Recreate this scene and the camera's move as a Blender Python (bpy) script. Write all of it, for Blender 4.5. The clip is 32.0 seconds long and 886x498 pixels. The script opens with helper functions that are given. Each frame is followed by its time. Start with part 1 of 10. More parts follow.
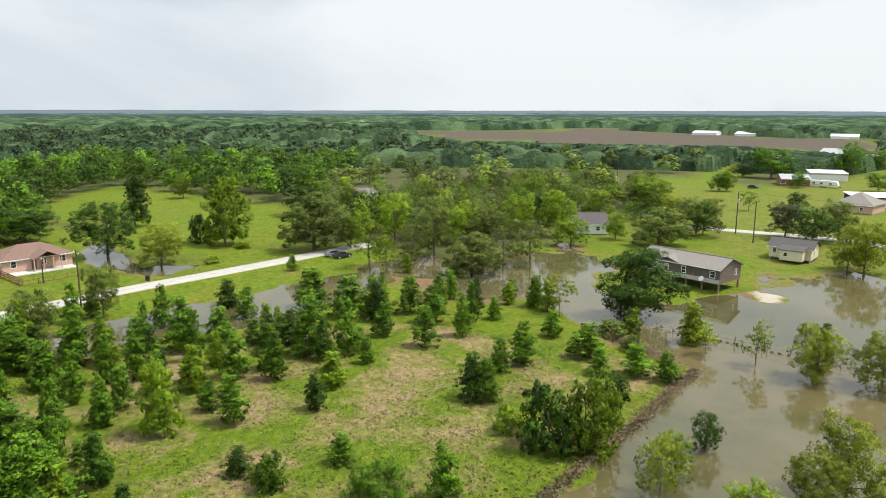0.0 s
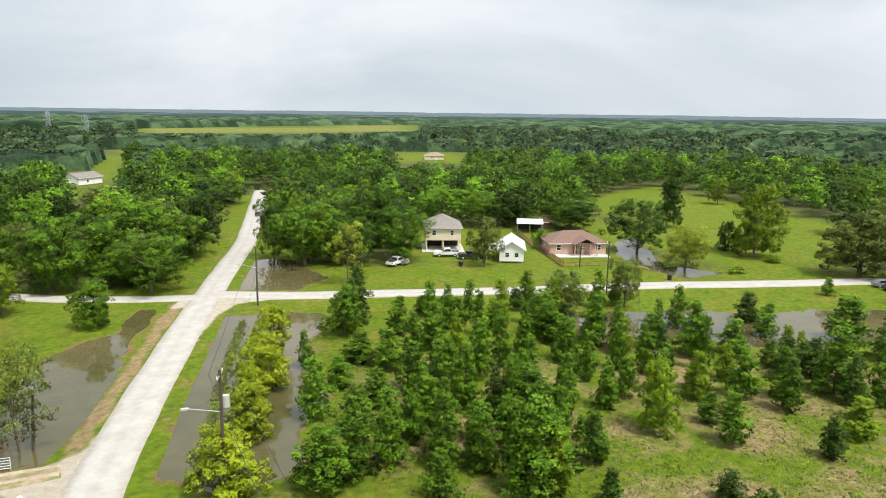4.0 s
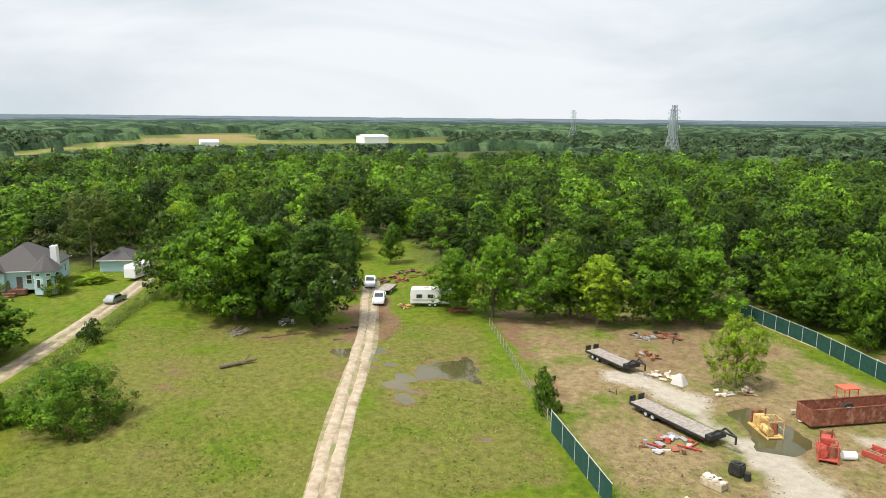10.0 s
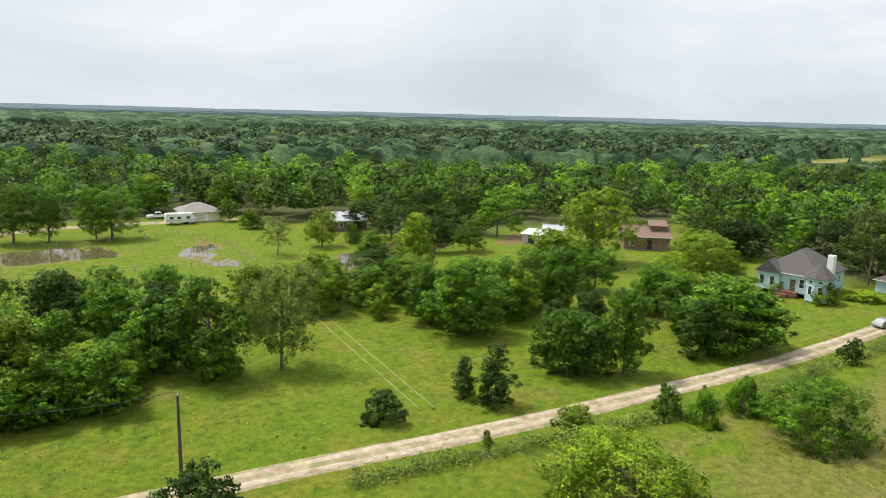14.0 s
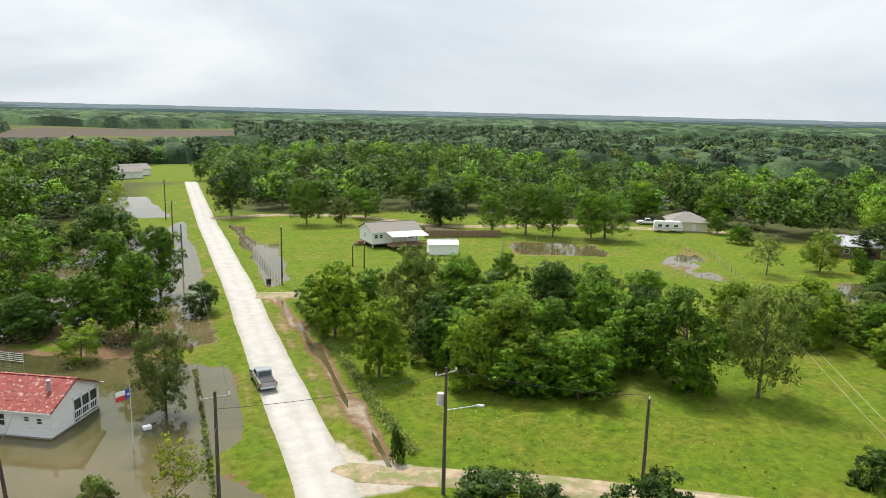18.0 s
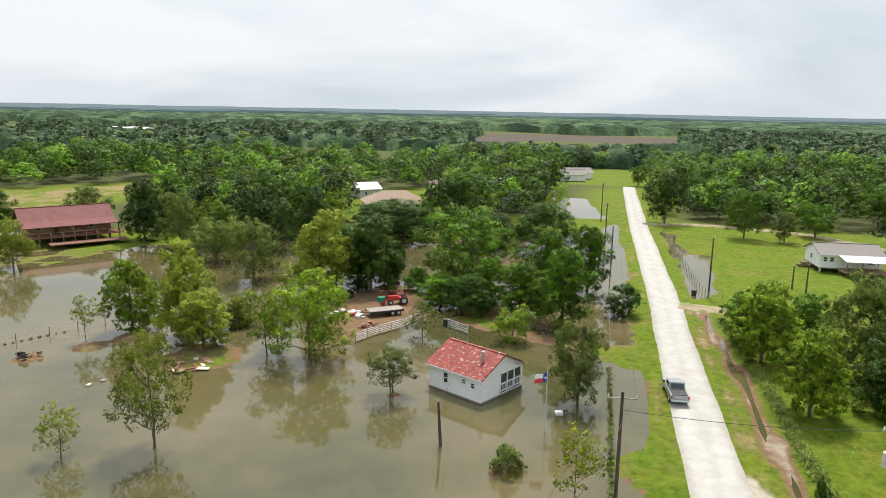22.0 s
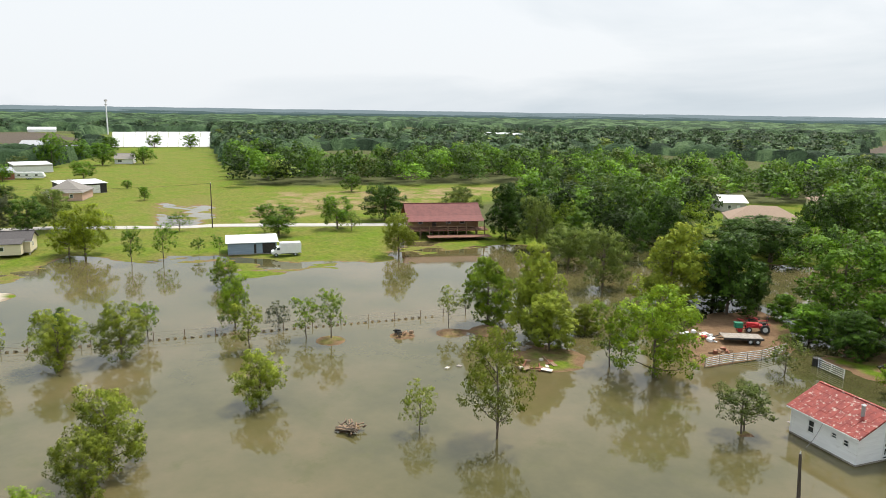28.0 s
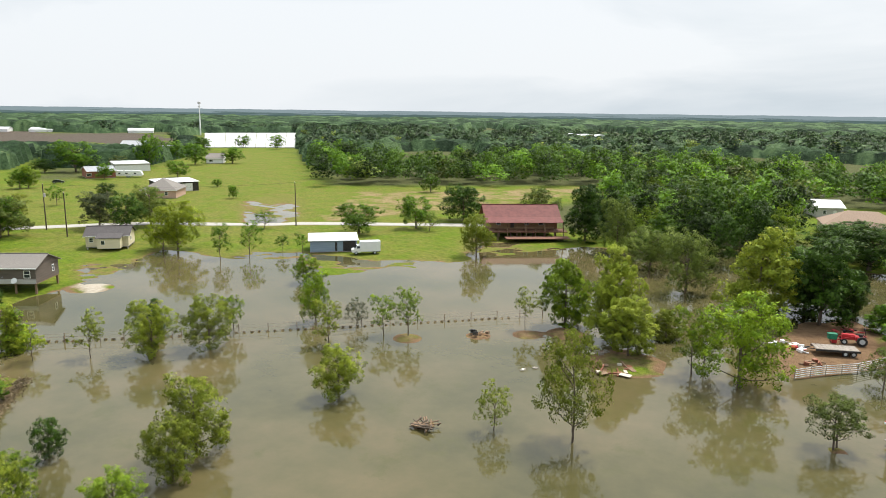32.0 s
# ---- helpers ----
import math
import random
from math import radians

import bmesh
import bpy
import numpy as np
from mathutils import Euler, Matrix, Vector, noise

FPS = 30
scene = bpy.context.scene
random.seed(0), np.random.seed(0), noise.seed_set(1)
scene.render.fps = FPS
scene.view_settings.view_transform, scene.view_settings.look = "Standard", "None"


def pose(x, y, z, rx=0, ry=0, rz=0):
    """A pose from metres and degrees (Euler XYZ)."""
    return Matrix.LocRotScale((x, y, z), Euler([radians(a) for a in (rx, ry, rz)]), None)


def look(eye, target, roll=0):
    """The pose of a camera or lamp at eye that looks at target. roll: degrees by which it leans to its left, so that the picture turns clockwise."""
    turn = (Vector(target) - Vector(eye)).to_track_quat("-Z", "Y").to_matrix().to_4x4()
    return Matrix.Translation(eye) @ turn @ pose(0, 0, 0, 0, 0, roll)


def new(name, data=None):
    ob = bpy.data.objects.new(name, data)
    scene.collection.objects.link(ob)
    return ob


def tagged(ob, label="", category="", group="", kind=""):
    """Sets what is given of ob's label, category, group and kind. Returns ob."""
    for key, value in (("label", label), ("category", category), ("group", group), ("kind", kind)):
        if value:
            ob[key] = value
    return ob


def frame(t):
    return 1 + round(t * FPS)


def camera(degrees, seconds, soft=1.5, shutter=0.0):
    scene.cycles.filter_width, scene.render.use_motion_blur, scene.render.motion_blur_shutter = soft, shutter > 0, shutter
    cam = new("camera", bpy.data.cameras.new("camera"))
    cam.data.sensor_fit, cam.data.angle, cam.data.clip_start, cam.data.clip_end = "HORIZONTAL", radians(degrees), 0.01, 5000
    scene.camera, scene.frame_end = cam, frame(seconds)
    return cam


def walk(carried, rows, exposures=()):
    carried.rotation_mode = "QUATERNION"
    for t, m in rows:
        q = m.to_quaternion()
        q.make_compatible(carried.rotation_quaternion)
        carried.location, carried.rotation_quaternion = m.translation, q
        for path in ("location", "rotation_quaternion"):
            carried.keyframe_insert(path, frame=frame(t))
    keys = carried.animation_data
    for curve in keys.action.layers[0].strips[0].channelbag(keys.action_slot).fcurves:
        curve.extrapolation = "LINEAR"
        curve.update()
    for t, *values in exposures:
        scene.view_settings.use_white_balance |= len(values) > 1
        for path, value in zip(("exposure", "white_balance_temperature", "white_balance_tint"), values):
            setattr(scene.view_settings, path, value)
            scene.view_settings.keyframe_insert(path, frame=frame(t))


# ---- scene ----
cam = camera(64.0, 32.0, soft=0.9)
PATH = [
    (0, (-1.545, -11.770, 32.708), (8.015, -9.560, 30.781), 0.11),
    (0.5, (-1.461, -11.676, 32.755), (8.070, -9.348, 30.825), 0.08),
    (1, (-1.395, -11.635, 32.712), (8.084, -9.099, 30.786), 0.10),
    (1.5, (-1.367, -11.468, 32.557), (7.962, -8.417, 30.645), 0.16),
    (2, (-1.165, -11.377, 32.364), (7.905, -7.616, 30.470), 0.27),
    (2.5, (-0.992, -11.208, 32.182), (7.651, -6.543, 30.300), 0.31),
    (3, (-0.863, -10.795, 32.034), (6.945, -4.834, 30.158), 0.39),
    (3.5, (-0.435, -10.637, 31.904), (6.392, -3.575, 30.024), 0.57),
    (5.5, (2.412, -11.760, 32.797), (3.996, -2.077, 30.865), 0.77),
    (6, (2.601, -11.527, 32.652), (2.713, -1.714, 30.730), 0.59),
    (6.5, (2.622, -11.057, 32.449), (1.277, -1.336, 30.529), 0.39),
    (7, (2.621, -10.798, 32.225), (-0.141, -1.378, 30.322), 0.32),
    (7.5, (2.475, -10.586, 32.076), (-1.615, -1.659, 30.185), 0.22),
    (8, (2.163, -10.368, 31.903), (-3.166, -2.117, 30.026), 0.26),
    (8.5, (2.042, -10.135, 31.669), (-4.360, -2.682, 29.808), 0.28),
    (9, (1.916, -9.899, 31.445), (-5.512, -3.462, 29.602), 0.29),
    (9.5, (1.702, -9.746, 31.218), (-6.576, -4.443, 29.389), 0.36),
    (10, (1.251, -9.682, 31.077), (-7.699, -5.611, 29.253), 0.54),
    (10.5, (0.765, -9.676, 31.052), (-8.674, -6.924, 29.228), 0.69),
    (11, (0.523, -9.858, 31.131), (-9.210, -8.469, 29.305), 0.92),
    (11.5, (0.390, -10.047, 31.279), (-9.441, -10.026, 29.450), 1.14),
    (12, (0.469, -10.236, 31.359), (-9.280, -11.492, 29.521), 1.28),
    (12.5, (0.271, -10.247, 31.290), (-9.249, -12.692, 29.445), 1.36),
    (13, (-0.011, -10.365, 31.122), (-9.163, -13.941, 29.266), 1.40),
    (13.5, (-0.278, -10.515, 30.956), (-8.960, -15.112, 29.091), 1.48),
    (14, (-0.297, -10.422, 30.915), (-8.470, -15.869, 29.039), 1.41),
    (14.5, (0.140, -10.138, 31.023), (-7.486, -16.328, 29.143), 1.17),
    (16.5, (0.192, -10.388, 30.976), (-5.236, -18.572, 29.089), 1.10),
    (17, (0.289, -10.496, 31.029), (-4.416, -19.114, 29.133), 1.21),
    (17.5, (0.308, -10.689, 31.011), (-3.590, -19.699, 29.110), 1.32),
    (18, (0.201, -10.930, 30.916), (-2.859, -20.258, 29.013), 1.34),
    (18.5, (0.140, -10.943, 30.820), (-2.066, -20.509, 28.916), 1.29),
    (19, (0.086, -11.022, 30.714), (-1.278, -20.744, 28.812), 1.19),
    (19.5, (0.027, -11.140, 30.652), (-0.501, -20.942, 28.742), 1.12),
    (20, (-0.056, -11.248, 30.569), (0.159, -21.061, 28.658), 1.06),
    (20.5, (-0.171, -11.380, 30.489), (0.757, -21.153, 28.582), 1.05),
    (21, (-0.287, -11.515, 30.477), (1.274, -21.207, 28.570), 1.01),
    (21.5, (-0.337, -11.601, 30.457), (1.827, -21.175, 28.544), 1.02),
    (22, (-0.266, -11.727, 30.433), (2.480, -21.149, 28.515), 1.07),
    (22.5, (-0.156, -11.971, 30.405), (3.158, -21.206, 28.475), 1.12),
    (23, (-0.139, -12.136, 30.484), (3.749, -21.145, 28.553), 1.18),
    (23.5, (0.023, -12.243, 30.449), (4.482, -20.983, 28.517), 1.24),
    (24, (0.195, -12.255, 30.460), (5.189, -20.699, 28.522), 1.19),
    (24.5, (0.311, -12.347, 30.500), (5.792, -20.482, 28.559), 1.14),
    (25, (0.367, -12.478, 30.517), (6.216, -20.352, 28.573), 1.10),
    (25.5, (0.316, -12.582, 30.528), (6.455, -20.233, 28.584), 1.04),
    (27.5, (0.620, -12.753, 30.564), (7.306, -19.941, 28.659), 0.90),
    (28, (0.710, -12.705, 30.677), (7.589, -19.708, 28.769), 0.85),
    (28.5, (0.601, -12.717, 30.742), (7.568, -19.633, 28.836), 0.84),
    (29, (0.633, -12.669, 30.736), (7.706, -19.477, 28.831), 0.81),
    (29.5, (0.672, -12.635, 30.702), (7.857, -19.323, 28.796), 0.83),
    (30, (0.634, -12.677, 30.667), (7.934, -19.240, 28.757), 0.82),
    (30.5, (0.539, -12.694, 30.644), (7.907, -19.181, 28.737), 0.78),
    (31, (0.510, -12.697, 30.618), (7.958, -19.093, 28.719), 0.75),
    (31.5, (0.548, -12.690, 30.570), (8.093, -18.972, 28.670), 0.74),
    (32, (0.659, -12.647, 30.538), (8.274, -18.843, 28.634), 0.72),
]
walk(cam, [(t, look(eye, target, roll)) for t, eye, target, roll in PATH])

# ---- light: bright overcast with a veiled high sun ----
SUN_AZ, SUN_EL = 170.0, 62.0
world = bpy.data.worlds.new("sky")
scene.world = world
world.use_nodes = True
wn, wl = world.node_tree.nodes, world.node_tree.links
wn.clear()
w_out = wn.new("ShaderNodeOutputWorld")
w_bg = wn.new("ShaderNodeBackground")
w_sky = wn.new("ShaderNodeTexSky")
w_sky.sky_type, w_sky.sun_disc = "NISHITA", False
w_sky.sun_elevation, w_sky.sun_rotation = radians(SUN_EL), radians(SUN_AZ)
w_sky.dust_density = 4.0
w_tc = wn.new("ShaderNodeTexCoord")
w_map = wn.new("ShaderNodeMapping")
w_map.inputs["Scale"].default_value = (1.0, 1.0, 3.2)
w_noise = wn.new("ShaderNodeTexNoise")
w_noise.inputs["Scale"].default_value, w_noise.inputs["Detail"].default_value = 1.7, 6.0
w_noise.inputs["Roughness"].default_value, w_noise.inputs["Distortion"].default_value = 0.52, 0.6
w_ramp = wn.new("ShaderNodeValToRGB")
w_ramp.color_ramp.elements[0].position, w_ramp.color_ramp.elements[0].color = 0.1, (4.7, 5.5, 6.2, 1)
w_ramp.color_ramp.elements[1].position, w_ramp.color_ramp.elements[1].color = 0.6, (9.65, 10.05, 10.4, 1)
w_mid = w_ramp.color_ramp.elements.new(0.36)
w_mid.color = (7.1, 7.9, 8.55, 1)
w_mix = wn.new("ShaderNodeMix")
w_mix.data_type = "RGBA"
w_mix.inputs["Factor"].default_value = 0.9
wl.new(w_tc.outputs["Generated"], w_map.inputs["Vector"])
wl.new(w_map.outputs["Vector"], w_noise.inputs["Vector"])
w_dot = wn.new("ShaderNodeVectorMath")
w_dot.operation = "DOT_PRODUCT"
w_dot.inputs[1].default_value = (-0.24, 0.91, 0.34)
w_bank = wn.new("ShaderNodeMapRange")
w_bank.interpolation_type = "SMOOTHSTEP"
w_bank.inputs["From Min"].default_value, w_bank.inputs["From Max"].default_value = 0.8, 0.99
w_bank.inputs["To Min"].default_value, w_bank.inputs["To Max"].default_value = 0.0, -0.3
w_sum = wn.new("ShaderNodeMath")
wl.new(w_tc.outputs["Generated"], w_dot.inputs[0])
wl.new(w_dot.outputs["Value"], w_bank.inputs["Value"])
wl.new(w_bank.outputs["Result"], w_sum.inputs[0])
wl.new(w_noise.outputs["Fac"], w_sum.inputs[1])
wl.new(w_sum.outputs[0], w_ramp.inputs["Fac"])
wl.new(w_sky.outputs["Color"], w_mix.inputs["A"])
wl.new(w_ramp.outputs["Color"], w_mix.inputs["B"])
w_sep = wn.new("ShaderNodeSeparateXYZ")
w_up = wn.new("ShaderNodeMapRange")
w_up.inputs["From Min"].default_value, w_up.inputs["From Max"].default_value = 0.2, 0.6
w_up.inputs["To Min"].default_value, w_up.inputs["To Max"].default_value = 0.1, 0.14
wl.new(w_tc.outputs["Generated"], w_sep.inputs["Vector"])
wl.new(w_sep.outputs["Z"], w_up.inputs["Value"])
wl.new(w_up.outputs["Result"], w_bg.inputs["Strength"])
wl.new(w_mix.outputs["Result"], w_bg.inputs["Color"])
wl.new(w_bg.outputs["Background"], w_out.inputs["Surface"])
sun_data = bpy.data.lights.new("sun", "SUN")
sun_data.energy, sun_data.angle, sun_data.color = 5.0, radians(11), (1.0, 0.95, 0.86)
sun = new("sun", sun_data)
s_az = radians(SUN_AZ)
sun_dir = Vector((math.sin(s_az) * math.cos(radians(SUN_EL)), math.cos(s_az) * math.cos(radians(SUN_EL)), math.sin(radians(SUN_EL))))
sun.matrix_world = look(sun_dir * 200, (0, 0, 0))


# ---- materials ----
def nodes_of(name):
    m = bpy.data.materials.new(name)
    m.use_nodes = True
    nt = m.node_tree
    return m, nt, nt.nodes["Principled BSDF"]


def ramp_node(nt, src, stops):
    r = nt.nodes.new("ShaderNodeValToRGB")
    e = r.color_ramp.elements
    while len(e) < len(stops):
        e.new(0.5)
    for el, (p, c) in zip(e, stops):
        el.position, el.color = p, (*c, 1) if len(c) == 3 else c
    nt.links.new(src, r.inputs["Fac"])
    return r.outputs["Color"]


def noise_node(nt, scale, detail=4.0, rough=0.55, coord="Object", stretch=None):
    tc = nt.nodes.new("ShaderNodeTexCoord")
    n = nt.nodes.new("ShaderNodeTexNoise")
    n.inputs["Scale"].default_value, n.inputs["Detail"].default_value, n.inputs["Roughness"].default_value = scale, detail, rough
    if stretch:
        mp = nt.nodes.new("ShaderNodeMapping")
        mp.inputs["Scale"].default_value = stretch
        nt.links.new(tc.outputs[coord], mp.inputs["Vector"])
        nt.links.new(mp.outputs["Vector"], n.inputs["Vector"])
    else:
        nt.links.new(tc.outputs[coord], n.inputs["Vector"])
    return n.outputs["Fac"]


def mix_node(nt, fac, a, b, blend="MIX"):
    m = nt.nodes.new("ShaderNodeMix")
    m.data_type, m.blend_type = "RGBA", blend
    for sock, val in (("Factor", fac), ("A", a), ("B", b)):
        s = m.inputs[sock] if sock == "Factor" else [i for i in m.inputs if i.name == sock and i.type == "RGBA"][0]
        if isinstance(val, (int, float)):
            s.default_value = val
        elif isinstance(val, tuple):
            s.default_value = (*val, 1)
        else:
            nt.links.new(val, s)
    return [o for o in m.outputs if o.type == "RGBA"][0]


def bump_on(nt, bsdf, height, strength, dist):
    b = nt.nodes.new("ShaderNodeBump")
    b.inputs["Strength"].default_value, b.inputs["Distance"].default_value = strength, dist
    nt.links.new(height, b.inputs["Height"])
    nt.links.new(b.outputs["Normal"], bsdf.inputs["Normal"])


def surface(name, a, b, scale=3.0, rough=0.7, metal=0.0, bump=0.15, stain=None, stain_scale=0.6, stain_at=(0.52, 0.66), stretch=None):
    """A two-tone weathered surface; stain: a third colour in patches of its own."""
    m, nt, p = nodes_of(name)
    n1 = noise_node(nt, scale, 6.0, 0.6, stretch=stretch)
    col = ramp_node(nt, n1, [(0.36, a), (0.66, b)])
    if stain:
        n2 = noise_node(nt, stain_scale, 5.0, 0.65, stretch=stretch)
        f = ramp_node(nt, n2, [(stain_at[0], (0, 0, 0)), (stain_at[1], (1, 1, 1))])
        col = mix_node(nt, f, col, stain)
    nt.links.new(col, p.inputs["Base Color"])
    p.inputs["Roughness"].default_value, p.inputs["Metallic"].default_value = rough, metal
    if bump:
        bump_on(nt, p, noise_node(nt, scale * 4, 4.0), bump, 0.05)
    return m


def leaf_mat(name, dark, light, clear=0.3):
    m, nt, p = nodes_of(name)
    geo = nt.nodes.new("ShaderNodeNewGeometry")
    obi = nt.nodes.new("ShaderNodeObjectInfo")
    c1 = ramp_node(nt, geo.outputs["Random Per Island"], [(0.0, dark), (1.0, light)])
    c2 = mix_node(nt, 0.72, c1, ramp_node(nt, noise_node(nt, 0.8, 3.0), [(0.38, dark), (0.62, light)]))
    hue = nt.nodes.new("ShaderNodeHueSaturation")
    rng = nt.nodes.new("ShaderNodeMapRange")
    rng.inputs["To Min"].default_value, rng.inputs["To Max"].default_value = 0.42, 1.34
    both = nt.nodes.new("ShaderNodeMath")
    both.operation = "MULTIPLY_ADD"
    nt.links.new(noise_node(nt, 0.085, 2.0), both.inputs[0])
    both.inputs[1].default_value = 1.5
    shift = nt.nodes.new("ShaderNodeMath")
    shift.operation = "MULTIPLY_ADD"
    nt.links.new(obi.outputs["Random"], shift.inputs[0])
    shift.inputs[1].default_value, shift.inputs[2].default_value = 0.5, -0.5
    own = nt.nodes.new("ShaderNodeAttribute")
    own.attribute_name = "tone"
    total = nt.nodes.new("ShaderNodeMath")
    nt.links.new(shift.outputs[0], total.inputs[0])
    nt.links.new(own.outputs["Fac"], total.inputs[1])
    nt.links.new(total.outputs[0], both.inputs[2])
    nt.links.new(both.outputs[0], rng.inputs["Value"])
    nt.links.new(rng.outputs["Result"], hue.inputs["Value"])
    nt.links.new(c2, hue.inputs["Color"])
    nt.links.new(hue.outputs["Color"], p.inputs["Base Color"])
    p.inputs["Roughness"].default_value = 0.55
    p.inputs["Specular IOR Level"].default_value = 0.15
    # sprays take the turn of the bough they sit on
    out = nt.nodes.new("ShaderNodeAttribute")
    out.attribute_name = "bough"
    to_world = nt.nodes.new("ShaderNodeVectorTransform")
    to_world.vector_type, to_world.convert_from, to_world.convert_to = "NORMAL", "OBJECT", "WORLD"
    nt.links.new(out.outputs["Vector"], to_world.inputs["Vector"])
    keep = nt.nodes.new("ShaderNodeVectorMath")
    keep.operation = "MULTIPLY_ADD"
    nt.links.new(geo.outputs["Normal"], keep.inputs[0])
    keep.inputs[1].default_value = (0.3, 0.3, 0.3)
    nt.links.new(to_world.outputs["Vector"], keep.inputs[2])
    unit = nt.nodes.new("ShaderNodeVectorMath")
    unit.operation = "NORMALIZE"
    nt.links.new(keep.outputs["Vector"], unit.inputs[0])
    nt.links.new(unit.outputs["Vector"], p.inputs["Normal"])
    tr = nt.nodes.new("ShaderNodeBsdfTranslucent")
    nt.links.new(hue.outputs["Color"], tr.inputs["Color"])
    nt.links.new(unit.outputs["Vector"], tr.inputs["Normal"])
    mx = nt.nodes.new("ShaderNodeMixShader")
    mx.inputs["Fac"].default_value = clear
    nt.links.new(p.outputs["BSDF"], mx.inputs[1])
    nt.links.new(tr.outputs["BSDF"], mx.inputs[2])
    nt.links.new(mx.outputs["Shader"], nt.nodes["Material Output"].inputs["Surface"])
    return m


LEAF = {
    "dark": leaf_mat("leaf_dark", (0.02, 0.05, 0.006), (0.094, 0.19, 0.014), 0.1),
    "mid": leaf_mat("leaf_mid", (0.05, 0.125, 0.007), (0.205, 0.395, 0.016), 0.14),
    "bright": leaf_mat("leaf_bright", (0.115, 0.22, 0.010), (0.375, 0.53, 0.026), 0.25),
    "lime": leaf_mat("leaf_lime", (0.27, 0.37, 0.016), (0.5, 0.6, 0.03), 0.28),
    "olive": leaf_mat("leaf_olive", (0.080, 0.124, 0.019), (0.264, 0.344, 0.056), 0.18),
    "gold": leaf_mat("leaf_gold", (0.200, 0.272, 0.019), (0.416, 0.480, 0.048), 0.28),
    "grey": leaf_mat("leaf_grey", (0.064, 0.084, 0.032), (0.152, 0.184, 0.080)),
    # Far crowns: a cooler, greyer green puts distance haze into the leaf colour.
    "far": leaf_mat("leaf_far_hazed", (0.036, 0.072, 0.026), (0.088, 0.15, 0.05), 0.12),
    "reed": leaf_mat("reed", (0.19, 0.14, 0.075), (0.34, 0.265, 0.155), 0.2),
    "weed": leaf_mat("weed_leaf", (0.11, 0.185, 0.012), (0.26, 0.36, 0.03), 0.25),
}
bark = surface("bark", (0.09, 0.065, 0.045), (0.17, 0.135, 0.1), 5.0, 0.9, bump=0.5, stretch=(1, 1, 0.3))
def road_mat():
    """Pale crushed stone: smooth wheel paths, looser and browner towards the middle and the edges."""
    m, nt, p = nodes_of("road_gravel")
    a = nt.nodes.new("ShaderNodeAttribute")
    a.attribute_name = "across"
    base = ramp_node(nt, noise_node(nt, 0.5, 8.0, 0.7), [(0.36, (0.35, 0.33, 0.3)), (0.64, (0.425, 0.41, 0.385))])
    loose = ramp_node(nt, noise_node(nt, 2.4, 6.0, 0.75), [(0.35, (0.23, 0.205, 0.165)), (0.65, (0.35, 0.325, 0.28))])
    mix = nt.nodes.new("ShaderNodeMath")
    mix.operation = "MULTIPLY_ADD"
    nt.links.new(noise_node(nt, 0.35, 7.0, 0.72), mix.inputs[0])
    mix.inputs[1].default_value = 0.9
    mix.inputs[2].default_value = -0.45
    add = nt.nodes.new("ShaderNodeMath")
    nt.links.new(mix.outputs[0], add.inputs[0])
    nt.links.new(a.outputs["Fac"], add.inputs[1])
    f = ramp_node(nt, add.outputs[0], [(0.0, (0.3, 0.3, 0.3)), (0.3, (0.0, 0.0, 0.0)), (0.7, (0.06, 0.06, 0.06)), (1.0, (0.75, 0.75, 0.75))])
    nt.links.new(mix_node(nt, f, base, loose), p.inputs["Base Color"])
    p.inputs["Roughness"].default_value = 0.95
    bump_on(nt, p, noise_node(nt, 5.0, 4.0), 0.12, 0.03)
    return m


gravel = road_mat()
track_dirt = surface("track_dirt", (0.22, 0.165, 0.1), (0.36, 0.285, 0.19), 1.1, 0.95, bump=0.3, stain=(0.16, 0.17, 0.06), stain_scale=0.5, stain_at=(0.46, 0.6))
rut_dirt = surface("rut_dirt", (0.3, 0.235, 0.16), (0.43, 0.36, 0.27), 1.4, 0.95, bump=0.3, stain=(0.24, 0.18, 0.11), stain_scale=0.4, stain_at=(0.52, 0.66))


def water_mat():
    m, nt, p = nodes_of("flood_water")
    big = noise_node(nt, 0.03, 7.0, 0.66)
    col = ramp_node(nt, big, [(0.36, (0.052, 0.052, 0.02)), (0.5, (0.09, 0.08, 0.034)), (0.64, (0.128, 0.102, 0.05))])
    weed = ramp_node(nt, noise_node(nt, 0.13, 8.0, 0.74), [(0.56, (0, 0, 0)), (0.68, (0.7, 0.7, 0.7))])
    col = mix_node(nt, weed, col, (0.07, 0.07, 0.02))
    nt.links.new(col, p.inputs["Base Color"])
    p.inputs["Roughness"].default_value, p.inputs["IOR"].default_value = 0.03, 1.42
    fine = noise_node(nt, 1.7, 3.0, 0.5, stretch=(1.0, 0.55, 1))
    bump_on(nt, p, fine, 0.04, 0.12)
    return m


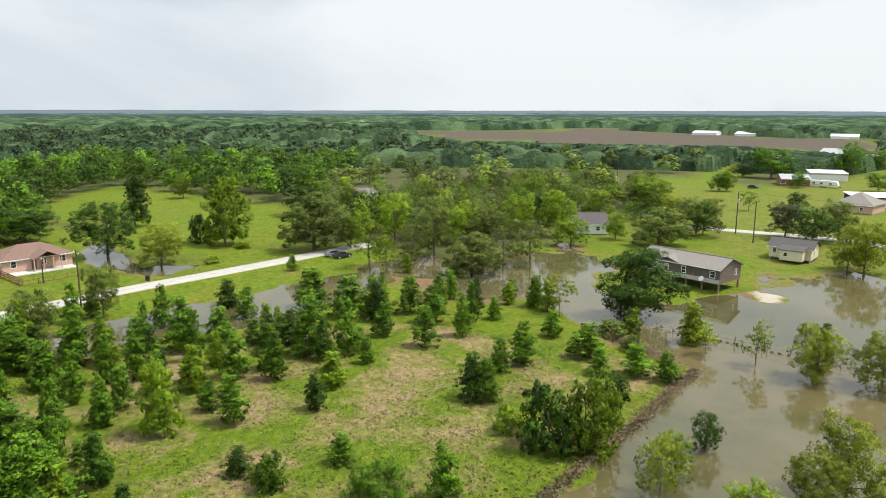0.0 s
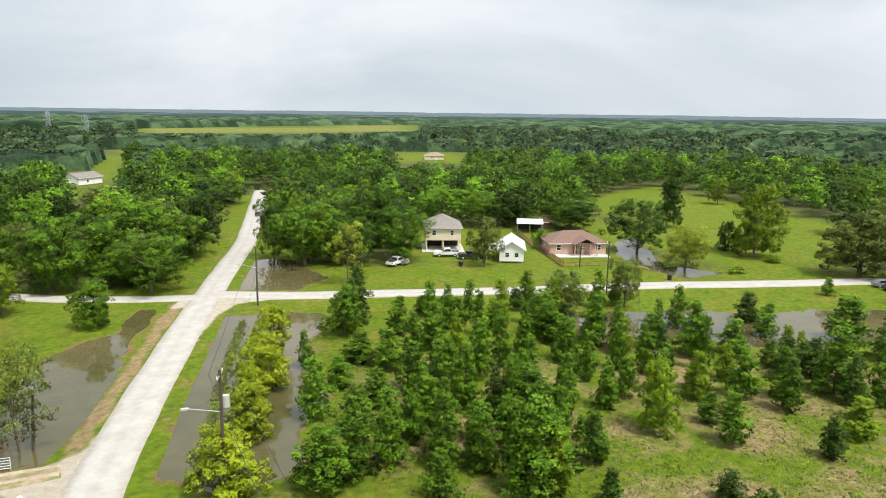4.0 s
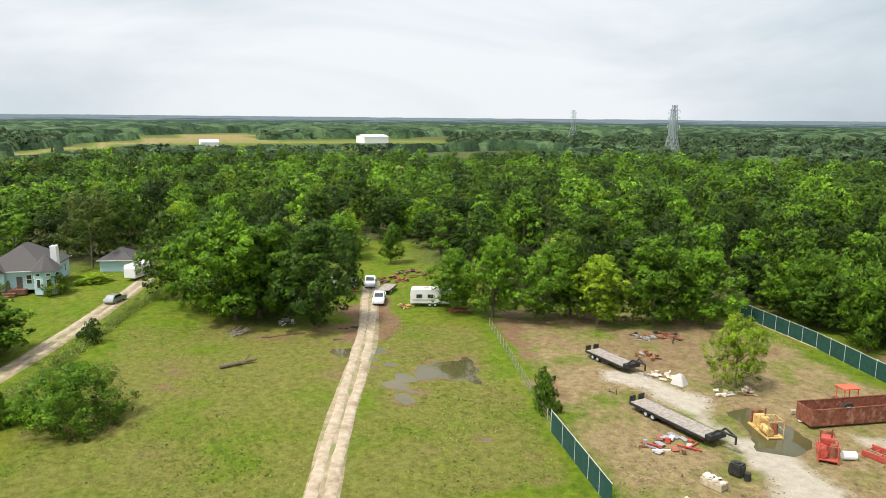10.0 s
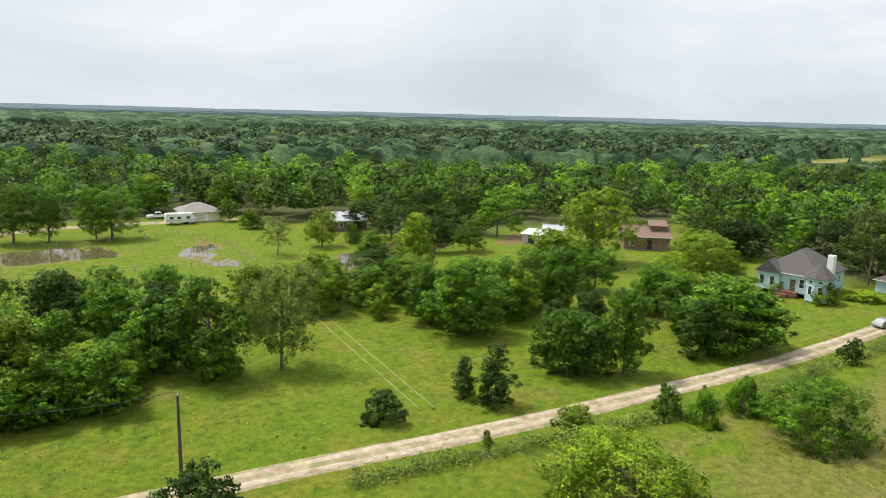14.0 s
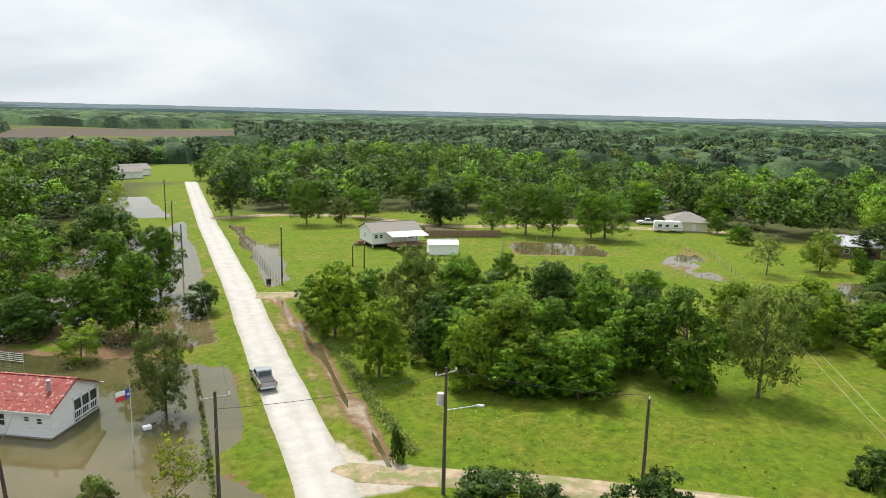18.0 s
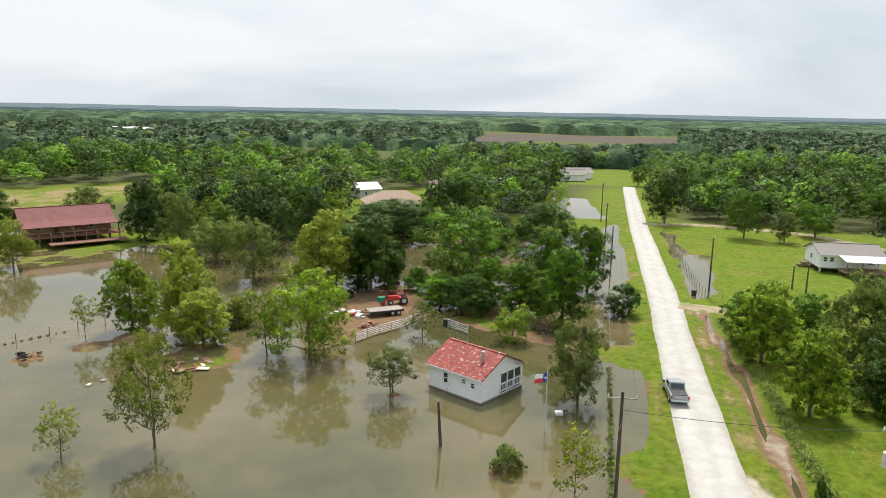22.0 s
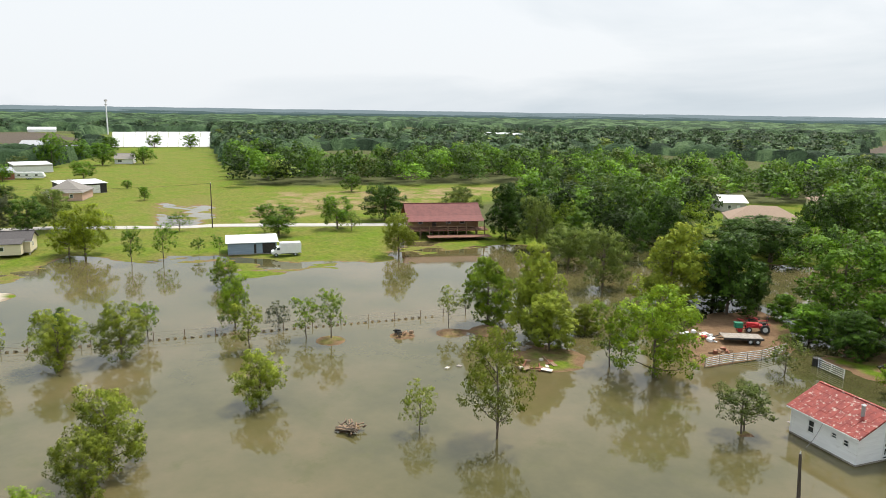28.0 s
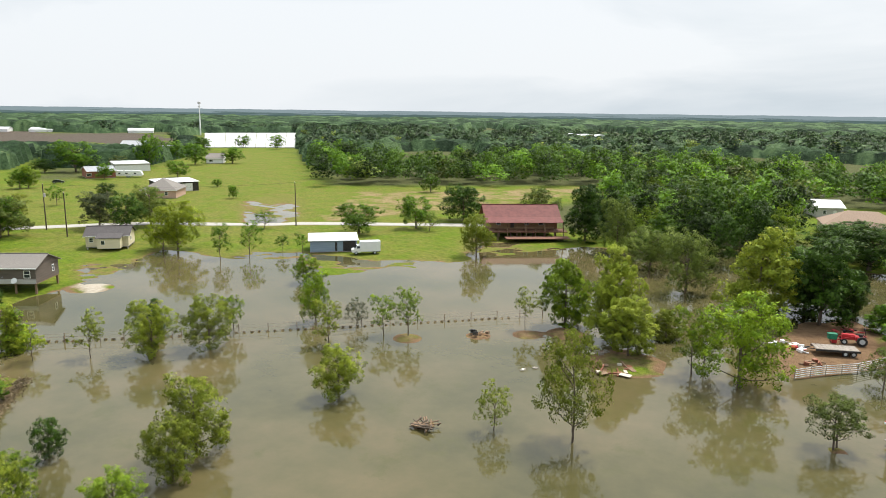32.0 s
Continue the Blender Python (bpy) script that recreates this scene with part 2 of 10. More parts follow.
def ground_mat():
    m, nt, p = nodes_of("ground_cover")

    def attr(name):
        a = nt.nodes.new("ShaderNodeAttribute")
        a.attribute_name = name
        return a.outputs["Fac"]

    fine = noise_node(nt, 1.1, 9.0, 0.78)
    tuft = noise_node(nt, 0.42, 5.0, 0.65)
    mid = noise_node(nt, 0.13, 6.0, 0.62)
    wide = noise_node(nt, 0.024, 5.0, 0.6)
    g1 = ramp_node(nt, fine, [(0.34, (0.057, 0.099, 0.005)), (0.66, (0.151, 0.210, 0.012))])
    g2 = ramp_node(nt, fine, [(0.34, (0.084, 0.097, 0.008)), (0.66, (0.197, 0.214, 0.025))])
    g3 = ramp_node(nt, fine, [(0.34, (0.038, 0.079, 0.004)), (0.66, (0.109, 0.176, 0.010))])
    grass = mix_node(nt, ramp_node(nt, mid, [(0.44, (0, 0, 0)), (0.6, (1, 1, 1))]), g1, g2)
    grass = mix_node(nt, ramp_node(nt, tuft, [(0.5, (0, 0, 0)), (0.62, (0.75, 0.75, 0.75))]), grass, g3)
    grass = mix_node(nt, ramp_node(nt, wide, [(0.46, (0, 0, 0)), (0.68, (0.5, 0.5, 0.5))]), grass, g1)
    worn = ramp_node(nt, fine, [(0.34, (0.101, 0.080, 0.025)), (0.66, (0.235, 0.193, 0.076))])
    grass = mix_node(nt, ramp_node(nt, noise_node(nt, 0.075, 9.0, 0.72), [(0.55, (0, 0, 0)), (0.7, (0.5, 0.5, 0.5))]), grass, worn)

    def broken(a, width=0.3):
        s = nt.nodes.new("ShaderNodeMath")
        s.operation = "MULTIPLY_ADD"
        nt.links.new(mid, s.inputs[0])
        s.inputs[1].default_value = 1.3
        s.inputs[2].default_value = -0.65
        add = nt.nodes.new("ShaderNodeMath")
        add.operation = "ADD"
        nt.links.new(s.outputs[0], add.inputs[0])
        nt.links.new(a, add.inputs[1])
        return ramp_node(nt, add.outputs[0], [(0.5 - width / 2, (0, 0, 0)), (0.5 + width / 2, (1, 1, 1))])

    dry = ramp_node(nt, fine, [(0.34, (0.14, 0.1, 0.045)), (0.66, (0.345, 0.262, 0.138))])
    dirt = ramp_node(nt, fine, [(0.3, (0.126, 0.076, 0.042)), (0.7, (0.244, 0.155, 0.088))])
    yellow = ramp_node(nt, fine, [(0.34, (0.084, 0.088, 0.015)), (0.66, (0.210, 0.206, 0.050))])
    pale = ramp_node(nt, fine, [(0.3, (0.33, 0.285, 0.22)), (0.7, (0.5, 0.45, 0.375))])
    plough = ramp_node(nt, fine, [(0.3, (0.062, 0.05, 0.04)), (0.7, (0.115, 0.092, 0.07))])
    col = mix_node(nt, broken(attr("yellow"), 0.5), grass, yellow)
    col = mix_node(nt, broken(attr("dry"), 0.24), col, dry)
    col = mix_node(nt, broken(attr("dirt"), 0.3), col, dirt)
    col = mix_node(nt, broken(attr("pale"), 0.3), col, pale)
    col = mix_node(nt, broken(attr("plough"), 0.1), col, plough)
    litter = ramp_node(nt, fine, [(0.34, (0.038, 0.042, 0.018)), (0.66, (0.101, 0.105, 0.042))])
    col = mix_node(nt, attr("litter"), col, litter)
    nt.links.new(col, p.inputs["Base Color"])
    p.inputs["Roughness"].default_value = 0.95
    p.inputs["Specular IOR Level"].default_value = 0.15
    bump_on(nt, p, fine, 0.9, 0.35)
    return m


# ---- the lie of the land ----
FLOOD = [
    [(-115.4, -112.4), (-136.2, -115.0), (-154.5, -110.9), (-140.2, -101.3), (-116.7, -98.2), (-106.2, -101.3)],
    [(-4, -63), (-4, -67), (-1, -71), (-3, -78), (-3, -86), (-1, -95), (4, -98), (10, -101), (16, -103), (23, -106), (35, -116), (40, -147), (53, -153), (87, -171), (90, -147), (107, -141), (109, -121), (108, -110), (112, -89), (115, -78), (131, -78), (143, -68), (159, -62), (144, -52), (135, -40), (129, -36), (126, -31), (132, -38), (121, -24), (128, -11), (160, 2), (145, 10), (153, 27), (141, 39), (133, 37), (128, 16), (126, 5), (110, -7), (100, -13), (92, -21), (89, -23), (68, -14), (54, -8)],
    [(33, 94), (12, 53), (17, 44), (25, 44), (34, 58), (40, 78), (48, 90), (35, 98)],
    [(76, 75), (91, 64), (99, 60), (110, 51), (118, 48), (136, 33), (127, 28), (97, 38), (87, 50), (77, 55)],
    [(26, 106), (20, 96), (9, 90), (4, 77), (-4, 73), (-2, 63), (5, 59), (8, 63)],
    [(54, 138), (44, 118), (42, 109), (52, 108), (61, 112), (61, 132)],
    [(-34, 60), (-25, 50), (-22, 43), (-13, 45), (-6, 50), (-11, 54), (-15, 55), (-23, 59)],
    [(-30, 61), (-18, 58), (-6, 52), (-4, 49), (-7, 43), (-22, 43), (-30, 53)],
    [(137, 109), (150, 111), (126, 83), (131, 72), (119, 72), (125, 94)],
    [(42, -118), (57, -164), (46, -170), (28, -184), (14, -201), (2, -141), (1, -107), (9, -106), (25, -112), (33, -109)],
    [(151, 23), (164, 5), (161, -11), (135, -12), (124, -7), (117, 9), (123, 16)],
]
SHALLOW = [
    [(130.6, -126.4), (109.3, -134.9), (89.5, -151.6), (74.8, -130.2), (88.0, -110.4), (105.6, -103.8)],
    [(131.7, 5.2), (166.2, 8.5), (176.6, -1.5), (171.6, -11.2), (153.3, -16.1), (131.8, -11.7), (121.3, -4.1)],
    [(134.8, -38.4), (149.7, -60.0), (123.7, -52.3), (117.2, -40.2)],
    [(-111, -108), (-124, -115), (-146, -108), (-139, -100), (-113, -99)],
    [(-93, -144), (-108, -151), (-94, -118), (-88, -125)],
    [(-68, -169), (-88, -159), (-83, -146), (-63, -153)],
    [(223, -106), (242, -137), (188, -111), (174, -95), (183, -91)],
    [(-73, 16), (-79, 22), (-79, 32), (-65, 27), (-69, 24), (-66, 17)],
    [(152, -43), (147, -64), (146, -76), (136, -85), (122, -93), (106, -114), (95, -103), (121, -79), (125, -64), (133, -39)],
]
WET = [
    [(-52.5, 48.0), (-51.9, 51.8), (-46.2, 52.1), (-42.6, 50.1), (-41.3, 46.3), (-43.8, 44.1), (-47.3, 45.8), (-50.3, 46.2)],
    [(-4, -205), (-7, -200), (-13, -140), (-8, -134)],
    [(38, -270), (22, -271), (11, -221), (28, -224)],
    [(12, -205), (8, -216), (2, -146), (5, -137)],
    [(-5, -176), (-14, -175), (-13, -145), (-9, -136)],
]
VERGE = [(-2, -95), (-3, -86), (-2, -76), (-1, -71), (-3, -65), (-5, -63)]
YARD = [(-102, 41), (-83, 72), (-74, 78), (-29, 65), (-14, 56), (-2, 54), (-2, 56), (-17, 41), (-40, 24), (-93, 41)]
MUD_YARD = [(42, -97), (45, -114), (42, -126), (36, -122), (31, -109), (36, -96)]
PLANTATION = [(91, -24), (60, -9), (46, -2), (26, 44), (34, 58), (46, 86), (41, 71), (83, 49), (105, 21), (99, 5)]
CLEARINGS = [
    [(-88, 133), (-102, 192), (-65, 302), (-28, 282), (-51, 339), (-2, 532), (11, 534), (-4, 321), (-28, 262), (-64, 214), (-48, 153), (-63, 131)],
    [(196, 173), (259, 192), (243, 147), (216, 92), (159, 65), (149, 74), (143, 83), (150, 102), (170, 132)],
    [(331, -35), (318, -75), (548, -236), (509, -279), (252, -152), (187, -254), (166, -221), (163, -166), (155, -122), (147, -90), (150, -64), (155, -36)],
    [(-3, -216), (-32, -222), (-55, -216), (-135, -172), (-93, -119), (-56, -146), (-15, -136), (-9, -136)],
    [(-59, -188), (-107, -176), (-118, -166), (-147, -139), (-108, -104), (-96, -116), (-73, -140), (-47, -152)],
    [(218, 993), (263, 1199), (595, 1384), (981, 1471), (668, 998), (391, 908)],
    [(-477, -110), (-578, -86), (-902, 59), (-938, 154), (-1242, 207), (-1195, 80), (-653, -96)],
    [(181, -685), (215, -941), (-33, -1084), (-25, -804)],
    [(-779, 27), (-943, 49), (-977, 445), (-786, 356)],
    [(1100, 331), (1209, -31), (833, -290), (581, -207), (715, -127), (719, 31), (771, 144)],
]
BARE = [
    [(137, 32), (149, 8), (124, -1), (113, 3), (114, 21)],
    [(-59, 84), (-38, 76), (-21, 68), (-9, 62), (0, 58), (-1, 55), (-9, 59), (-20, 65), (-36, 72), (-56, 79)],
    [(28, -105), (28, -110), (16, -107), (9, -105), (9, -100), (15, -102)],
    [(-110, 21), (-112, 32), (-95, 27), (-91, 23), (-92, 19), (-103, 21)],
    [(-155, -100), (-193, -94), (-173, -82), (-143, -90)],
]
SETTLED = [(169, 180), (144, 97), (146, 60), (152, 49), (141, 27), (146, 8), (168, -3), (182, -30), (197, -59), (205, -34), (186, -77), (178, -126), (141, -142), (109, -150), (82, -138), (72, -144), (67, -168), (53, -169), (55, -153), (46, -170), (33, -211), (15, -221), (16, -300), (-2, -313), (2, -221), (-30, -208), (-52, -205), (-85, -181), (-124, -158), (-68, -152), (-107, -152), (-121, -138), (-122, -116), (-147, -102), (-150, -79), (-160, -60), (-165, -38), (-147, -18), (-139, -6), (-109, -4), (-100, 7), (-98, 18), (-113, 25), (-124, 36), (-101, 31), (-96, 39), (-87, 50), (-77, 80), (-76, 81), (-69, 82), (-57, 81), (-40, 82), (-27, 87), (-14, 85), (-3, 103), (2, 121), (9, 121), (22, 117), (34, 122), (56, 157), (95, 245), (101, 246), (59, 144), (61, 114), (76, 100), (66, 113), (79, 109), (102, 103), (127, 99), (122, 78), (138, 60)]
FAR_FIELDS = [[(-477, -110), (-578, -86), (-902, 59), (-938, 154), (-1242, 207), (-1195, 80), (-653, -96)], [(-779, 27), (-943, 49), (-977, 445), (-786, 356)], [(218, 993), (263, 1199), (595, 1384), (981, 1471), (668, 998), (391, 908)]]
STUBBLE = [(182, -109), (231, -154), (191, -256), (172, -228), (173, -176), (168, -131), (169, -105)]
HOMES = [
    [(235, 378), (275, 349), (354, 452), (302, 487)],
    [(85, 118), (99, 98), (122, 94), (154, 122), (130, 136), (113, 157)],
    [(41, -327), (3, -319), (3, -424), (50, -397)],
    [(77, -192), (58, -204), (81, -276), (104, -252)],
    [(-146, -87), (-164, -56), (-212, -70), (-170, -100)],
    [(39, 277), (80, 395), (121, 567), (100, 527), (41, 312)],
    [(321, -35), (339, -58), (426, -87), (498, -96), (376, -58), (347, -37)],
    [(-115, -131), (-121, -100), (-144, -116), (-124, -139)],
    [(541, -213), (510, -277), (854, -459), (888, -342)],
    [(-108, 22), (-127, 29), (-163, 43), (-160, 52), (-138, 44), (-119, 52), (-95, 39), (-101, 27)],
    [(180, -5), (184, -16), (223, -16), (217, -3)],
    [(-124, -13), (-135, -3), (-165, -2), (-155, -15)],
]
TRACKS = [
    [(-8.6, -67.3), (-12.2, -65.8), (-20.1, -63.2), (-35.5, -55.0), (-50.7, -46.6), (-62.7, -39.7), (-78.3, -32.1), (-93.3, -24.6), (-112.8, -16.5), (-125.5, -11.9), (-142.7, -6.4)],
    [(-51.5, 3.4), (-62.6, 7.8), (-75.2, 13.4), (-91.2, 21.0), (-107.2, 26.2), (-124.6, 32.7)],
    [(-74.9, 79.9), (-54.4, 76.5), (-35.1, 69.9), (-19.4, 63.9), (-6.9, 59.0), (0.2, 56.4), (6.6, 56.5)],
]
GRAVEL = [(-67.5, 43.6), (-64.0, 47.4), (-54.8, 49.2), (-50.0, 45.2), (-43.4, 46.0), (-40.4, 45.8), (-32.5, 44.1), (-26.4, 43.8), (-23.6, 44.8), (-21.6, 42.2), (-23.4, 38.3), (-28.4, 34.9), (-33.8, 36.5), (-39.2, 39.6), (-46.7, 41.6), (-59.9, 43.7), (-64.4, 42.1)]
GRAVEL_SIDE = [(-43.0, 54.9), (-39.9, 59.7), (-32.3, 62.0), (-31.6, 58.6), (-35.2, 55.0), (-38.5, 52.8)]
ROADS = {
    "main": ([(8.6, -319.0), (2.1, -210.5), (-3.4, -136.4), (-6.4, -84.0), (-8.2, -62.7), (5.3, 43.9), (15.1, 66.3), (35.2, 107.7), (60.9, 157.6), (105.5, 263.2)], 5.0),
    "cross": ([(36.9, 110.4), (46.2, 103.0), (61.0, 95.7), (80.4, 85.3), (106.8, 73.8), (128.2, 61.6), (150.7, 50.4), (161.0, 43.7)], 5.2),
    "west": ([(35.5, 108.8), (28.2, 112.5), (21.4, 115.2), (14.6, 120.6), (8.8, 126.1), (3.8, 132.0)], 4.2),
}


def poly_dist(X, Y, poly):
    """Signed distance to a polygon, negative inside."""
    d = np.full(X.shape, 1e9)
    inside = np.zeros(X.shape, bool)
    n = len(poly)
    for i in range(n):
        (ax, ay), (bx, by) = poly[i], poly[(i + 1) % n]
        ex, ey = bx - ax, by - ay
        k = np.clip(((X - ax) * ex + (Y - ay) * ey) / (ex * ex + ey * ey + 1e-9), 0, 1)
        d = np.minimum(d, np.hypot(X - ax - k * ex, Y - ay - k * ey))
        if ay != by:
            inside ^= ((ay > Y) != (by > Y)) & (X < (Y - ay) / (by - ay) * ex + ax)
    return np.where(inside, -d, d)


def line_dist(X, Y, pts):
    d = np.full(X.shape, 1e9)
    for (ax, ay), (bx, by) in zip(pts, pts[1:]):
        ex, ey = bx - ax, by - ay
        k = np.clip(((X - ax) * ex + (Y - ay) * ey) / (ex * ex + ey * ey + 1e-9), 0, 1)
        d = np.minimum(d, np.hypot(X - ax - k * ex, Y - ay - k * ey))
    return d


_rng = np.random.default_rng(5)
_WAVES = [(_rng.uniform(0, 6.28), _rng.uniform(0, 6.28), s) for s in (0.045, 0.07, 0.11, 0.17, 0.26, 0.4, 0.6, 0.85)]


def rough_ground(X, Y):
    """Smooth pseudo-random relief, about -1 to 1."""
    z = 0.0
    for i, (a, ph, s) in enumerate(_WAVES):
        z = z + np.sin((X * math.cos(a) + Y * math.sin(a)) * s + ph) * np.sin((X * math.sin(a + 1) - Y * math.cos(a + 1)) * s * 1.3 + ph * 2) / (1.0 + 0.35 * i)
    return z * 0.45


PASTURE = [(-59.0, -24.8), (-110.7, -9.6), (-106.3, 8.3), (-89.8, 38.1), (-45.9, 24.6), (-51.1, -32.2), (-85.5, -21.7)]


DITCHES = [([(-9.4, -126.5), (-10.6, -114.0), (-11.8, -101.0), (-12.6, -90.0), (-13.0, -81.3), (-13.5, -70.2), (-14.0, -66.5)], 1.2)]


ISLETS = (
    (130.3, -39.9, 3.5),     (51.5, -84.0, 5.0), (64.0, -86.5, 3.0), (70.8, -76.1, 1.8), (66.8, -82.0, 2.2), (75.8, -67.8, 2.0),
    (24.8, -79.8, 0.9), (52.5, -52.7, 1.2), (51.9, -117.0, 3.5), (43.4, -118.7, 3.0), (9.9, -67.4, 1.6), (22.7, -116.5, 4.5), (11.6, -112.9, 4.0),
)


def near_poly(X, Y, poly, gap=18.0):
    """Whether any of the places lies near the polygon's bounds."""
    px, py = [q[0] for q in poly], [q[1] for q in poly]
    return X.min() < max(px) + gap and X.max() > min(px) - gap and Y.min() < max(py) + gap and Y.max() > min(py) - gap


def ground_z(X, Y):
    X, Y = np.asarray(X, float), np.asarray(Y, float)
    rel = rough_ground(X, Y)
    z = 0.22 + 0.05 * rel
    bumpy = rough_ground(X * 2.7 + 9, Y * 2.7)
    if near_poly(X, Y, PASTURE):
        z = np.where(poly_dist(X, Y, PASTURE) < 0, 0.062 + 0.06 * rel + 0.06 * rough_ground(X * 4.3 + 5, Y * 4.3), z)
    for poly in FLOOD:
        if near_poly(X, Y, poly):
            z = np.minimum(z, np.clip((poly_dist(X, Y, poly) + rel * 2.2 + bumpy * 1.5) * 0.07, -0.6, 3.0))
    for poly in SHALLOW:
        if near_poly(X, Y, poly):
            d = poly_dist(X, Y, poly)
            z = np.where(d < 6, np.minimum(z, np.maximum(d * 0.05, -0.06) + 0.055 + 0.05 * rel + 0.09 * rough_ground(X * 5.3, Y * 5.3)), z)
    for poly in WET:
        if near_poly(X, Y, poly):
            z = np.minimum(z, np.clip((poly_dist(X, Y, poly) + 1.0 * rel + 1.3 * bumpy) * 0.12, -0.25, 3.0))
    for pts, width in DITCHES:
        if near_poly(X, Y, pts):
            z = np.minimum(z, np.clip((line_dist(X, Y, pts) - width / 2 + 0.25 * rel) * 0.3 - 0.005, -0.05, 3.0))
    if near_poly(X, Y, VERGE):
        z = np.maximum(z, np.clip(0.15 - (poly_dist(X, Y, VERGE) + rel * 0.6) * 0.25, -9, 0.22))
    if near_poly(X, Y, MUD_YARD):
        z = np.maximum(z, np.clip(0.14 - poly_dist(X, Y, MUD_YARD) * 0.2 + 0.05 * rel, -9, 0.25))
    for ix, iy, ir in ISLETS:
        if near_poly(X, Y, [(ix, iy)]):
            z = np.maximum(z, np.clip(0.3 - np.hypot(X - ix, Y - iy) / ir * 0.3 + 0.07 * rough_ground(X * 4, Y * 4), -9, 0.25))
    for pts, width in ROADS.values():
        z = np.maximum(z, np.clip(0.25 - (line_dist(X, Y, pts) - width / 2 - 0.9) * 0.2, -9, 0.25))
    return z


def axis_steps(lo, hi, step):
    """Even steps near the middle, growing towards the horizon."""
    low, high, s = [lo], [hi], step
    while high[-1] < 4600:
        s *= 1.22
        low.append(low[-1] - s)
        high.append(high[-1] + s)
    return np.concatenate([low[:0:-1], np.arange(lo, hi + 0.1, step), high[1:]])


def mesh_from(name, verts, faces, mat, smooth=False):
    me = bpy.data.meshes.new(name)
    me.from_pydata(verts, [], faces)
    me.materials.append(mat)
    if smooth:
        me.polygons.foreach_set("use_smooth", [True] * len(me.polygons))
    me.update()
    return me


def grid_quads(nx, ny):
    i = np.arange(nx * ny).reshape(ny, nx)
    return np.stack([i[:-1, :-1], i[:-1, 1:], i[1:, 1:], i[1:, :-1]], -1).reshape(-1, 4)


def face_mesh(name, verts, quads, mat, smooth=False):
    """A mesh from arrays of corners and of faces with alike numbers of corners."""
    me = bpy.data.meshes.new(name)
    nf, k = np.shape(quads)
    me.vertices.add(len(verts))
    me.vertices.foreach_set("co", np.asarray(verts, np.float32).ravel())
    me.loops.add(nf * k)
    me.loops.foreach_set("vertex_index", np.asarray(quads, np.int32).ravel())
    me.polygons.add(nf)
    me.polygons.foreach_set("loop_start", np.arange(0, nf * k, k, dtype=np.int32))
    me.polygons.foreach_set("loop_total", np.full(nf, k, np.int32))
    me.materials.append(mat)
    me.update(calc_edges=True)
    if smooth:
        me.polygons.foreach_set("use_smooth", np.ones(nf, bool))
    return me


xs, ys = axis_steps(-185, 190, 1.25), axis_steps(-270, 190, 1.25)
GX, GY = np.meshgrid(xs, ys)
GZ = ground_z(GX, GY)
ground_me = face_mesh("ground", np.stack([GX, GY, GZ], -1).reshape(-1, 3), grid_quads(len(xs), len(ys)), ground_mat(), True)


def soft_in(poly, edge=3.0):
    return np.clip(0.5 - poly_dist(GX, GY, poly) / (2 * edge), 0, 1)


def put_attr(name, values):
    a = ground_me.attributes.new(name, "FLOAT", "POINT")
    a.data.foreach_set("value", np.asarray(values, np.float32).ravel())


def along(pts, half, edge=1.0):
    return np.clip((half - line_dist(GX, GY, pts)) / edge + 0.5, 0, 1)


shore = np.clip(1 - np.abs(GZ - 0.03) / 0.09, 0, 1)
put_attr("yellow", along([(-7.2, -124.0), (-9.6, -98.0), (-11.2, -78.0)], 1.8, 1.0) * 0.5 + soft_in(PASTURE, 3) * 0.44 + np.maximum(soft_in(CLEARINGS[2], 8) * 0.5, soft_in([(142, -41), (232, -60), (148, -158), (101, -111), (122, -86)], 6) * 0.4) + shore * 0.5)
islet = np.zeros(GX.shape)
for ix, iy, ir in ISLETS:
    islet = np.maximum(islet, np.clip(1.3 - np.hypot(GX - ix, GY - iy) / (ir * 1.3), 0, 1))
verge = np.zeros(GX.shape)
for pts, width in ROADS.values():
    d = line_dist(GX, GY, pts)
    verge = np.maximum(verge, np.clip(1 - np.abs(d - width / 2 - 1.2) / 1.6, 0, 1))
APRONS = [
    [(27.5, 86.0), (33.5, 97.0), (38.5, 101.6), (47.8, 101.4), (44.0, 106.0), (36.0, 110.0), (28.0, 95.0)],
    [(28.5, 104.5), (32.0, 110.0), (27.5, 114.5), (35.0, 111.0), (38.8, 117.5), (34.0, 105.0)],
    [(2.0, 57.4), (8.6, 59.0), (11.4, 63.5), (8.6, 54.0), (6.6, 49.0), (4.5, 51.0), (1.5, 54.8)],
    [(-6.0, -62.0), (-9.6, -73.0), (-12.0, -68.4), (-16.0, -66.2), (-16.0, -63.2), (-11.0, -62.6)],
]
ditch = along([(-8.6, -127.5), (-11.8, -101.0), (-13.0, -81.3), (-14.0, -66.5)], 0.8, 0.7)
bank = along([(-32.5, 84.8), (-21.2, 78.0), (-10.2, 74.1), (-2.6, 67.7), (2.4, 64.5)], 1.6, 1.2)
roadside = along([(7.9, 59.5), (30.2, 107.0)], 1.6, 0.8)
shoulder = along([(-7.2, -124.0), (-9.6, -98.0), (-11.2, -78.0)], 1.6, 1.0)
put_attr("dry", np.clip(bank * 0.4 + roadside * 0.35 + shoulder * 0.12 + islet * 0.55 + soft_in(PLANTATION, 4) * 0.46 + soft_in(YARD) * 0.6 + verge * 0.42 + soft_in(FAR_FIELDS[0], 5) * 0.6 + soft_in(FAR_FIELDS[1], 5) * 0.5 + soft_in(FAR_FIELDS[2], 5) * 0.45 + soft_in(STUBBLE, 6) * 0.5, 0, 1.2))
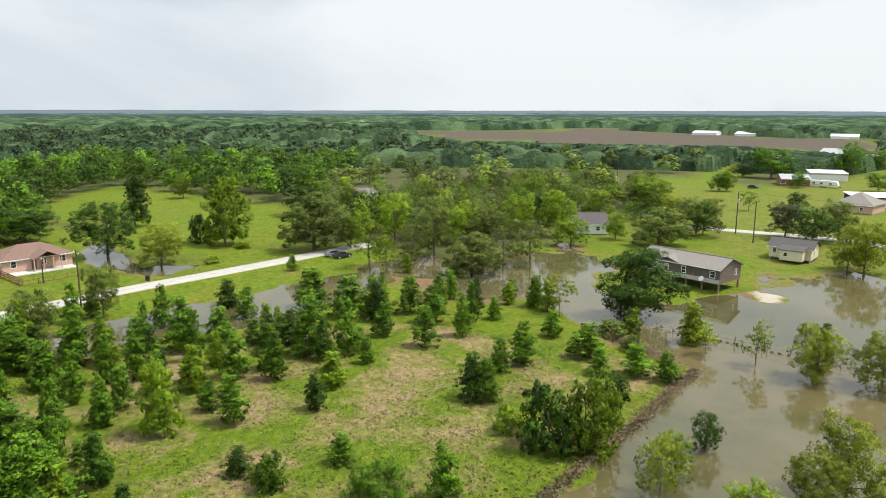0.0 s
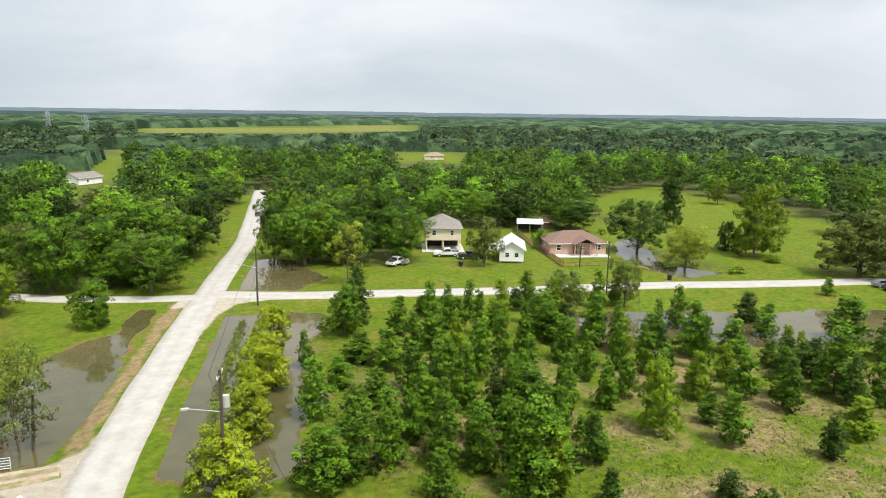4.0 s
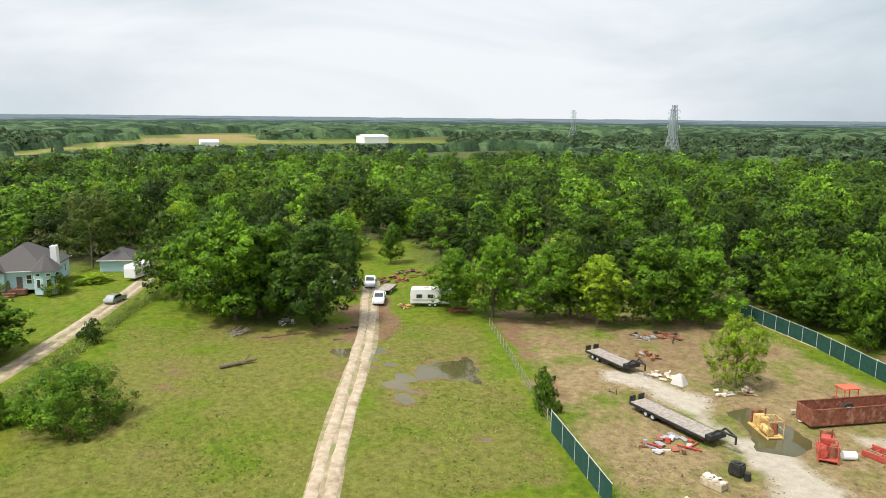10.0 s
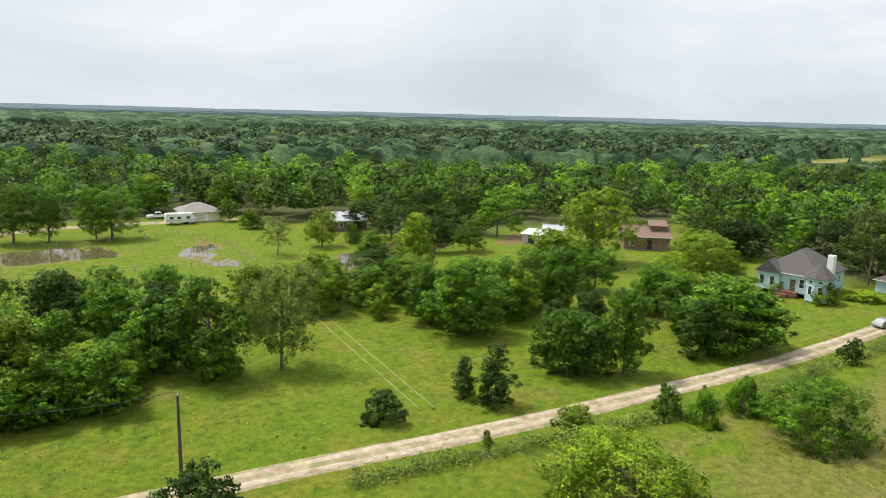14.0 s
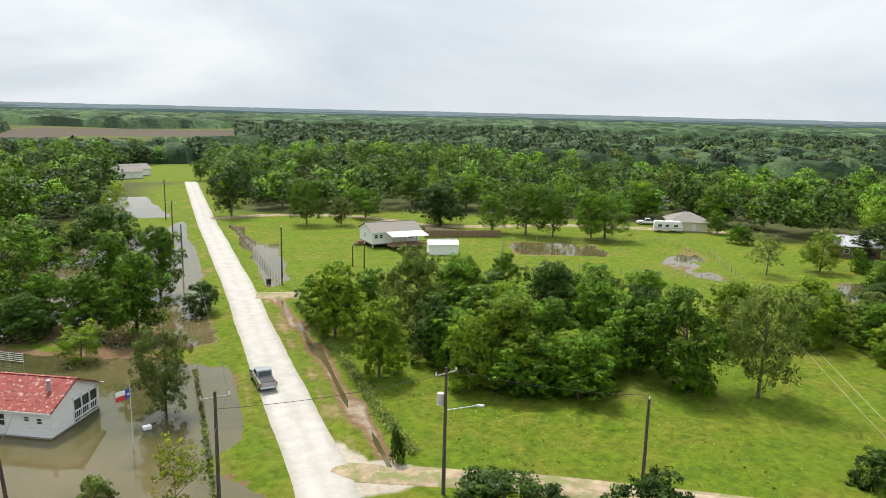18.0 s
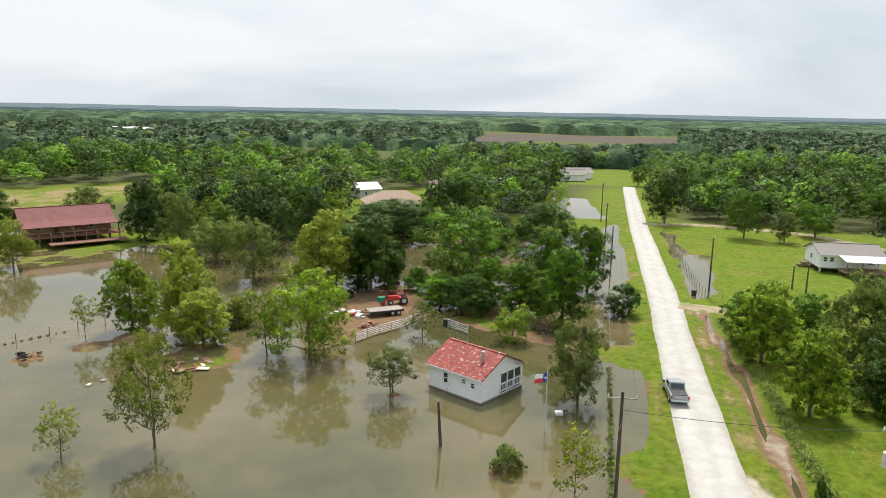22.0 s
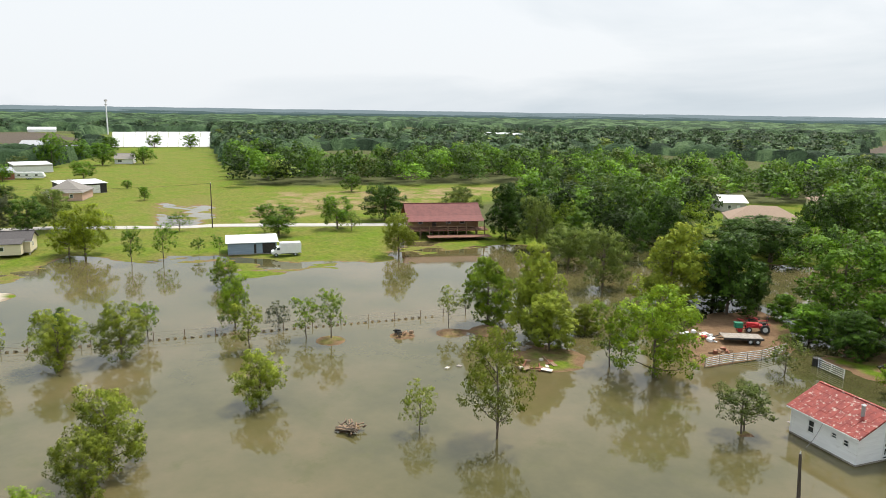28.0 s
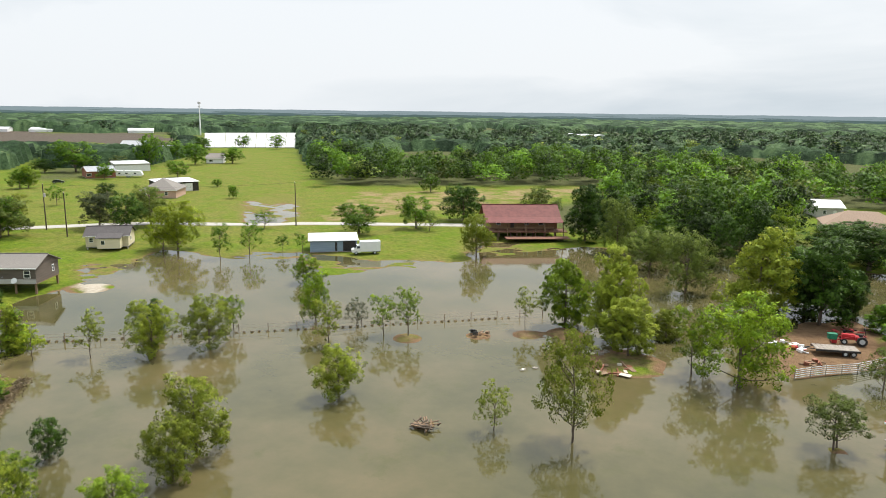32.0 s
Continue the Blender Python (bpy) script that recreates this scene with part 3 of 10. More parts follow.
put_attr("dirt", np.clip(ditch * 0.7 + bank * 0.4 + soft_in([(-100, 41), (-83, 71), (-60, 74), (-58, 52), (-76, 40)], 4) * 0.42 + soft_in([(-93, 41), (-57, 30), (-56, 33), (-90, 44)], 1.5) * 0.5 + soft_in(MUD_YARD) * 1.2 + soft_in(BARE[0], 4) * 0.75 + soft_in(BARE[1], 1.5) * 0.85 + soft_in(BARE[2], 3) * 0.7 + soft_in(BARE[3], 2) * 0.8 + soft_in(BARE[4], 4) * 0.6 + islet * 0.5 + shore * 0.38 + (GZ < 0) * 0.6, 0, 1.3))
put_attr("pale", np.clip(ditch * 0.45 + sum(soft_in(a, 0.8) for a in APRONS) * 1.1 + soft_in(GRAVEL, 2.5) * 0.85 + soft_in(GRAVEL_SIDE, 2) * 0.7 + soft_in([(128, -38), (136, -39), (134, -44), (128, -43), (125, -39)], 2) * 0.9, 0, 1))
litter = np.clip(poly_dist(GX, GY, SETTLED) / 12 - 0.2, 0, 1)
for c in CLEARINGS + HOMES:
    litter = np.minimum(litter, np.clip(poly_dist(GX, GY, c) / 10, 0, 1))
put_attr("litter", litter * 0.9)
put_attr("plough", soft_in([(1100, 331), (1209, -31), (833, -290), (581, -207), (715, -127), (719, 31), (771, 144)], 6) + soft_in([(181, -685), (215, -941), (-33, -1084), (-25, -804)], 6))
tagged(new("ground", ground_me), "flat grassy lowland with bare and muddy patches", "ground", kind="structure")
water_me = face_mesh("water", np.array([(x, y, 0.0) for y in (-420, 420) for x in (-420, 420)]), np.array([(0, 1, 3, 2)]), water_mat())
tagged(new("water", water_me), "still brown flood water over fields and ditches", "water", kind="structure")


def smooth_line(pts, step):
    """Points about step metres apart along a line with softened bends."""
    p = [Vector(q) for q in pts]
    out = []
    for a, c in zip(p, p[1:]):
        n = max(2, int((c - a).length / step))
        out += [a.lerp(c, k / n) for k in range(n)]
    out.append(p[-1])
    for _ in range(30):
        out = [out[0]] + [(a + b * 2 + c) / 4 for a, b, c in zip(out, out[1:], out[2:])] + [out[-1]]
    return out


def ribbon(name, pts, width, mat, label, lift=0.05, ragged=0.12, step=1.5, seed=1):
    """A road or track: a low crowned strip along a line, with uneven edges."""
    r = random.Random(seed)
    line = smooth_line(pts, step)
    verts = []
    for i, q in enumerate(line):
        a, b = line[max(0, i - 1)], line[min(len(line) - 1, i + 1)]
        t = (b - a).normalized()
        n = Vector((-t.y, t.x))
        wl_, wr_ = width / 2 + r.uniform(-ragged, ragged) * 0.35, width / 2 + r.uniform(-ragged, ragged) * 0.35
        sway = 0.5 * ragged * math.sin(i * 0.21 + seed) + 0.4 * ragged * math.sin(i * 0.53 + 2 * seed)
        wl_, wr_ = wl_ + sway, wr_ - sway * 0.7
        offs = (-wr_ - 0.25, -wr_, -width * 0.22, 0, width * 0.22, wl_, wl_ + 0.25)
        ups = (-0.25, 0.0, 0.04, 0.06, 0.04, 0.0, -0.25)
        px = [q.x + n.x * o for o in offs]
        py = [q.y + n.y * o for o in offs]
        base = ground_z(np.array(px), np.array(py))
        for x, y, z, u in zip(px, py, base, ups):
            verts.append((x, y, max(z, 0.0 if lift > 0.06 else z) + lift + u))
    me = face_mesh(name, np.array(verts), grid_quads(7, len(line)), mat, True)
    across = me.attributes.new("across", "FLOAT", "POINT")
    across.data.foreach_set("value", np.tile(np.array([1.1, 1.0, 0.45, 0.0, 0.45, 1.0, 1.1], np.float32), len(line)))
    return tagged(new(name, me), label, "road", kind="structure")


ribbon("road", ROADS["main"][0], 5.0, gravel, "pale gravel village road with worn edges", 0.03)
ribbon("road", ROADS["cross"][0], 5.2, gravel, "pale gravel side road", 0.045, seed=2)
ribbon("road", ROADS["west"][0], 4.2, gravel, "pale gravel lane", 0.02, seed=3)
ribbon("dirt_track", TRACKS[0], 3.3, track_dirt, "two-rut dirt drive across the grass", 0.02, seed=4)
ribbon("dirt_track", TRACKS[1], 3.0, track_dirt, "muddy dirt drive through the pasture", 0.03, seed=5)
ribbon("dirt_track", TRACKS[2], 3.4, track_dirt, "dirt drive beside the screened fence", 0.03, seed=6)


def ruts(pts, half, width, lift, seed):
    """Two worn wheel ruts along a track."""
    line = smooth_line(pts, 3.0)
    for side in (-1, 1):
        moved = []
        for i, q in enumerate(line):
            t = (line[min(len(line) - 1, i + 1)] - line[max(0, i - 1)]).normalized()
            moved.append((q.x - t.y * half * side, q.y + t.x * half * side))
        ribbon("wheel_rut", moved, width, rut_dirt, "pale worn wheel rut in a dirt drive", lift, 0.16, 1.0, seed + side)


ruts(TRACKS[0][3:], 0.82, 0.75, 0.075, 41)
ruts(TRACKS[1], 0.72, 1.05, 0.085, 51)
ruts(TRACKS[2], 0.9, 0.7, 0.085, 61)
ruts([(-77.0, -84.0), (-73.3, -78.5), (-64.2, -60.9), (-58.4, -50.7)], 0.8, 0.3, -0.05, 71)
ribbon("driveway", [(-6.0, -128.6), (-9.0, -128.2), (-13.5, -127.6)], 4.0, track_dirt, "dirt crossing over the roadside ditch", 0.05, seed=9)
ribbon("driveway", [(1.0, -215.8), (-14.9, -221.6), (-39.6, -215.9), (-57.7, -190.6), (-96.3, -188.2), (-132.4, -168.4)], 4.5, track_dirt, "pale dirt drive along the lawns", 0.03, seed=7)
ribbon("road", [(210.8, -25.7), (203.1, -49.1), (196.8, -68.2), (182.4, -85.7), (172.3, -103.8), (156.8, -122.9), (141.3, -142.0)], 5.0, gravel, "pale concrete lane past the lawns", 0.03, seed=8)


# ---- building kit ----
white_wall = surface("white_siding", (0.78, 0.78, 0.77), (0.86, 0.86, 0.85), 1.2, 0.7, bump=0.1, stain=(0.5, 0.48, 0.44), stain_scale=0.9, stain_at=(0.6, 0.72), stretch=(0.4, 0.4, 3))
cream_wall = surface("cream_siding", (0.62, 0.54, 0.38), (0.7, 0.62, 0.46), 0.8, 0.75, bump=0.1, stretch=(0.3, 0.3, 4))
brown_wall = surface("brown_siding", (0.1, 0.08, 0.065), (0.15, 0.12, 0.1), 0.8, 0.75, bump=0.1, stretch=(0.3, 0.3, 4))
grey_wall = surface("grey_siding", (0.42, 0.4, 0.38), (0.52, 0.5, 0.47), 0.8, 0.75, bump=0.1, stretch=(0.3, 0.3, 4))
blue_wall = surface("pale_blue_siding", (0.36, 0.52, 0.56), (0.46, 0.62, 0.65), 0.8, 0.75, bump=0.1, stretch=(0.3, 0.3, 4))
slate_wall = surface("slate_blue_siding", (0.2, 0.27, 0.34), (0.27, 0.34, 0.42), 0.8, 0.75, bump=0.1, stretch=(0.3, 0.3, 4))
pink_brick = surface("pink_brick", (0.46, 0.29, 0.22), (0.58, 0.39, 0.31), 6.0, 0.9, bump=0.3)
red_brick = surface("red_brick", (0.26, 0.1, 0.06), (0.34, 0.15, 0.09), 6.0, 0.9, bump=0.3)
wood_wall = surface("weathered_boards", (0.16, 0.1, 0.06), (0.28, 0.19, 0.12), 3.0, 0.9, bump=0.3, stretch=(3, 3, 0.4))
tan_wood = surface("tan_boards", (0.36, 0.22, 0.12), (0.46, 0.3, 0.18), 3.0, 0.85, bump=0.25, stretch=(3, 3, 0.4))
deck_wood = surface("deck_boards", (0.12, 0.055, 0.035), (0.22, 0.1, 0.065), 2.0, 0.85, bump=0.25)
grey_wood = surface("grey_wood", (0.22, 0.19, 0.16), (0.36, 0.32, 0.28), 3.0, 0.9, bump=0.3)
trim_white = surface("white_trim", (0.7, 0.7, 0.68), (0.8, 0.8, 0.78), 2.0, 0.6, bump=0.05)
red_tin = surface("rusty_red_tin", (0.17, 0.022, 0.018), (0.27, 0.045, 0.032), 1.6, 0.75, 0.0, 0.2, stain=(0.42, 0.31, 0.26), stain_scale=2.6, stain_at=(0.56, 0.66))
maroon_tin = surface("maroon_tin", (0.11, 0.025, 0.022), (0.16, 0.04, 0.035), 1.0, 0.75, 0.0, 0.1)
grey_shingle = surface("grey_shingle", (0.16, 0.145, 0.13), (0.25, 0.23, 0.21), 5.0, 0.9, bump=0.3, stretch=(1, 1, 3))
dark_shingle = surface("dark_shingle", (0.055, 0.05, 0.05), (0.1, 0.09, 0.09), 5.0, 0.9, bump=0.3, stretch=(1, 1, 3))
brown_shingle = surface("brown_shingle", (0.14, 0.085, 0.065), (0.22, 0.14, 0.11), 5.0, 0.9, bump=0.3, stretch=(1, 1, 3))
tan_shingle = surface("tan_shingle", (0.24, 0.17, 0.12), (0.33, 0.24, 0.18), 5.0, 0.9, bump=0.3)
bright_tin = surface("white_tin", (0.68, 0.69, 0.7), (0.8, 0.81, 0.82), 0.7, 0.4, 0.2, 0.1, stain=(0.5, 0.48, 0.45), stain_scale=0.6, stain_at=(0.62, 0.75))
grey_tin = surface("grey_tin", (0.34, 0.35, 0.36), (0.46, 0.47, 0.48), 0.7, 0.45, 0.4, 0.1, stain=(0.3, 0.24, 0.19), stain_scale=0.5, stain_at=(0.6, 0.72))
# Near-black: shade painted into openings and recesses, and the black shelter front.
black_and_shade = surface("black_and_painted_shade", (0.025, 0.022, 0.02), (0.05, 0.045, 0.04), 2.0, 0.9, bump=0)
concrete = surface("concrete", (0.42, 0.4, 0.37), (0.55, 0.53, 0.5), 2.0, 0.9, bump=0.2)
rust = surface("rusty_steel", (0.16, 0.055, 0.03), (0.3, 0.11, 0.06), 2.5, 0.8, 0.2, 0.3, stain=(0.36, 0.2, 0.14), stain_scale=1.2)
red_paint = surface("faded_red_paint", (0.36, 0.045, 0.03), (0.48, 0.09, 0.06), 2.0, 0.55, 0.0, 0.1, stain=(0.25, 0.09, 0.05), stain_scale=1.5)
tractor_red = surface("tractor_red", (0.4, 0.02, 0.03), (0.5, 0.035, 0.04), 2.0, 0.4, bump=0.05)
orange_red = surface("orange_red_paint", (0.65, 0.09, 0.04), (0.75, 0.13, 0.06), 2.0, 0.45, bump=0.05)
yellow_paint = surface("worn_yellow_paint", (0.52, 0.33, 0.1), (0.66, 0.45, 0.18), 3.0, 0.6, bump=0.1, stain=(0.25, 0.14, 0.07), stain_scale=2.0)
green_plastic = surface("green_plastic", (0.01, 0.16, 0.09), (0.02, 0.22, 0.12), 3.0, 0.5, bump=0)
black_steel = surface("black_steel", (0.02, 0.02, 0.02), (0.05, 0.05, 0.05), 3.0, 0.55, 0.3, 0.1)
rubber = surface("tyre_rubber", (0.02, 0.02, 0.02), (0.04, 0.038, 0.035), 4.0, 0.9, bump=0.2)
tower_steel = surface("weathered_tower_steel", (0.27, 0.31, 0.33), (0.38, 0.42, 0.44), 1.0, 0.6, 0.2, 0.05)
steel = surface("galvanised_steel", (0.5, 0.55, 0.57), (0.62, 0.66, 0.68), 1.0, 0.5, 0.2, 0.05)
pole_wood = surface("pole_wood", (0.045, 0.032, 0.024), (0.11, 0.085, 0.065), 4.0, 0.9, bump=0.3, stretch=(2, 2, 0.2))
screen_green = surface("green_screen_cloth", (0.006, 0.045, 0.034), (0.01, 0.07, 0.052), 1.5, 0.85, bump=0.1)
white_paint = surface("white_car_paint", (0.74, 0.74, 0.74), (0.8, 0.8, 0.8), 1.0, 0.3, bump=0, stain=(0.6, 0.57, 0.52), stain_scale=0.8, stain_at=(0.62, 0.8))
silver_paint = surface("silver_car_paint", (0.3, 0.31, 0.32), (0.38, 0.39, 0.4), 1.0, 0.3, 0.5, bump=0)
dark_paint = surface("dark_car_paint", (0.02, 0.022, 0.025), (0.04, 0.042, 0.045), 1.0, 0.3, bump=0)
pallet_wood = surface("pallet_wood", (0.34, 0.27, 0.18), (0.52, 0.43, 0.32), 3.0, 0.9, bump=0.2)
hay = surface("pale_sheet", (0.5, 0.44, 0.36), (0.66, 0.6, 0.5), 2.0, 0.8, bump=0.2)
flag_red = surface("flag_red", (0.55, 0.03, 0.05), (0.6, 0.04, 0.06), 2.0, 0.8, bump=0)
flag_blue = surface("flag_blue", (0.02, 0.05, 0.3), (0.03, 0.07, 0.36), 2.0, 0.8, bump=0)
flag_white = surface("flag_white", (0.75, 0.75, 0.75), (0.8, 0.8, 0.8), 2.0, 0.8, bump=0)


def glass_mat():
    m, nt, p = nodes_of("window_glass")
    p.inputs["Base Color"].default_value = (0.03, 0.04, 0.045, 1)
    p.inputs["Roughness"].default_value, p.inputs["Specular IOR Level"].default_value = 0.06, 0.8
    return m


glass = glass_mat()


class Form:
    """Collects boxes, tubes and prisms into one mesh."""

    def __init__(self):
        self.v, self.f = [], []

    def box(self, x, y, z, sx, sy, sz, rz=0.0, m=None, taper=1.0):
        """A box by its middle and full sizes; taper narrows its top."""
        c, s = math.cos(rz), math.sin(rz)
        b = len(self.v)
        for dz in (-0.5, 0.5):
            k = taper if dz > 0 else 1.0
            for dx, dy in ((-0.5, -0.5), (0.5, -0.5), (0.5, 0.5), (-0.5, 0.5)):
                px, py = dx * sx * k, dy * sy * k
                q = Vector((x + px * c - py * s, y + px * s + py * c, z + dz * sz))
                self.v.append(tuple(m @ q) if m else tuple(q))
        for q in ((3, 2, 1, 0), (4, 5, 6, 7), (0, 1, 5, 4), (1, 2, 6, 5), (2, 3, 7, 6), (3, 0, 4, 7)):
            self.f.append(tuple(b + i for i in q))
        return self

    def tube(self, p, q, r0, r1=None, sides=8, cap=True):
        r1 = r0 if r1 is None else r1
        p, q = Vector(p), Vector(q)
        t = (q - p).normalized()
        u = t.orthogonal().normalized()
        w = t.cross(u)
        b = len(self.v)
        for c, r in ((p, r0), (q, r1)):
            for j in range(sides):
                a = 2 * math.pi * j / sides
                self.v.append(tuple(c + u * math.cos(a) * r + w * math.sin(a) * r))
        for j in range(sides):
            k = (j + 1) % sides
            self.f.append((b + j, b + k, b + sides + k, b + sides + j))
        if cap:
            self.f.append(tuple(b + j for j in reversed(range(sides))))
            self.f.append(tuple(b + sides + j for j in range(sides)))
        return self

    def path(self, pts, r, sides=4):
        """One unbroken tube through several points."""
        b = len(self.v)
        pts = [Vector(p) for p in pts]
        for i, c in enumerate(pts):
            d = (pts[min(i + 1, len(pts) - 1)] - pts[max(i - 1, 0)]).normalized()
            u = d.cross(Vector((0, 0, 1)) if abs(d.z) < 0.9 else Vector((1, 0, 0))).normalized()
            w = d.cross(u)
            for j in range(sides):
                a = 2 * math.pi * (j + 0.5) / sides
                self.v.append(tuple(c + u * math.cos(a) * r + w * math.sin(a) * r))
        for i in range(len(pts) - 1):
            for j in range(sides):
                k = (j + 1) % sides
                self.f.append((b + i * sides + j, b + i * sides + k, b + (i + 1) * sides + k, b + (i + 1) * sides + j))
        return self

    def bar(self, p, q, w):
        return self.tube(p, q, w * 0.7, None, 4)

    def slab(self, pts, thick):
        """A plate between a ring of corners and the same ring pushed down."""
        b, n = len(self.v), len(pts)
        self.v += [tuple(p) for p in pts] + [(p[0], p[1], p[2] - thick) for p in pts]
        self.f.append(tuple(range(b, b + n)))
        self.f.append(tuple(reversed(range(b + n, b + 2 * n))))
        for i in range(n):
            j = (i + 1) % n
            self.f.append((b + i, b + n + i, b + n + j, b + j))
        return self

    def prism(self, profile, y0, y1):
        """A side outline in x and z, drawn across from y0 to y1."""
        b, n = len(self.v), len(profile)
        self.v += [(x, y0, z) for x, z in profile] + [(x, y1, z) for x, z in profile]
        self.f.append(tuple(range(b, b + n)))
        self.f.append(tuple(reversed(range(b + n, b + 2 * n))))
        for i in range(n):
            j = (i + 1) % n
            self.f.append((b + i, b + n + i, b + n + j, b + j))
        return self


def part(name, form, mat, parent, label="", bevel=0.0):
    me = bpy.data.meshes.new(name)
    bm = bmesh.new()
    vs = [bm.verts.new(v) for v in form.v]
    for f in form.f:
        try:
            bm.faces.new([vs[i] for i in f])
        except ValueError:
            pass
    bmesh.ops.recalc_face_normals(bm, faces=bm.faces)
    if bevel:
        bmesh.ops.bevel(bm, geom=bm.edges, offset=bevel, segments=2, affect="EDGES", clamp_overlap=True)
    bm.to_mesh(me)
    bm.free()
    me.materials.append(mat)
    o = new(name, me)
    o.parent = parent
    if label:
        o["label"] = label
    return o


def thing(name, m, label, category, group=""):
    root = new(name)
    root.matrix_world = m
    return tagged(root, label, category, group)


def spot(ax, ay, bx, by, depth, z=None):
    """The pose of a building whose front foot runs from a to b, seen with a on the left; its length too."""
    a, b = Vector((ax, ay)), Vector((bx, by))
    t = (b - a).normalized()
    mid = (a + b) / 2 + Vector((-t.y, t.x)) * depth / 2
    if z is None:
        z = float(ground_z(mid.x, mid.y))
    return pose(mid.x, mid.y, z, 0, 0, math.degrees(math.atan2(t.y, t.x))), (b - a).length


def stand(x, y, deg=0.0, up=0.0):
    return pose(x, y, max(-0.3, float(ground_z(x, y))) + up, 0, 0, deg)


def wall_form(length, height, thick, holes):
    """A wall along x with openings (x0, x1, z0, z1) cut through it."""
    f = Form()
    x = -length / 2
    for x0, x1, z0, z1 in sorted(holes):
        if x0 > x:
            f.box((x + x0) / 2, 0, height / 2, x0 - x, thick, height)
        if z0 > 0:
            f.box((x0 + x1) / 2, 0, z0 / 2, x1 - x0, thick, z0)
        if z1 < height:
            f.box((x0 + x1) / 2, 0, (z1 + height) / 2, x1 - x0, thick, height - z1)
        x = x1
    if x < length / 2:
        f.box((x + length / 2) / 2, 0, height / 2, length / 2 - x, thick, height)
    return f


def put_local(o, x, y, z, deg=0.0):
    o.matrix_basis = pose(x, y, z, 0, 0, deg)
    return o


def window_in(wall, x0, x1, z0, z1, thick):
    fr = Form()
    w, h, cx, cz = x1 - x0, z1 - z0, (x0 + x1) / 2, (z0 + z1) / 2
    for sx in (-1, 1):
        fr.box(cx + sx * w / 2, -thick / 2 - 0.02, cz, 0.11, 0.06, h + 0.11)
    for sz in (-1, 0, 1):
        fr.box(cx, -thick / 2 - 0.02, cz + sz * h / 2, w, 0.06, 0.1 if sz else 0.06)
    win = part("window", fr, trim_white, wall)
    part("pane", Form().box(cx, 0.02, cz, w, 0.03, h), glass, win)


def door_in(wall, x0, x1, z1, thick, mat):
    d = part("door", Form().box((x0 + x1) / 2, 0.01, z1 / 2, x1 - x0 - 0.04, 0.06, z1 - 0.02), mat, wall)
    part("handle", Form().box(x1 - 0.15, -0.06, z1 * 0.48, 0.06, 0.08, 0.12), steel, d)


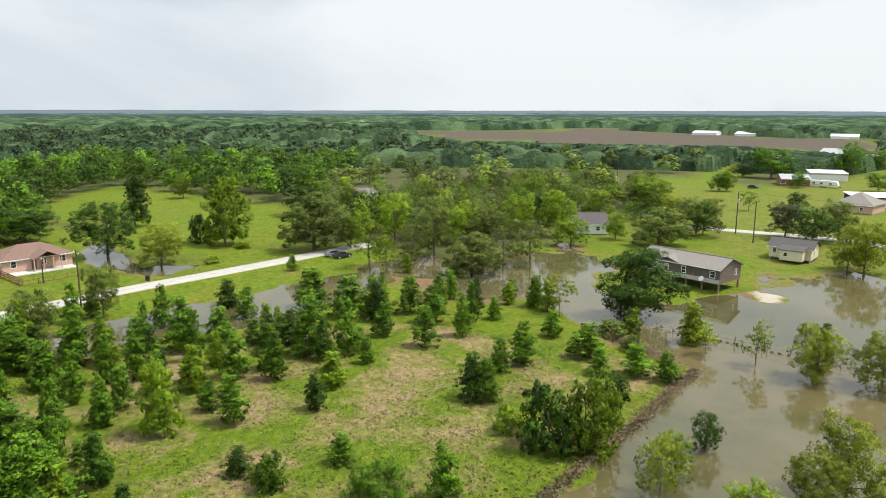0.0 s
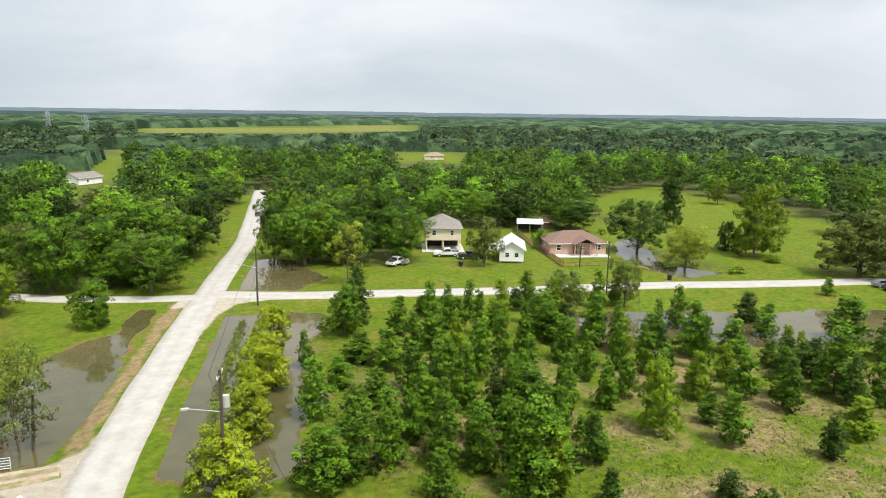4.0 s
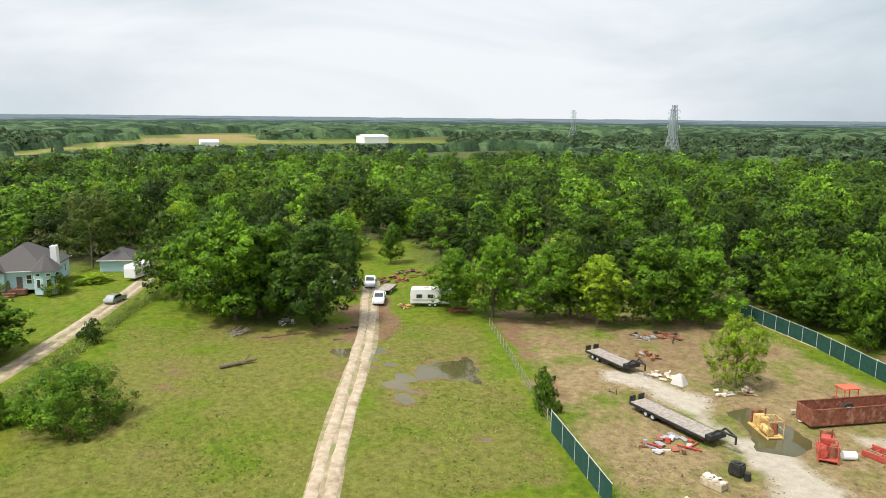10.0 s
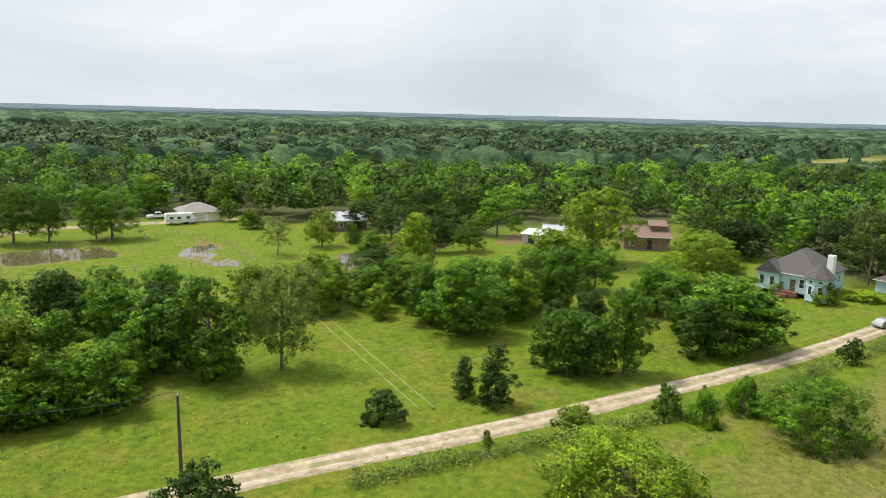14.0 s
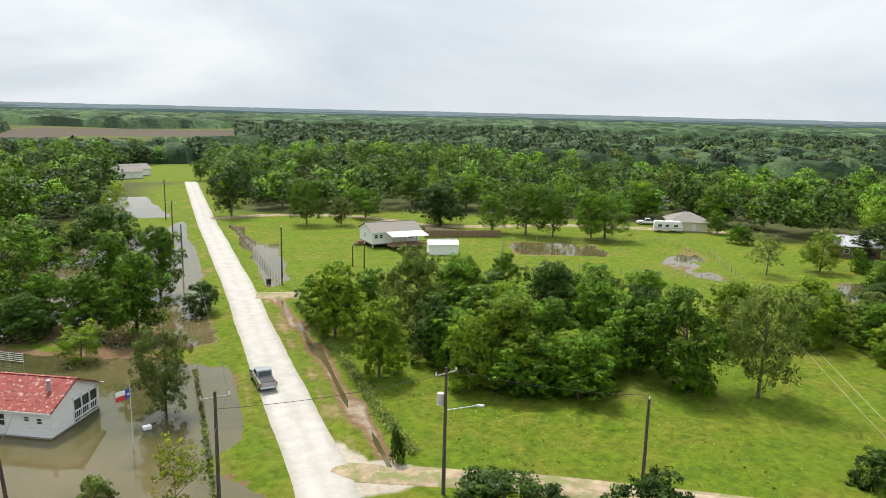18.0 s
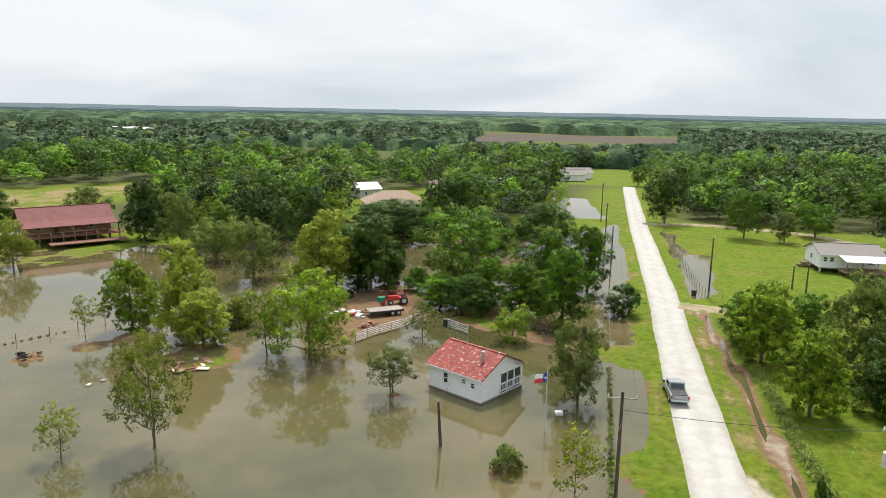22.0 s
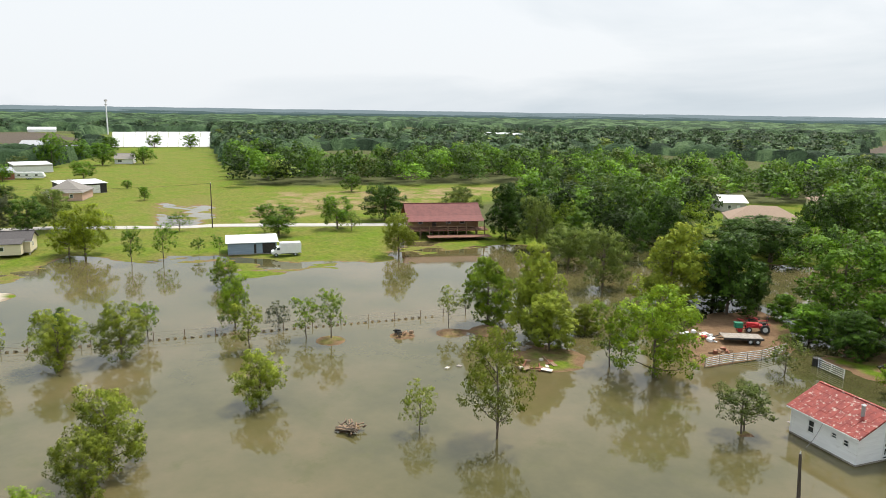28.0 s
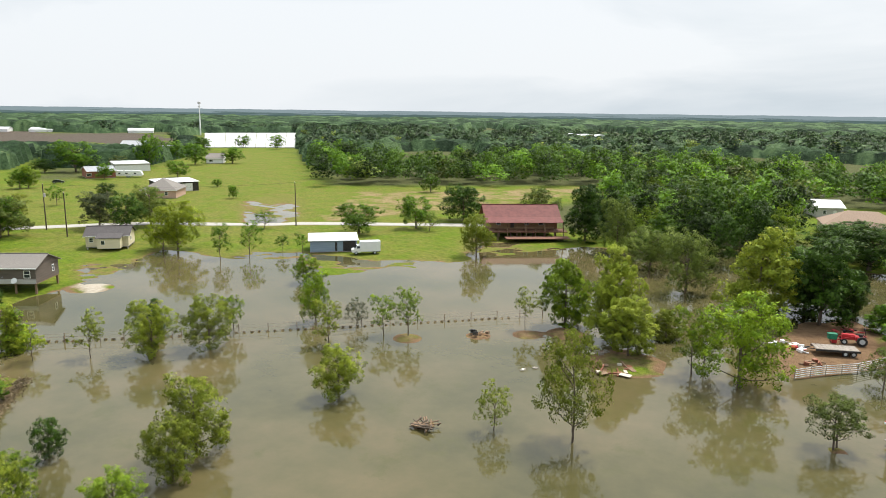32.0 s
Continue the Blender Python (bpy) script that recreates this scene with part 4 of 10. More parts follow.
def house(m, length, depth, label, wall_mat, roof_mat, high=2.6, rise=1.6, floor=0.5, roof="gable", over=0.45, front=(), left=(), right=(), back=(), base=None, pier=1.0, name="house", door_mat=None, sheets=0, gable_mat=None):
    """A house: walls with openings (x0, x1, z0, z1; z0 of 0 is a door), a roof, and what carries the floor."""
    root = thing(name, m, label, "house")
    th = 0.16
    sides = (("front", front, length, 0, -depth / 2, 0), ("back", back, length, 0, depth / 2, 180), ("left", left, depth - 2 * th, -length / 2, 0, -90), ("right", right, depth - 2 * th, length / 2, 0, 90))
    for nm, holes, ln, x, y, deg in sides:
        off = th / 2
        w = part("wall", wall_form(ln, high, th, holes), wall_mat, root)
        rad = radians(deg)
        put_local(w, x - math.sin(rad) * off * (1 if nm in ("left", "right") else 0) * 1.0, y + (off if nm == "front" else -off if nm == "back" else 0), floor, deg)
        if nm == "left":
            put_local(w, x + off, y, floor, deg)
        if nm == "right":
            put_local(w, x - off, y, floor, deg)
        for x0, x1, z0, z1 in holes:
            if z0 > 0.05:
                window_in(w, x0, x1, z0, z1, th)
            else:
                door_in(w, x0, x1, z1, th, door_mat or trim_white)
    part("floor_slab", Form().box(0, 0, floor - 0.09, length - 0.01, depth - 0.01, 0.17), base or grey_wood, root)
    # Added near-black wall that makes the inside read as shade.
    part("inner_wall", Form().box(0, 0, floor + high / 2, length - 1.4, 0.1, high - 0.1), black_and_shade, root)
    if floor > 0.35:
        nx, ny = max(2, int(length / 2.4)), max(2, int(depth / 3.2))
        for i in range(nx):
            for j in range(ny):
                px = -length / 2 + 0.25 + (length - 0.5) * i / (nx - 1)
                py = -depth / 2 + 0.25 + (depth - 0.5) * j / (ny - 1)
                part("pier", Form().box(px, py, (floor - 0.17 - 0.6 * pier) / 2, 0.28, 0.28, floor - 0.17 + 0.6 * pier), base or concrete, root)
    z0 = floor + high
    hl, hd = length / 2 + over, depth / 2 + over
    drop = rise * over / (depth / 2)
    if roof == "gable":
        for s in (-1, 1):
            ring = [(-hl, s * hd, z0 - drop + 0.05), (hl, s * hd, z0 - drop + 0.05), (hl, s * 0.001, z0 + rise + 0.05), (-hl, s * 0.001, z0 + rise + 0.05)]
            part("roof_slope", Form().slab(ring, 0.12), roof_mat, root)
            if sheets:
                rows = 4
                for i in range(sheets):
                    for j in range(rows):
                        a0, a1 = -hl + 2 * hl * i / sheets, -hl + 2 * hl * (i + 1) / sheets - 0.02
                        k0, k1 = j / rows, (j + 1) / rows + (0.02 if j < rows - 1 else 0)
                        yy = lambda k: s * hd * (1 - k)
                        zz = lambda k: z0 - drop + 0.085 + (rise + drop) * k
                        lift = 0.012 * ((i + j) % 2)
                        part("roof_sheet", Form().slab([(a0, yy(k0), zz(k0) + 0.02 + lift), (a1, yy(k0), zz(k0) + 0.02 + lift), (a1, yy(k1), zz(k1) + lift), (a0, yy(k1), zz(k1) + lift)], 0.015), roof_mat, root)
        part("ridge_cap", Form().box(0, 0, z0 + rise + 0.09, 2 * hl, 0.3, 0.07), roof_mat, root)
        for s in (-1, 1):
            x = s * (length / 2 - 0.06)
            g = Form()
            g.v += [(x - 0.06, -depth / 2, z0), (x - 0.06, depth / 2, z0), (x - 0.06, 0, z0 + rise - 0.03), (x + 0.06, -depth / 2, z0), (x + 0.06, depth / 2, z0), (x + 0.06, 0, z0 + rise - 0.03)]
            g.f += [(0, 1, 2), (5, 4, 3), (0, 3, 4, 1), (1, 4, 5, 2), (2, 5, 3, 0)]
            part("gable", g, gable_mat or wall_mat, root)
    elif roof == "hip":
        r = min(length, depth) / 2 * 0.98
        if length >= depth:
            e0, e1 = (-length / 2 + r, 0, z0 + rise), (length / 2 - r, 0, z0 + rise)
        else:
            e0, e1 = (0, -depth / 2 + r, z0 + rise), (0, depth / 2 - r, z0 + rise)
        c = [(-hl, -hd, z0 - drop), (hl, -hd, z0 - drop), (hl, hd, z0 - drop), (-hl, hd, z0 - drop)]
        if length >= depth:
            rings = ([c[0], c[1], e1, e0], [c[2], c[3], e0, e1], [c[1], c[2], e1], [c[3], c[0], e0])
        else:
            rings = ([c[1], c[2], e1, e0], [c[3], c[0], e0, e1], [c[0], c[1], e0], [c[2], c[3], e1])
        for ring in rings:
            part("roof_slope", Form().slab([(x, y, z + 0.06) for x, y, z in ring], 0.14), roof_mat, root)
    else:
        ring = [(-hl, -hd, z0 + 0.06), (hl, -hd, z0 + 0.06), (hl, hd, z0 + rise + 0.06), (-hl, hd, z0 + rise + 0.06)]
        part("roof_slope", Form().slab(ring, 0.1), roof_mat, root)
        part("upstand", Form().box(0, depth / 2 - 0.1, z0 + rise / 2, length, 0.1, rise), wall_mat, root)
    for s in (-1, 1):
        if roof != "shed":
            part("fascia", Form().box(0, s * (hd + 0.03), z0 - drop - 0.02, 2 * hl, 0.05, 0.16), trim_white, root)
    return root


def wheel(parent, x, y, r=0.38, w=0.25):
    t = part("wheel", Form().tube((x, y - w / 2, r), (x, y + w / 2, r), r, None, 16), rubber, parent)
    part("rim", Form().tube((x, y - w / 2 - 0.01, r), (x, y + w / 2 + 0.01, r), r * 0.55, None, 10), steel, t)


def pickup(m, paint, label, cap=False):
    """A crew-cab pickup, 5.7 m long, nose towards +x."""
    root = thing("pickup_truck", m, label, "truck")
    part("body", Form().prism([(-2.8, 0.55), (2.8, 0.5), (2.86, 0.85), (2.7, 1.08), (1.2, 1.2), (-2.75, 1.15), (-2.82, 0.8)], -0.96, 0.96), paint, root, "", 0.04)
    part("cab", Form().prism([(1.25, 1.18), (0.55, 1.82), (-0.75, 1.86), (-1.0, 1.16)], -0.84, 0.84), paint, root, "", 0.05)
    part("windscreen", Form().slab([(1.2, -0.74, 1.25), (1.2, 0.74, 1.25), (0.64, 0.7, 1.78), (0.64, -0.7, 1.78)], 0.03), glass, root)
    part("rear_window", Form().slab([(-1.02, -0.7, 1.3), (-0.84, -0.66, 1.76), (-0.84, 0.66, 1.76), (-1.02, 0.7, 1.3)], 0.03), glass, root)
    for s in (-1, 1):
        part("side_window", Form().slab([(0.85, s * 0.85, 1.25), (0.5, s * 0.85, 1.74), (-0.7, s * 0.85, 1.76), (-0.85, s * 0.85, 1.25)], 0.02), glass, root)
        part("mirror", Form().box(0.95, s * 1.05, 1.3, 0.12, 0.2, 0.2), black_steel, root)
        part("headlight", Form().box(2.82, s * 0.7, 0.92, 0.08, 0.36, 0.18), trim_white, root)
        part("tail_light", Form().box(-2.8, s * 0.88, 0.95, 0.06, 0.14, 0.3), red_paint, root)
        for x in (1.75, -1.75):
            wheel(root, x, s * 0.84)
    part("bed", Form().box(-1.9, 0, 1.17, 1.62, 1.6, 0.06), black_steel, root)
    part("tailgate", Form().box(-2.82, 0, 0.95, 0.06, 1.5, 0.38), paint, root)
    for x in (2.9, -2.9):
        part("bumper", Form().box(x, 0, 0.62, 0.16, 1.86, 0.2), steel, root, "", 0.03)
    return root


def car(m, paint, label):
    """A saloon or estate car, nose towards +x."""
    root = thing("car", m, label, "car")
    part("body", Form().prism([(-2.2, 0.35), (2.2, 0.35), (2.28, 0.65), (1.9, 0.88), (1.0, 0.98), (-2.1, 1.0), (-2.28, 0.7)], -0.87, 0.87), paint, root, "", 0.06)
    part("cabin", Form().prism([(1.05, 0.96), (0.35, 1.44), (-1.2, 1.48), (-2.0, 0.98)], -0.74, 0.74), paint, root, "", 0.06)
    part("windscreen", Form().slab([(1.02, -0.66, 1.03), (1.02, 0.66, 1.03), (0.45, 0.62, 1.41), (0.45, -0.62, 1.41)], 0.03), glass, root)
    for s in (-1, 1):
        part("side_window", Form().slab([(0.7, s * 0.75, 1.03), (0.3, s * 0.75, 1.39), (-1.1, s * 0.75, 1.41), (-1.6, s * 0.75, 1.03)], 0.02), glass, root)
        part("headlight", Form().box(2.2, s * 0.62, 0.68, 0.1, 0.36, 0.14), trim_white, root)
        for x in (1.4, -1.4):
            wheel(root, x, s * 0.76, 0.33, 0.22)
    return root


def caravan(m, label, length=7.0, wide=2.4, high=2.5, stripe=None, motor=False):
    """A travel trailer or motor home, front towards +x."""
    root = thing("motor_home" if motor else "caravan", m, label, "caravan")
    h = length / 2
    part("shell", Form().prism([(-h, 0.6), (h - 0.5, 0.6), (h, 1.1), (h - 0.15, high * 0.72), (h - 0.8, high + 0.45), (-h + 0.25, high + 0.5), (-h, high)], -wide / 2, wide / 2), white_paint, root, "", 0.08)
    for s in (-1, 1):
        y = s * (wide / 2 + 0.02)
        for x in (-h * 0.6, -h * 0.1, h * 0.5):
            w = part("window", Form().box(x, y, 1.85, 0.95, 0.05, 0.6), black_steel, root)
            part("pane", Form().box(x, y + s * 0.012, 1.85, 0.85, 0.05, 0.5), glass, w)
        part("stripe", Form().box(0, y, 1.2, length * 0.9, 0.03, 0.22), stripe or grey_wall, root)
        for x in ((-0.5, 0.4) if not motor else (-h * 0.55, h * 0.6)):
            wheel(root, x, s * (wide / 2 - 0.16), 0.36, 0.24)
    part("door", Form().box(h * 0.22, -wide / 2 - 0.03, 1.6, 0.7, 0.05, 1.8), trim_white, root)
    part("roof_vent", Form().box(-h * 0.3, 0, high + 0.55, 0.8, 0.7, 0.22), grey_wall, root, "", 0.05)
    part("roof_unit", Form().box(h * 0.2, 0, high + 0.58, 1.0, 0.8, 0.28), trim_white, root, "", 0.05)
    if motor:
        part("windscreen", Form().slab([(h + 0.01, -0.95, 1.25), (h + 0.01, 0.95, 1.25), (h - 0.1, 0.95, 1.9), (h - 0.1, -0.95, 1.9)], 0.03), glass, root)
    else:
        part("drawbar", Form().bar((h - 0.3, -0.5, 0.55), (h + 1.2, 0, 0.5), 0.09).bar((h - 0.3, 0.5, 0.55), (h + 1.2, 0, 0.5), 0.09), black_steel, root)
    return root


def box_van(m, label):
    root = thing("box_van", m, label, "van")
    part("cargo_box", Form().box(-0.9, 0, 1.75, 4.3, 2.15, 2.2), white_paint, root, "", 0.05)
    part("cab", Form().prism([(1.2, 0.5), (3.0, 0.5), (3.05, 1.1), (2.5, 1.3), (1.9, 2.05), (1.2, 2.1)], -0.97, 0.97), white_paint, root, "", 0.05)
    part("windscreen", Form().slab([(2.48, -0.85, 1.36), (2.48, 0.85, 1.36), (1.97, 0.8, 1.98), (1.97, -0.8, 1.98)], 0.03), glass, root)
    for s in (-1, 1):
        part("side_window", Form().box(1.7, s * 0.98, 1.65, 0.6, 0.03, 0.5), glass, root)
        for x in (2.2, -1.8):
            wheel(root, x, s * 0.85, 0.38)
    part("chassis", Form().box(-0.6, 0, 0.55, 5.0, 1.2, 0.22), black_steel, root)
    return root


def trailer(m, length, label, goose=False, deck=None, load=False):
    """A flat-deck trailer; the drawbar or gooseneck towards +x."""
    root = thing("flatbed_trailer", m, label, "trailer")
    h = length / 2
    dk = part("deck", Form().box(0, 0, 0.82, length, 2.3, 0.07), deck or grey_wood, root)
    n = int(length / 0.5)
    for i in range(n):
        part("plank", Form().box(-h + (i + 0.5) * length / n, 0, 0.87, length / n - 0.03, 2.2, 0.035), deck or grey_wood, dk)
    for s in (-1, 1):
        part("side_rail", Form().box(0, s * 1.17, 0.74, length + 0.1, 0.09, 0.26), black_steel, root)
        for x in (-h * 0.35, -h * 0.35 - 0.95):
            wheel(root, x, s * 1.0, 0.38)
    if goose:
        neck = Form().bar((h, -0.7, 0.9), (h + 1.0, -0.5, 1.9), 0.16).bar((h, 0.7, 0.9), (h + 1.0, 0.5, 1.9), 0.16)
        neck.bar((h + 1.0, -0.5, 1.9), (h + 2.6, 0, 1.75), 0.16).bar((h + 1.0, 0.5, 1.9), (h + 2.6, 0, 1.75), 0.16).bar((h + 2.6, 0, 1.8), (h + 2.6, 0, 1.0), 0.14)
        neck.box(h + 0.35, 0, 1.0, 0.7, 2.2, 0.5)
        part("gooseneck", neck, black_steel, root)
        part("ramp", Form().box(-h - 0.15, -0.65, 1.1, 0.12, 0.8, 0.7).box(-h - 0.15, 0.65, 1.1, 0.12, 0.8, 0.7), black_steel, root)
    else:
        part("drawbar", Form().bar((h, -0.6, 0.72), (h + 1.3, 0, 0.6), 0.09).bar((h, 0.6, 0.72), (h + 1.3, 0, 0.6), 0.09), black_steel, root)
    return root


def waste_box(m, l, w, h, label, inner=None):
    """An open-topped steel container with ribs."""
    root = thing("steel_container", m, label, "container")
    part("floor_plate", Form().box(0, 0, 0.25, l, w, 0.1), rust, root)
    for s in (-1, 1):
        part("side_panel", Form().box(0, s * w / 2, 0.3 + h / 2, l, 0.06, h), rust, root)
        part("end_panel", Form().box(s * l / 2, 0, 0.3 + h / 2, 0.06, w, h), rust, root)
        for i in range(int(l / 0.9) + 1):
            part("rib", Form().box(-l / 2 + 0.1 + i * (l - 0.2) / int(l / 0.9), s * (w / 2 + 0.05), 0.3 + h / 2, 0.1, 0.09, h), rust, root)
        part("top_rail", Form().box(0, s * w / 2, 0.32 + h, l + 0.1, 0.12, 0.1), rust, root)
        part("skid", Form().box(0, s * w * 0.3, 0.1, l, 0.15, 0.2), black_steel, root)
        if inner:
            part("lining", Form().box(s * (l / 2 - 0.06), 0, 0.45 + h / 2, 0.03, w - 0.16, h - 0.25), inner, root, "worn yellow inner face")
    return root


def utility_pole(x, y, h, label="dark timber utility pole with wires", lamp=None, tank=None, arm=None, lean=0.0):
    root = thing("utility_pole", stand(x, y), label, "utility pole", "utility poles")
    part("pole", Form().tube((0, 0, -0.8), (lean, 0, h), 0.17, 0.11, 10), pole_wood, root)
    if arm is not None:
        a = radians(arm)
        d = Vector((math.cos(a), math.sin(a), 0))
        part("crossarm", Form().bar(Vector((lean, 0, h - 0.5)) - d * 1.1, Vector((lean, 0, h - 0.5)) + d * 1.1, 0.09), grey_wood, root)
        for k in (-1.0, 0, 1.0):
            part("insulator", Form().tube(Vector((lean, 0, h - 0.42)) + d * k, Vector((lean, 0, h - 0.2)) + d * k, 0.06, 0.04, 6), trim_white, root)
    else:
        part("insulator", Form().tube((lean, 0, h), (lean, 0, h + 0.25), 0.07, 0.04, 6), trim_white, root)
    if tank is not None:
        a = radians(tank)
        part("transformer", Form().tube((0.42 * math.cos(a), 0.42 * math.sin(a), h - 3.2), (0.42 * math.cos(a), 0.42 * math.sin(a), h - 2.2), 0.27, None, 12), grey_wall, root)
    if lamp is not None:
        a = radians(lamp)
        d = Vector((math.cos(a), math.sin(a), 0))
        l = part("lamp_arm", Form().bar((0, 0, h - 3.6), d * 2.6 + Vector((0, 0, h - 2.9)), 0.05), steel, root)
        part("lamp_head", Form().box(d.x * 2.8, d.y * 2.8, h - 2.9, 0.6, 0.25, 0.14, a), grey_wall, l)
    return root


def wire(p, q, sag, parent_label="thin overhead power line"):
    p, q = Vector(p), Vector(q)
    f = Form()
    n = 14
    pts = [p.lerp(q, i / n) - Vector((0, 0, sag * 4 * (i / n) * (1 - i / n))) for i in range(n + 1)]
    f.path(pts, 0.022)
    o = part("overhead_wire", f, black_steel, None)
    return tagged(o, parent_label, "wire", "overhead wires")


def lattice_tower(x, y, deg, h, label):
    """A four-legged steel transmission tower."""
    root = thing("transmission_tower", stand(x, y, deg), label, "pylon", "transmission towers")
    half = lambda z: 4.0 * (1 - z / (h * 0.66)) + 0.95 if z < h * 0.66 * 0.82 else max(0.6, 1.9 - 0.045 * (z - h * 0.54))
    lv = [0, h * 0.16, h * 0.3, h * 0.42, h * 0.52, h * 0.6, h * 0.67, h * 0.74, h * 0.81, h * 0.88, h * 0.94, h]
    cor = lambda k, z: Vector((half(z) * (1, -1, -1, 1)[k], half(z) * (1, 1, -1, -1)[k], z))
    for k in range(4):
        part("leg", Form().path([cor(k, a) for a in lv], 0.19), tower_steel, root)
        part("footing", Form().box(4.95 * (1, -1, -1, 1)[k], 4.95 * (1, 1, -1, -1)[k], 0.15, 1.3, 1.3, 0.7), concrete, root)
        br = Form()
        j = (k + 1) % 4
        for i, (a, b) in enumerate(zip(lv, lv[1:])):
            br.bar(cor(k, a), cor(j, b), 0.13).bar(cor(j, a), cor(k, b), 0.13).bar(cor(k, b), cor(j, b), 0.11)
            if i < 3:
                mid = (cor(k, a) + cor(j, b)) / 2
                br.bar(cor(k, (a + b) / 2), mid, 0.07).bar(cor(j, (a + b) / 2), mid, 0.07)
        part("bracing", br, tower_steel, root)["kind"] = "stuff"
    for z in (h * 0.67, h * 0.79, h * 0.91):
        for s in (-1, 1):
            a = Form()
            tip = Vector((s * 4.6, 0, z + 0.4))
            w = half(z)
            for sy in (-1, 1):
                a.bar((s * w, sy * w, z), tip, 0.1).bar((s * w, sy * w, z + 1.5), tip, 0.1)
            part("crossarm", a, tower_steel, root)
            part("insulator", Form().tube(tip, tip - Vector((0, 0, 1.7)), 0.12, 0.12, 6), grey_wall, root)
    return root


def fence_run(pts, gap, high, label, rails=2, mat=None, post_mat=None, name="wire_fence", thick=0.014):
    """Posts with rails or wires from point to point."""
    x0, y0 = pts[0]
    root = thing(name, pose(0, 0, 0), label, "fence")
    line = [Vector(p) for p in pts]
    spots = []
    for a, b in zip(line, line[1:]):
        n = max(1, round((b - a).length / gap))
        spots += [a.lerp(b, k / n) for k in range(n)]
    spots.append(line[-1])
    tops = []
    rr = random.Random(len(spots))
    for q in spots:
        g = float(ground_z(q.x, q.y))
        top = max(g, 0.0) + high + rr.uniform(-0.08, 0.08)
        part("post", Form().tube((q.x, q.y, g - 0.4), (q.x + rr.uniform(-0.05, 0.05), q.y, top), 0.06, 0.05, 6), post_mat or grey_wood, root)
        tops.append((q, max(g, 0.0)))
    for r in range(rails):
        k = high * (0.92 - 0.78 * r / max(1, rails - 1)) if rails > 1 else high * 0.9
        part("rail", Form().path([(a.x, a.y, ga + k) for a, ga in tops], thick), mat or grey_wood, root)
    return root


def screen_fence(pts, label):
    """Chain-link fence hung with green cloth, panel by panel."""
    root = thing("screen_fence", pose(0, 0, 0), label, "fence")
    for (ax, ay), (bx, by) in zip(pts, pts[1:]):
        a, b = Vector((ax, ay)), Vector((bx, by))
        n = max(1, round((b - a).length / 3.0))
        for k in range(n):
            p, q = a.lerp(b, k / n), a.lerp(b, (k + 1) / n)
            g = max(0.0, float(ground_z(p.x, p.y))) - 0.05
            d = (q - p).normalized()
            mid = (p + q) / 2
            ang = math.atan2(d.y, d.x)
            sag = 0.03 if k % 3 else 0.1
            part("screen_panel", Form().box(mid.x, mid.y, g + 1.15 - sag / 2, (q - p).length - 0.06, 0.03, 2.2 - sag, ang), screen_green, root)
            part("post", Form().tube((p.x, p.y, g - 0.3), (p.x, p.y, g + 2.4), 0.045, None, 6), steel, root)
            part("top_rail", Form().tube((p.x, p.y, g + 2.3), (q.x, q.y, g + 2.3), 0.028, None, 5), steel, root)
    return root


def tube_gate(x, y, deg, length, high, label, rails=5):
    root = thing("farm_gate", stand(x, y, deg, 0.0), label, "gate")
    for i in range(rails):
        part("rail", Form().tube((-length / 2, 0, 0.25 + i * (high - 0.3) / (rails - 1)), (length / 2, 0, 0.25 + i * (high - 0.3) / (rails - 1)), 0.035, None, 6), steel, root)
    for s in (-1, 0, 1):
        part("stile", Form().tube((s * length / 2, 0, -0.3 if s else 0.2), (s * length / 2, 0, high), 0.045, None, 6), steel, root)
    return root


def scrap_heap(x, y, r, n, label, mats, seed, long=1.8):
    """A low heap of loose beams, sheets and blocks."""
    rr = random.Random(seed)
    root = thing("scrap_heap", stand(x, y), label, "scrap")
    for i in range(n):
        a, d = rr.uniform(0, 6.28), r * math.sqrt(rr.random())
        px, py = math.cos(a) * d, math.sin(a) * d
        z = 0.12 + 0.35 * (1 - d / r) * rr.random()
        kind = rr.randrange(3)
        m = pose(px, py, z, rr.uniform(-9, 9), rr.uniform(-9, 9), rr.uniform(0, 360))
        f = Form()
        if kind == 0:
            f.box(0, 0, 0, long * rr.uniform(0.6, 1.3), 0.16, 0.14, 0, m)
            nm = "beam"
        elif kind == 1:
            f.box(0, 0, 0, long * rr.uniform(0.3, 0.7), rr.uniform(0.4, 0.9), 0.05, 0, m)
            nm = "sheet"
        else:
            f.box(0, 0, 0.1, rr.uniform(0.3, 0.7), rr.uniform(0.3, 0.6), rr.uniform(0.2, 0.5), 0, m)
            nm = "block"
        part(nm, f, rr.choice(mats), root)
    return root


def barrel(x, y, mat, label, r=0.3, h=0.9, lying=False, deg=0):
    root = thing("barrel", stand(x, y, deg), label, "barrel")
    if lying:
        part("drum", Form().tube((-h / 2, 0, r), (h / 2, 0, r), r, None, 14), mat, root)
        part("band", Form().tube((-0.05, 0, r), (0.05, 0, r), r * 1.04, None, 14), mat, root)
    else:
        part("drum", Form().tube((0, 0, 0), (0, 0, h), r, None, 14), mat, root)
        part("band", Form().tube((0, 0, h * 0.48), (0, 0, h * 0.54), r * 1.04, None, 14), mat, root)
    return root


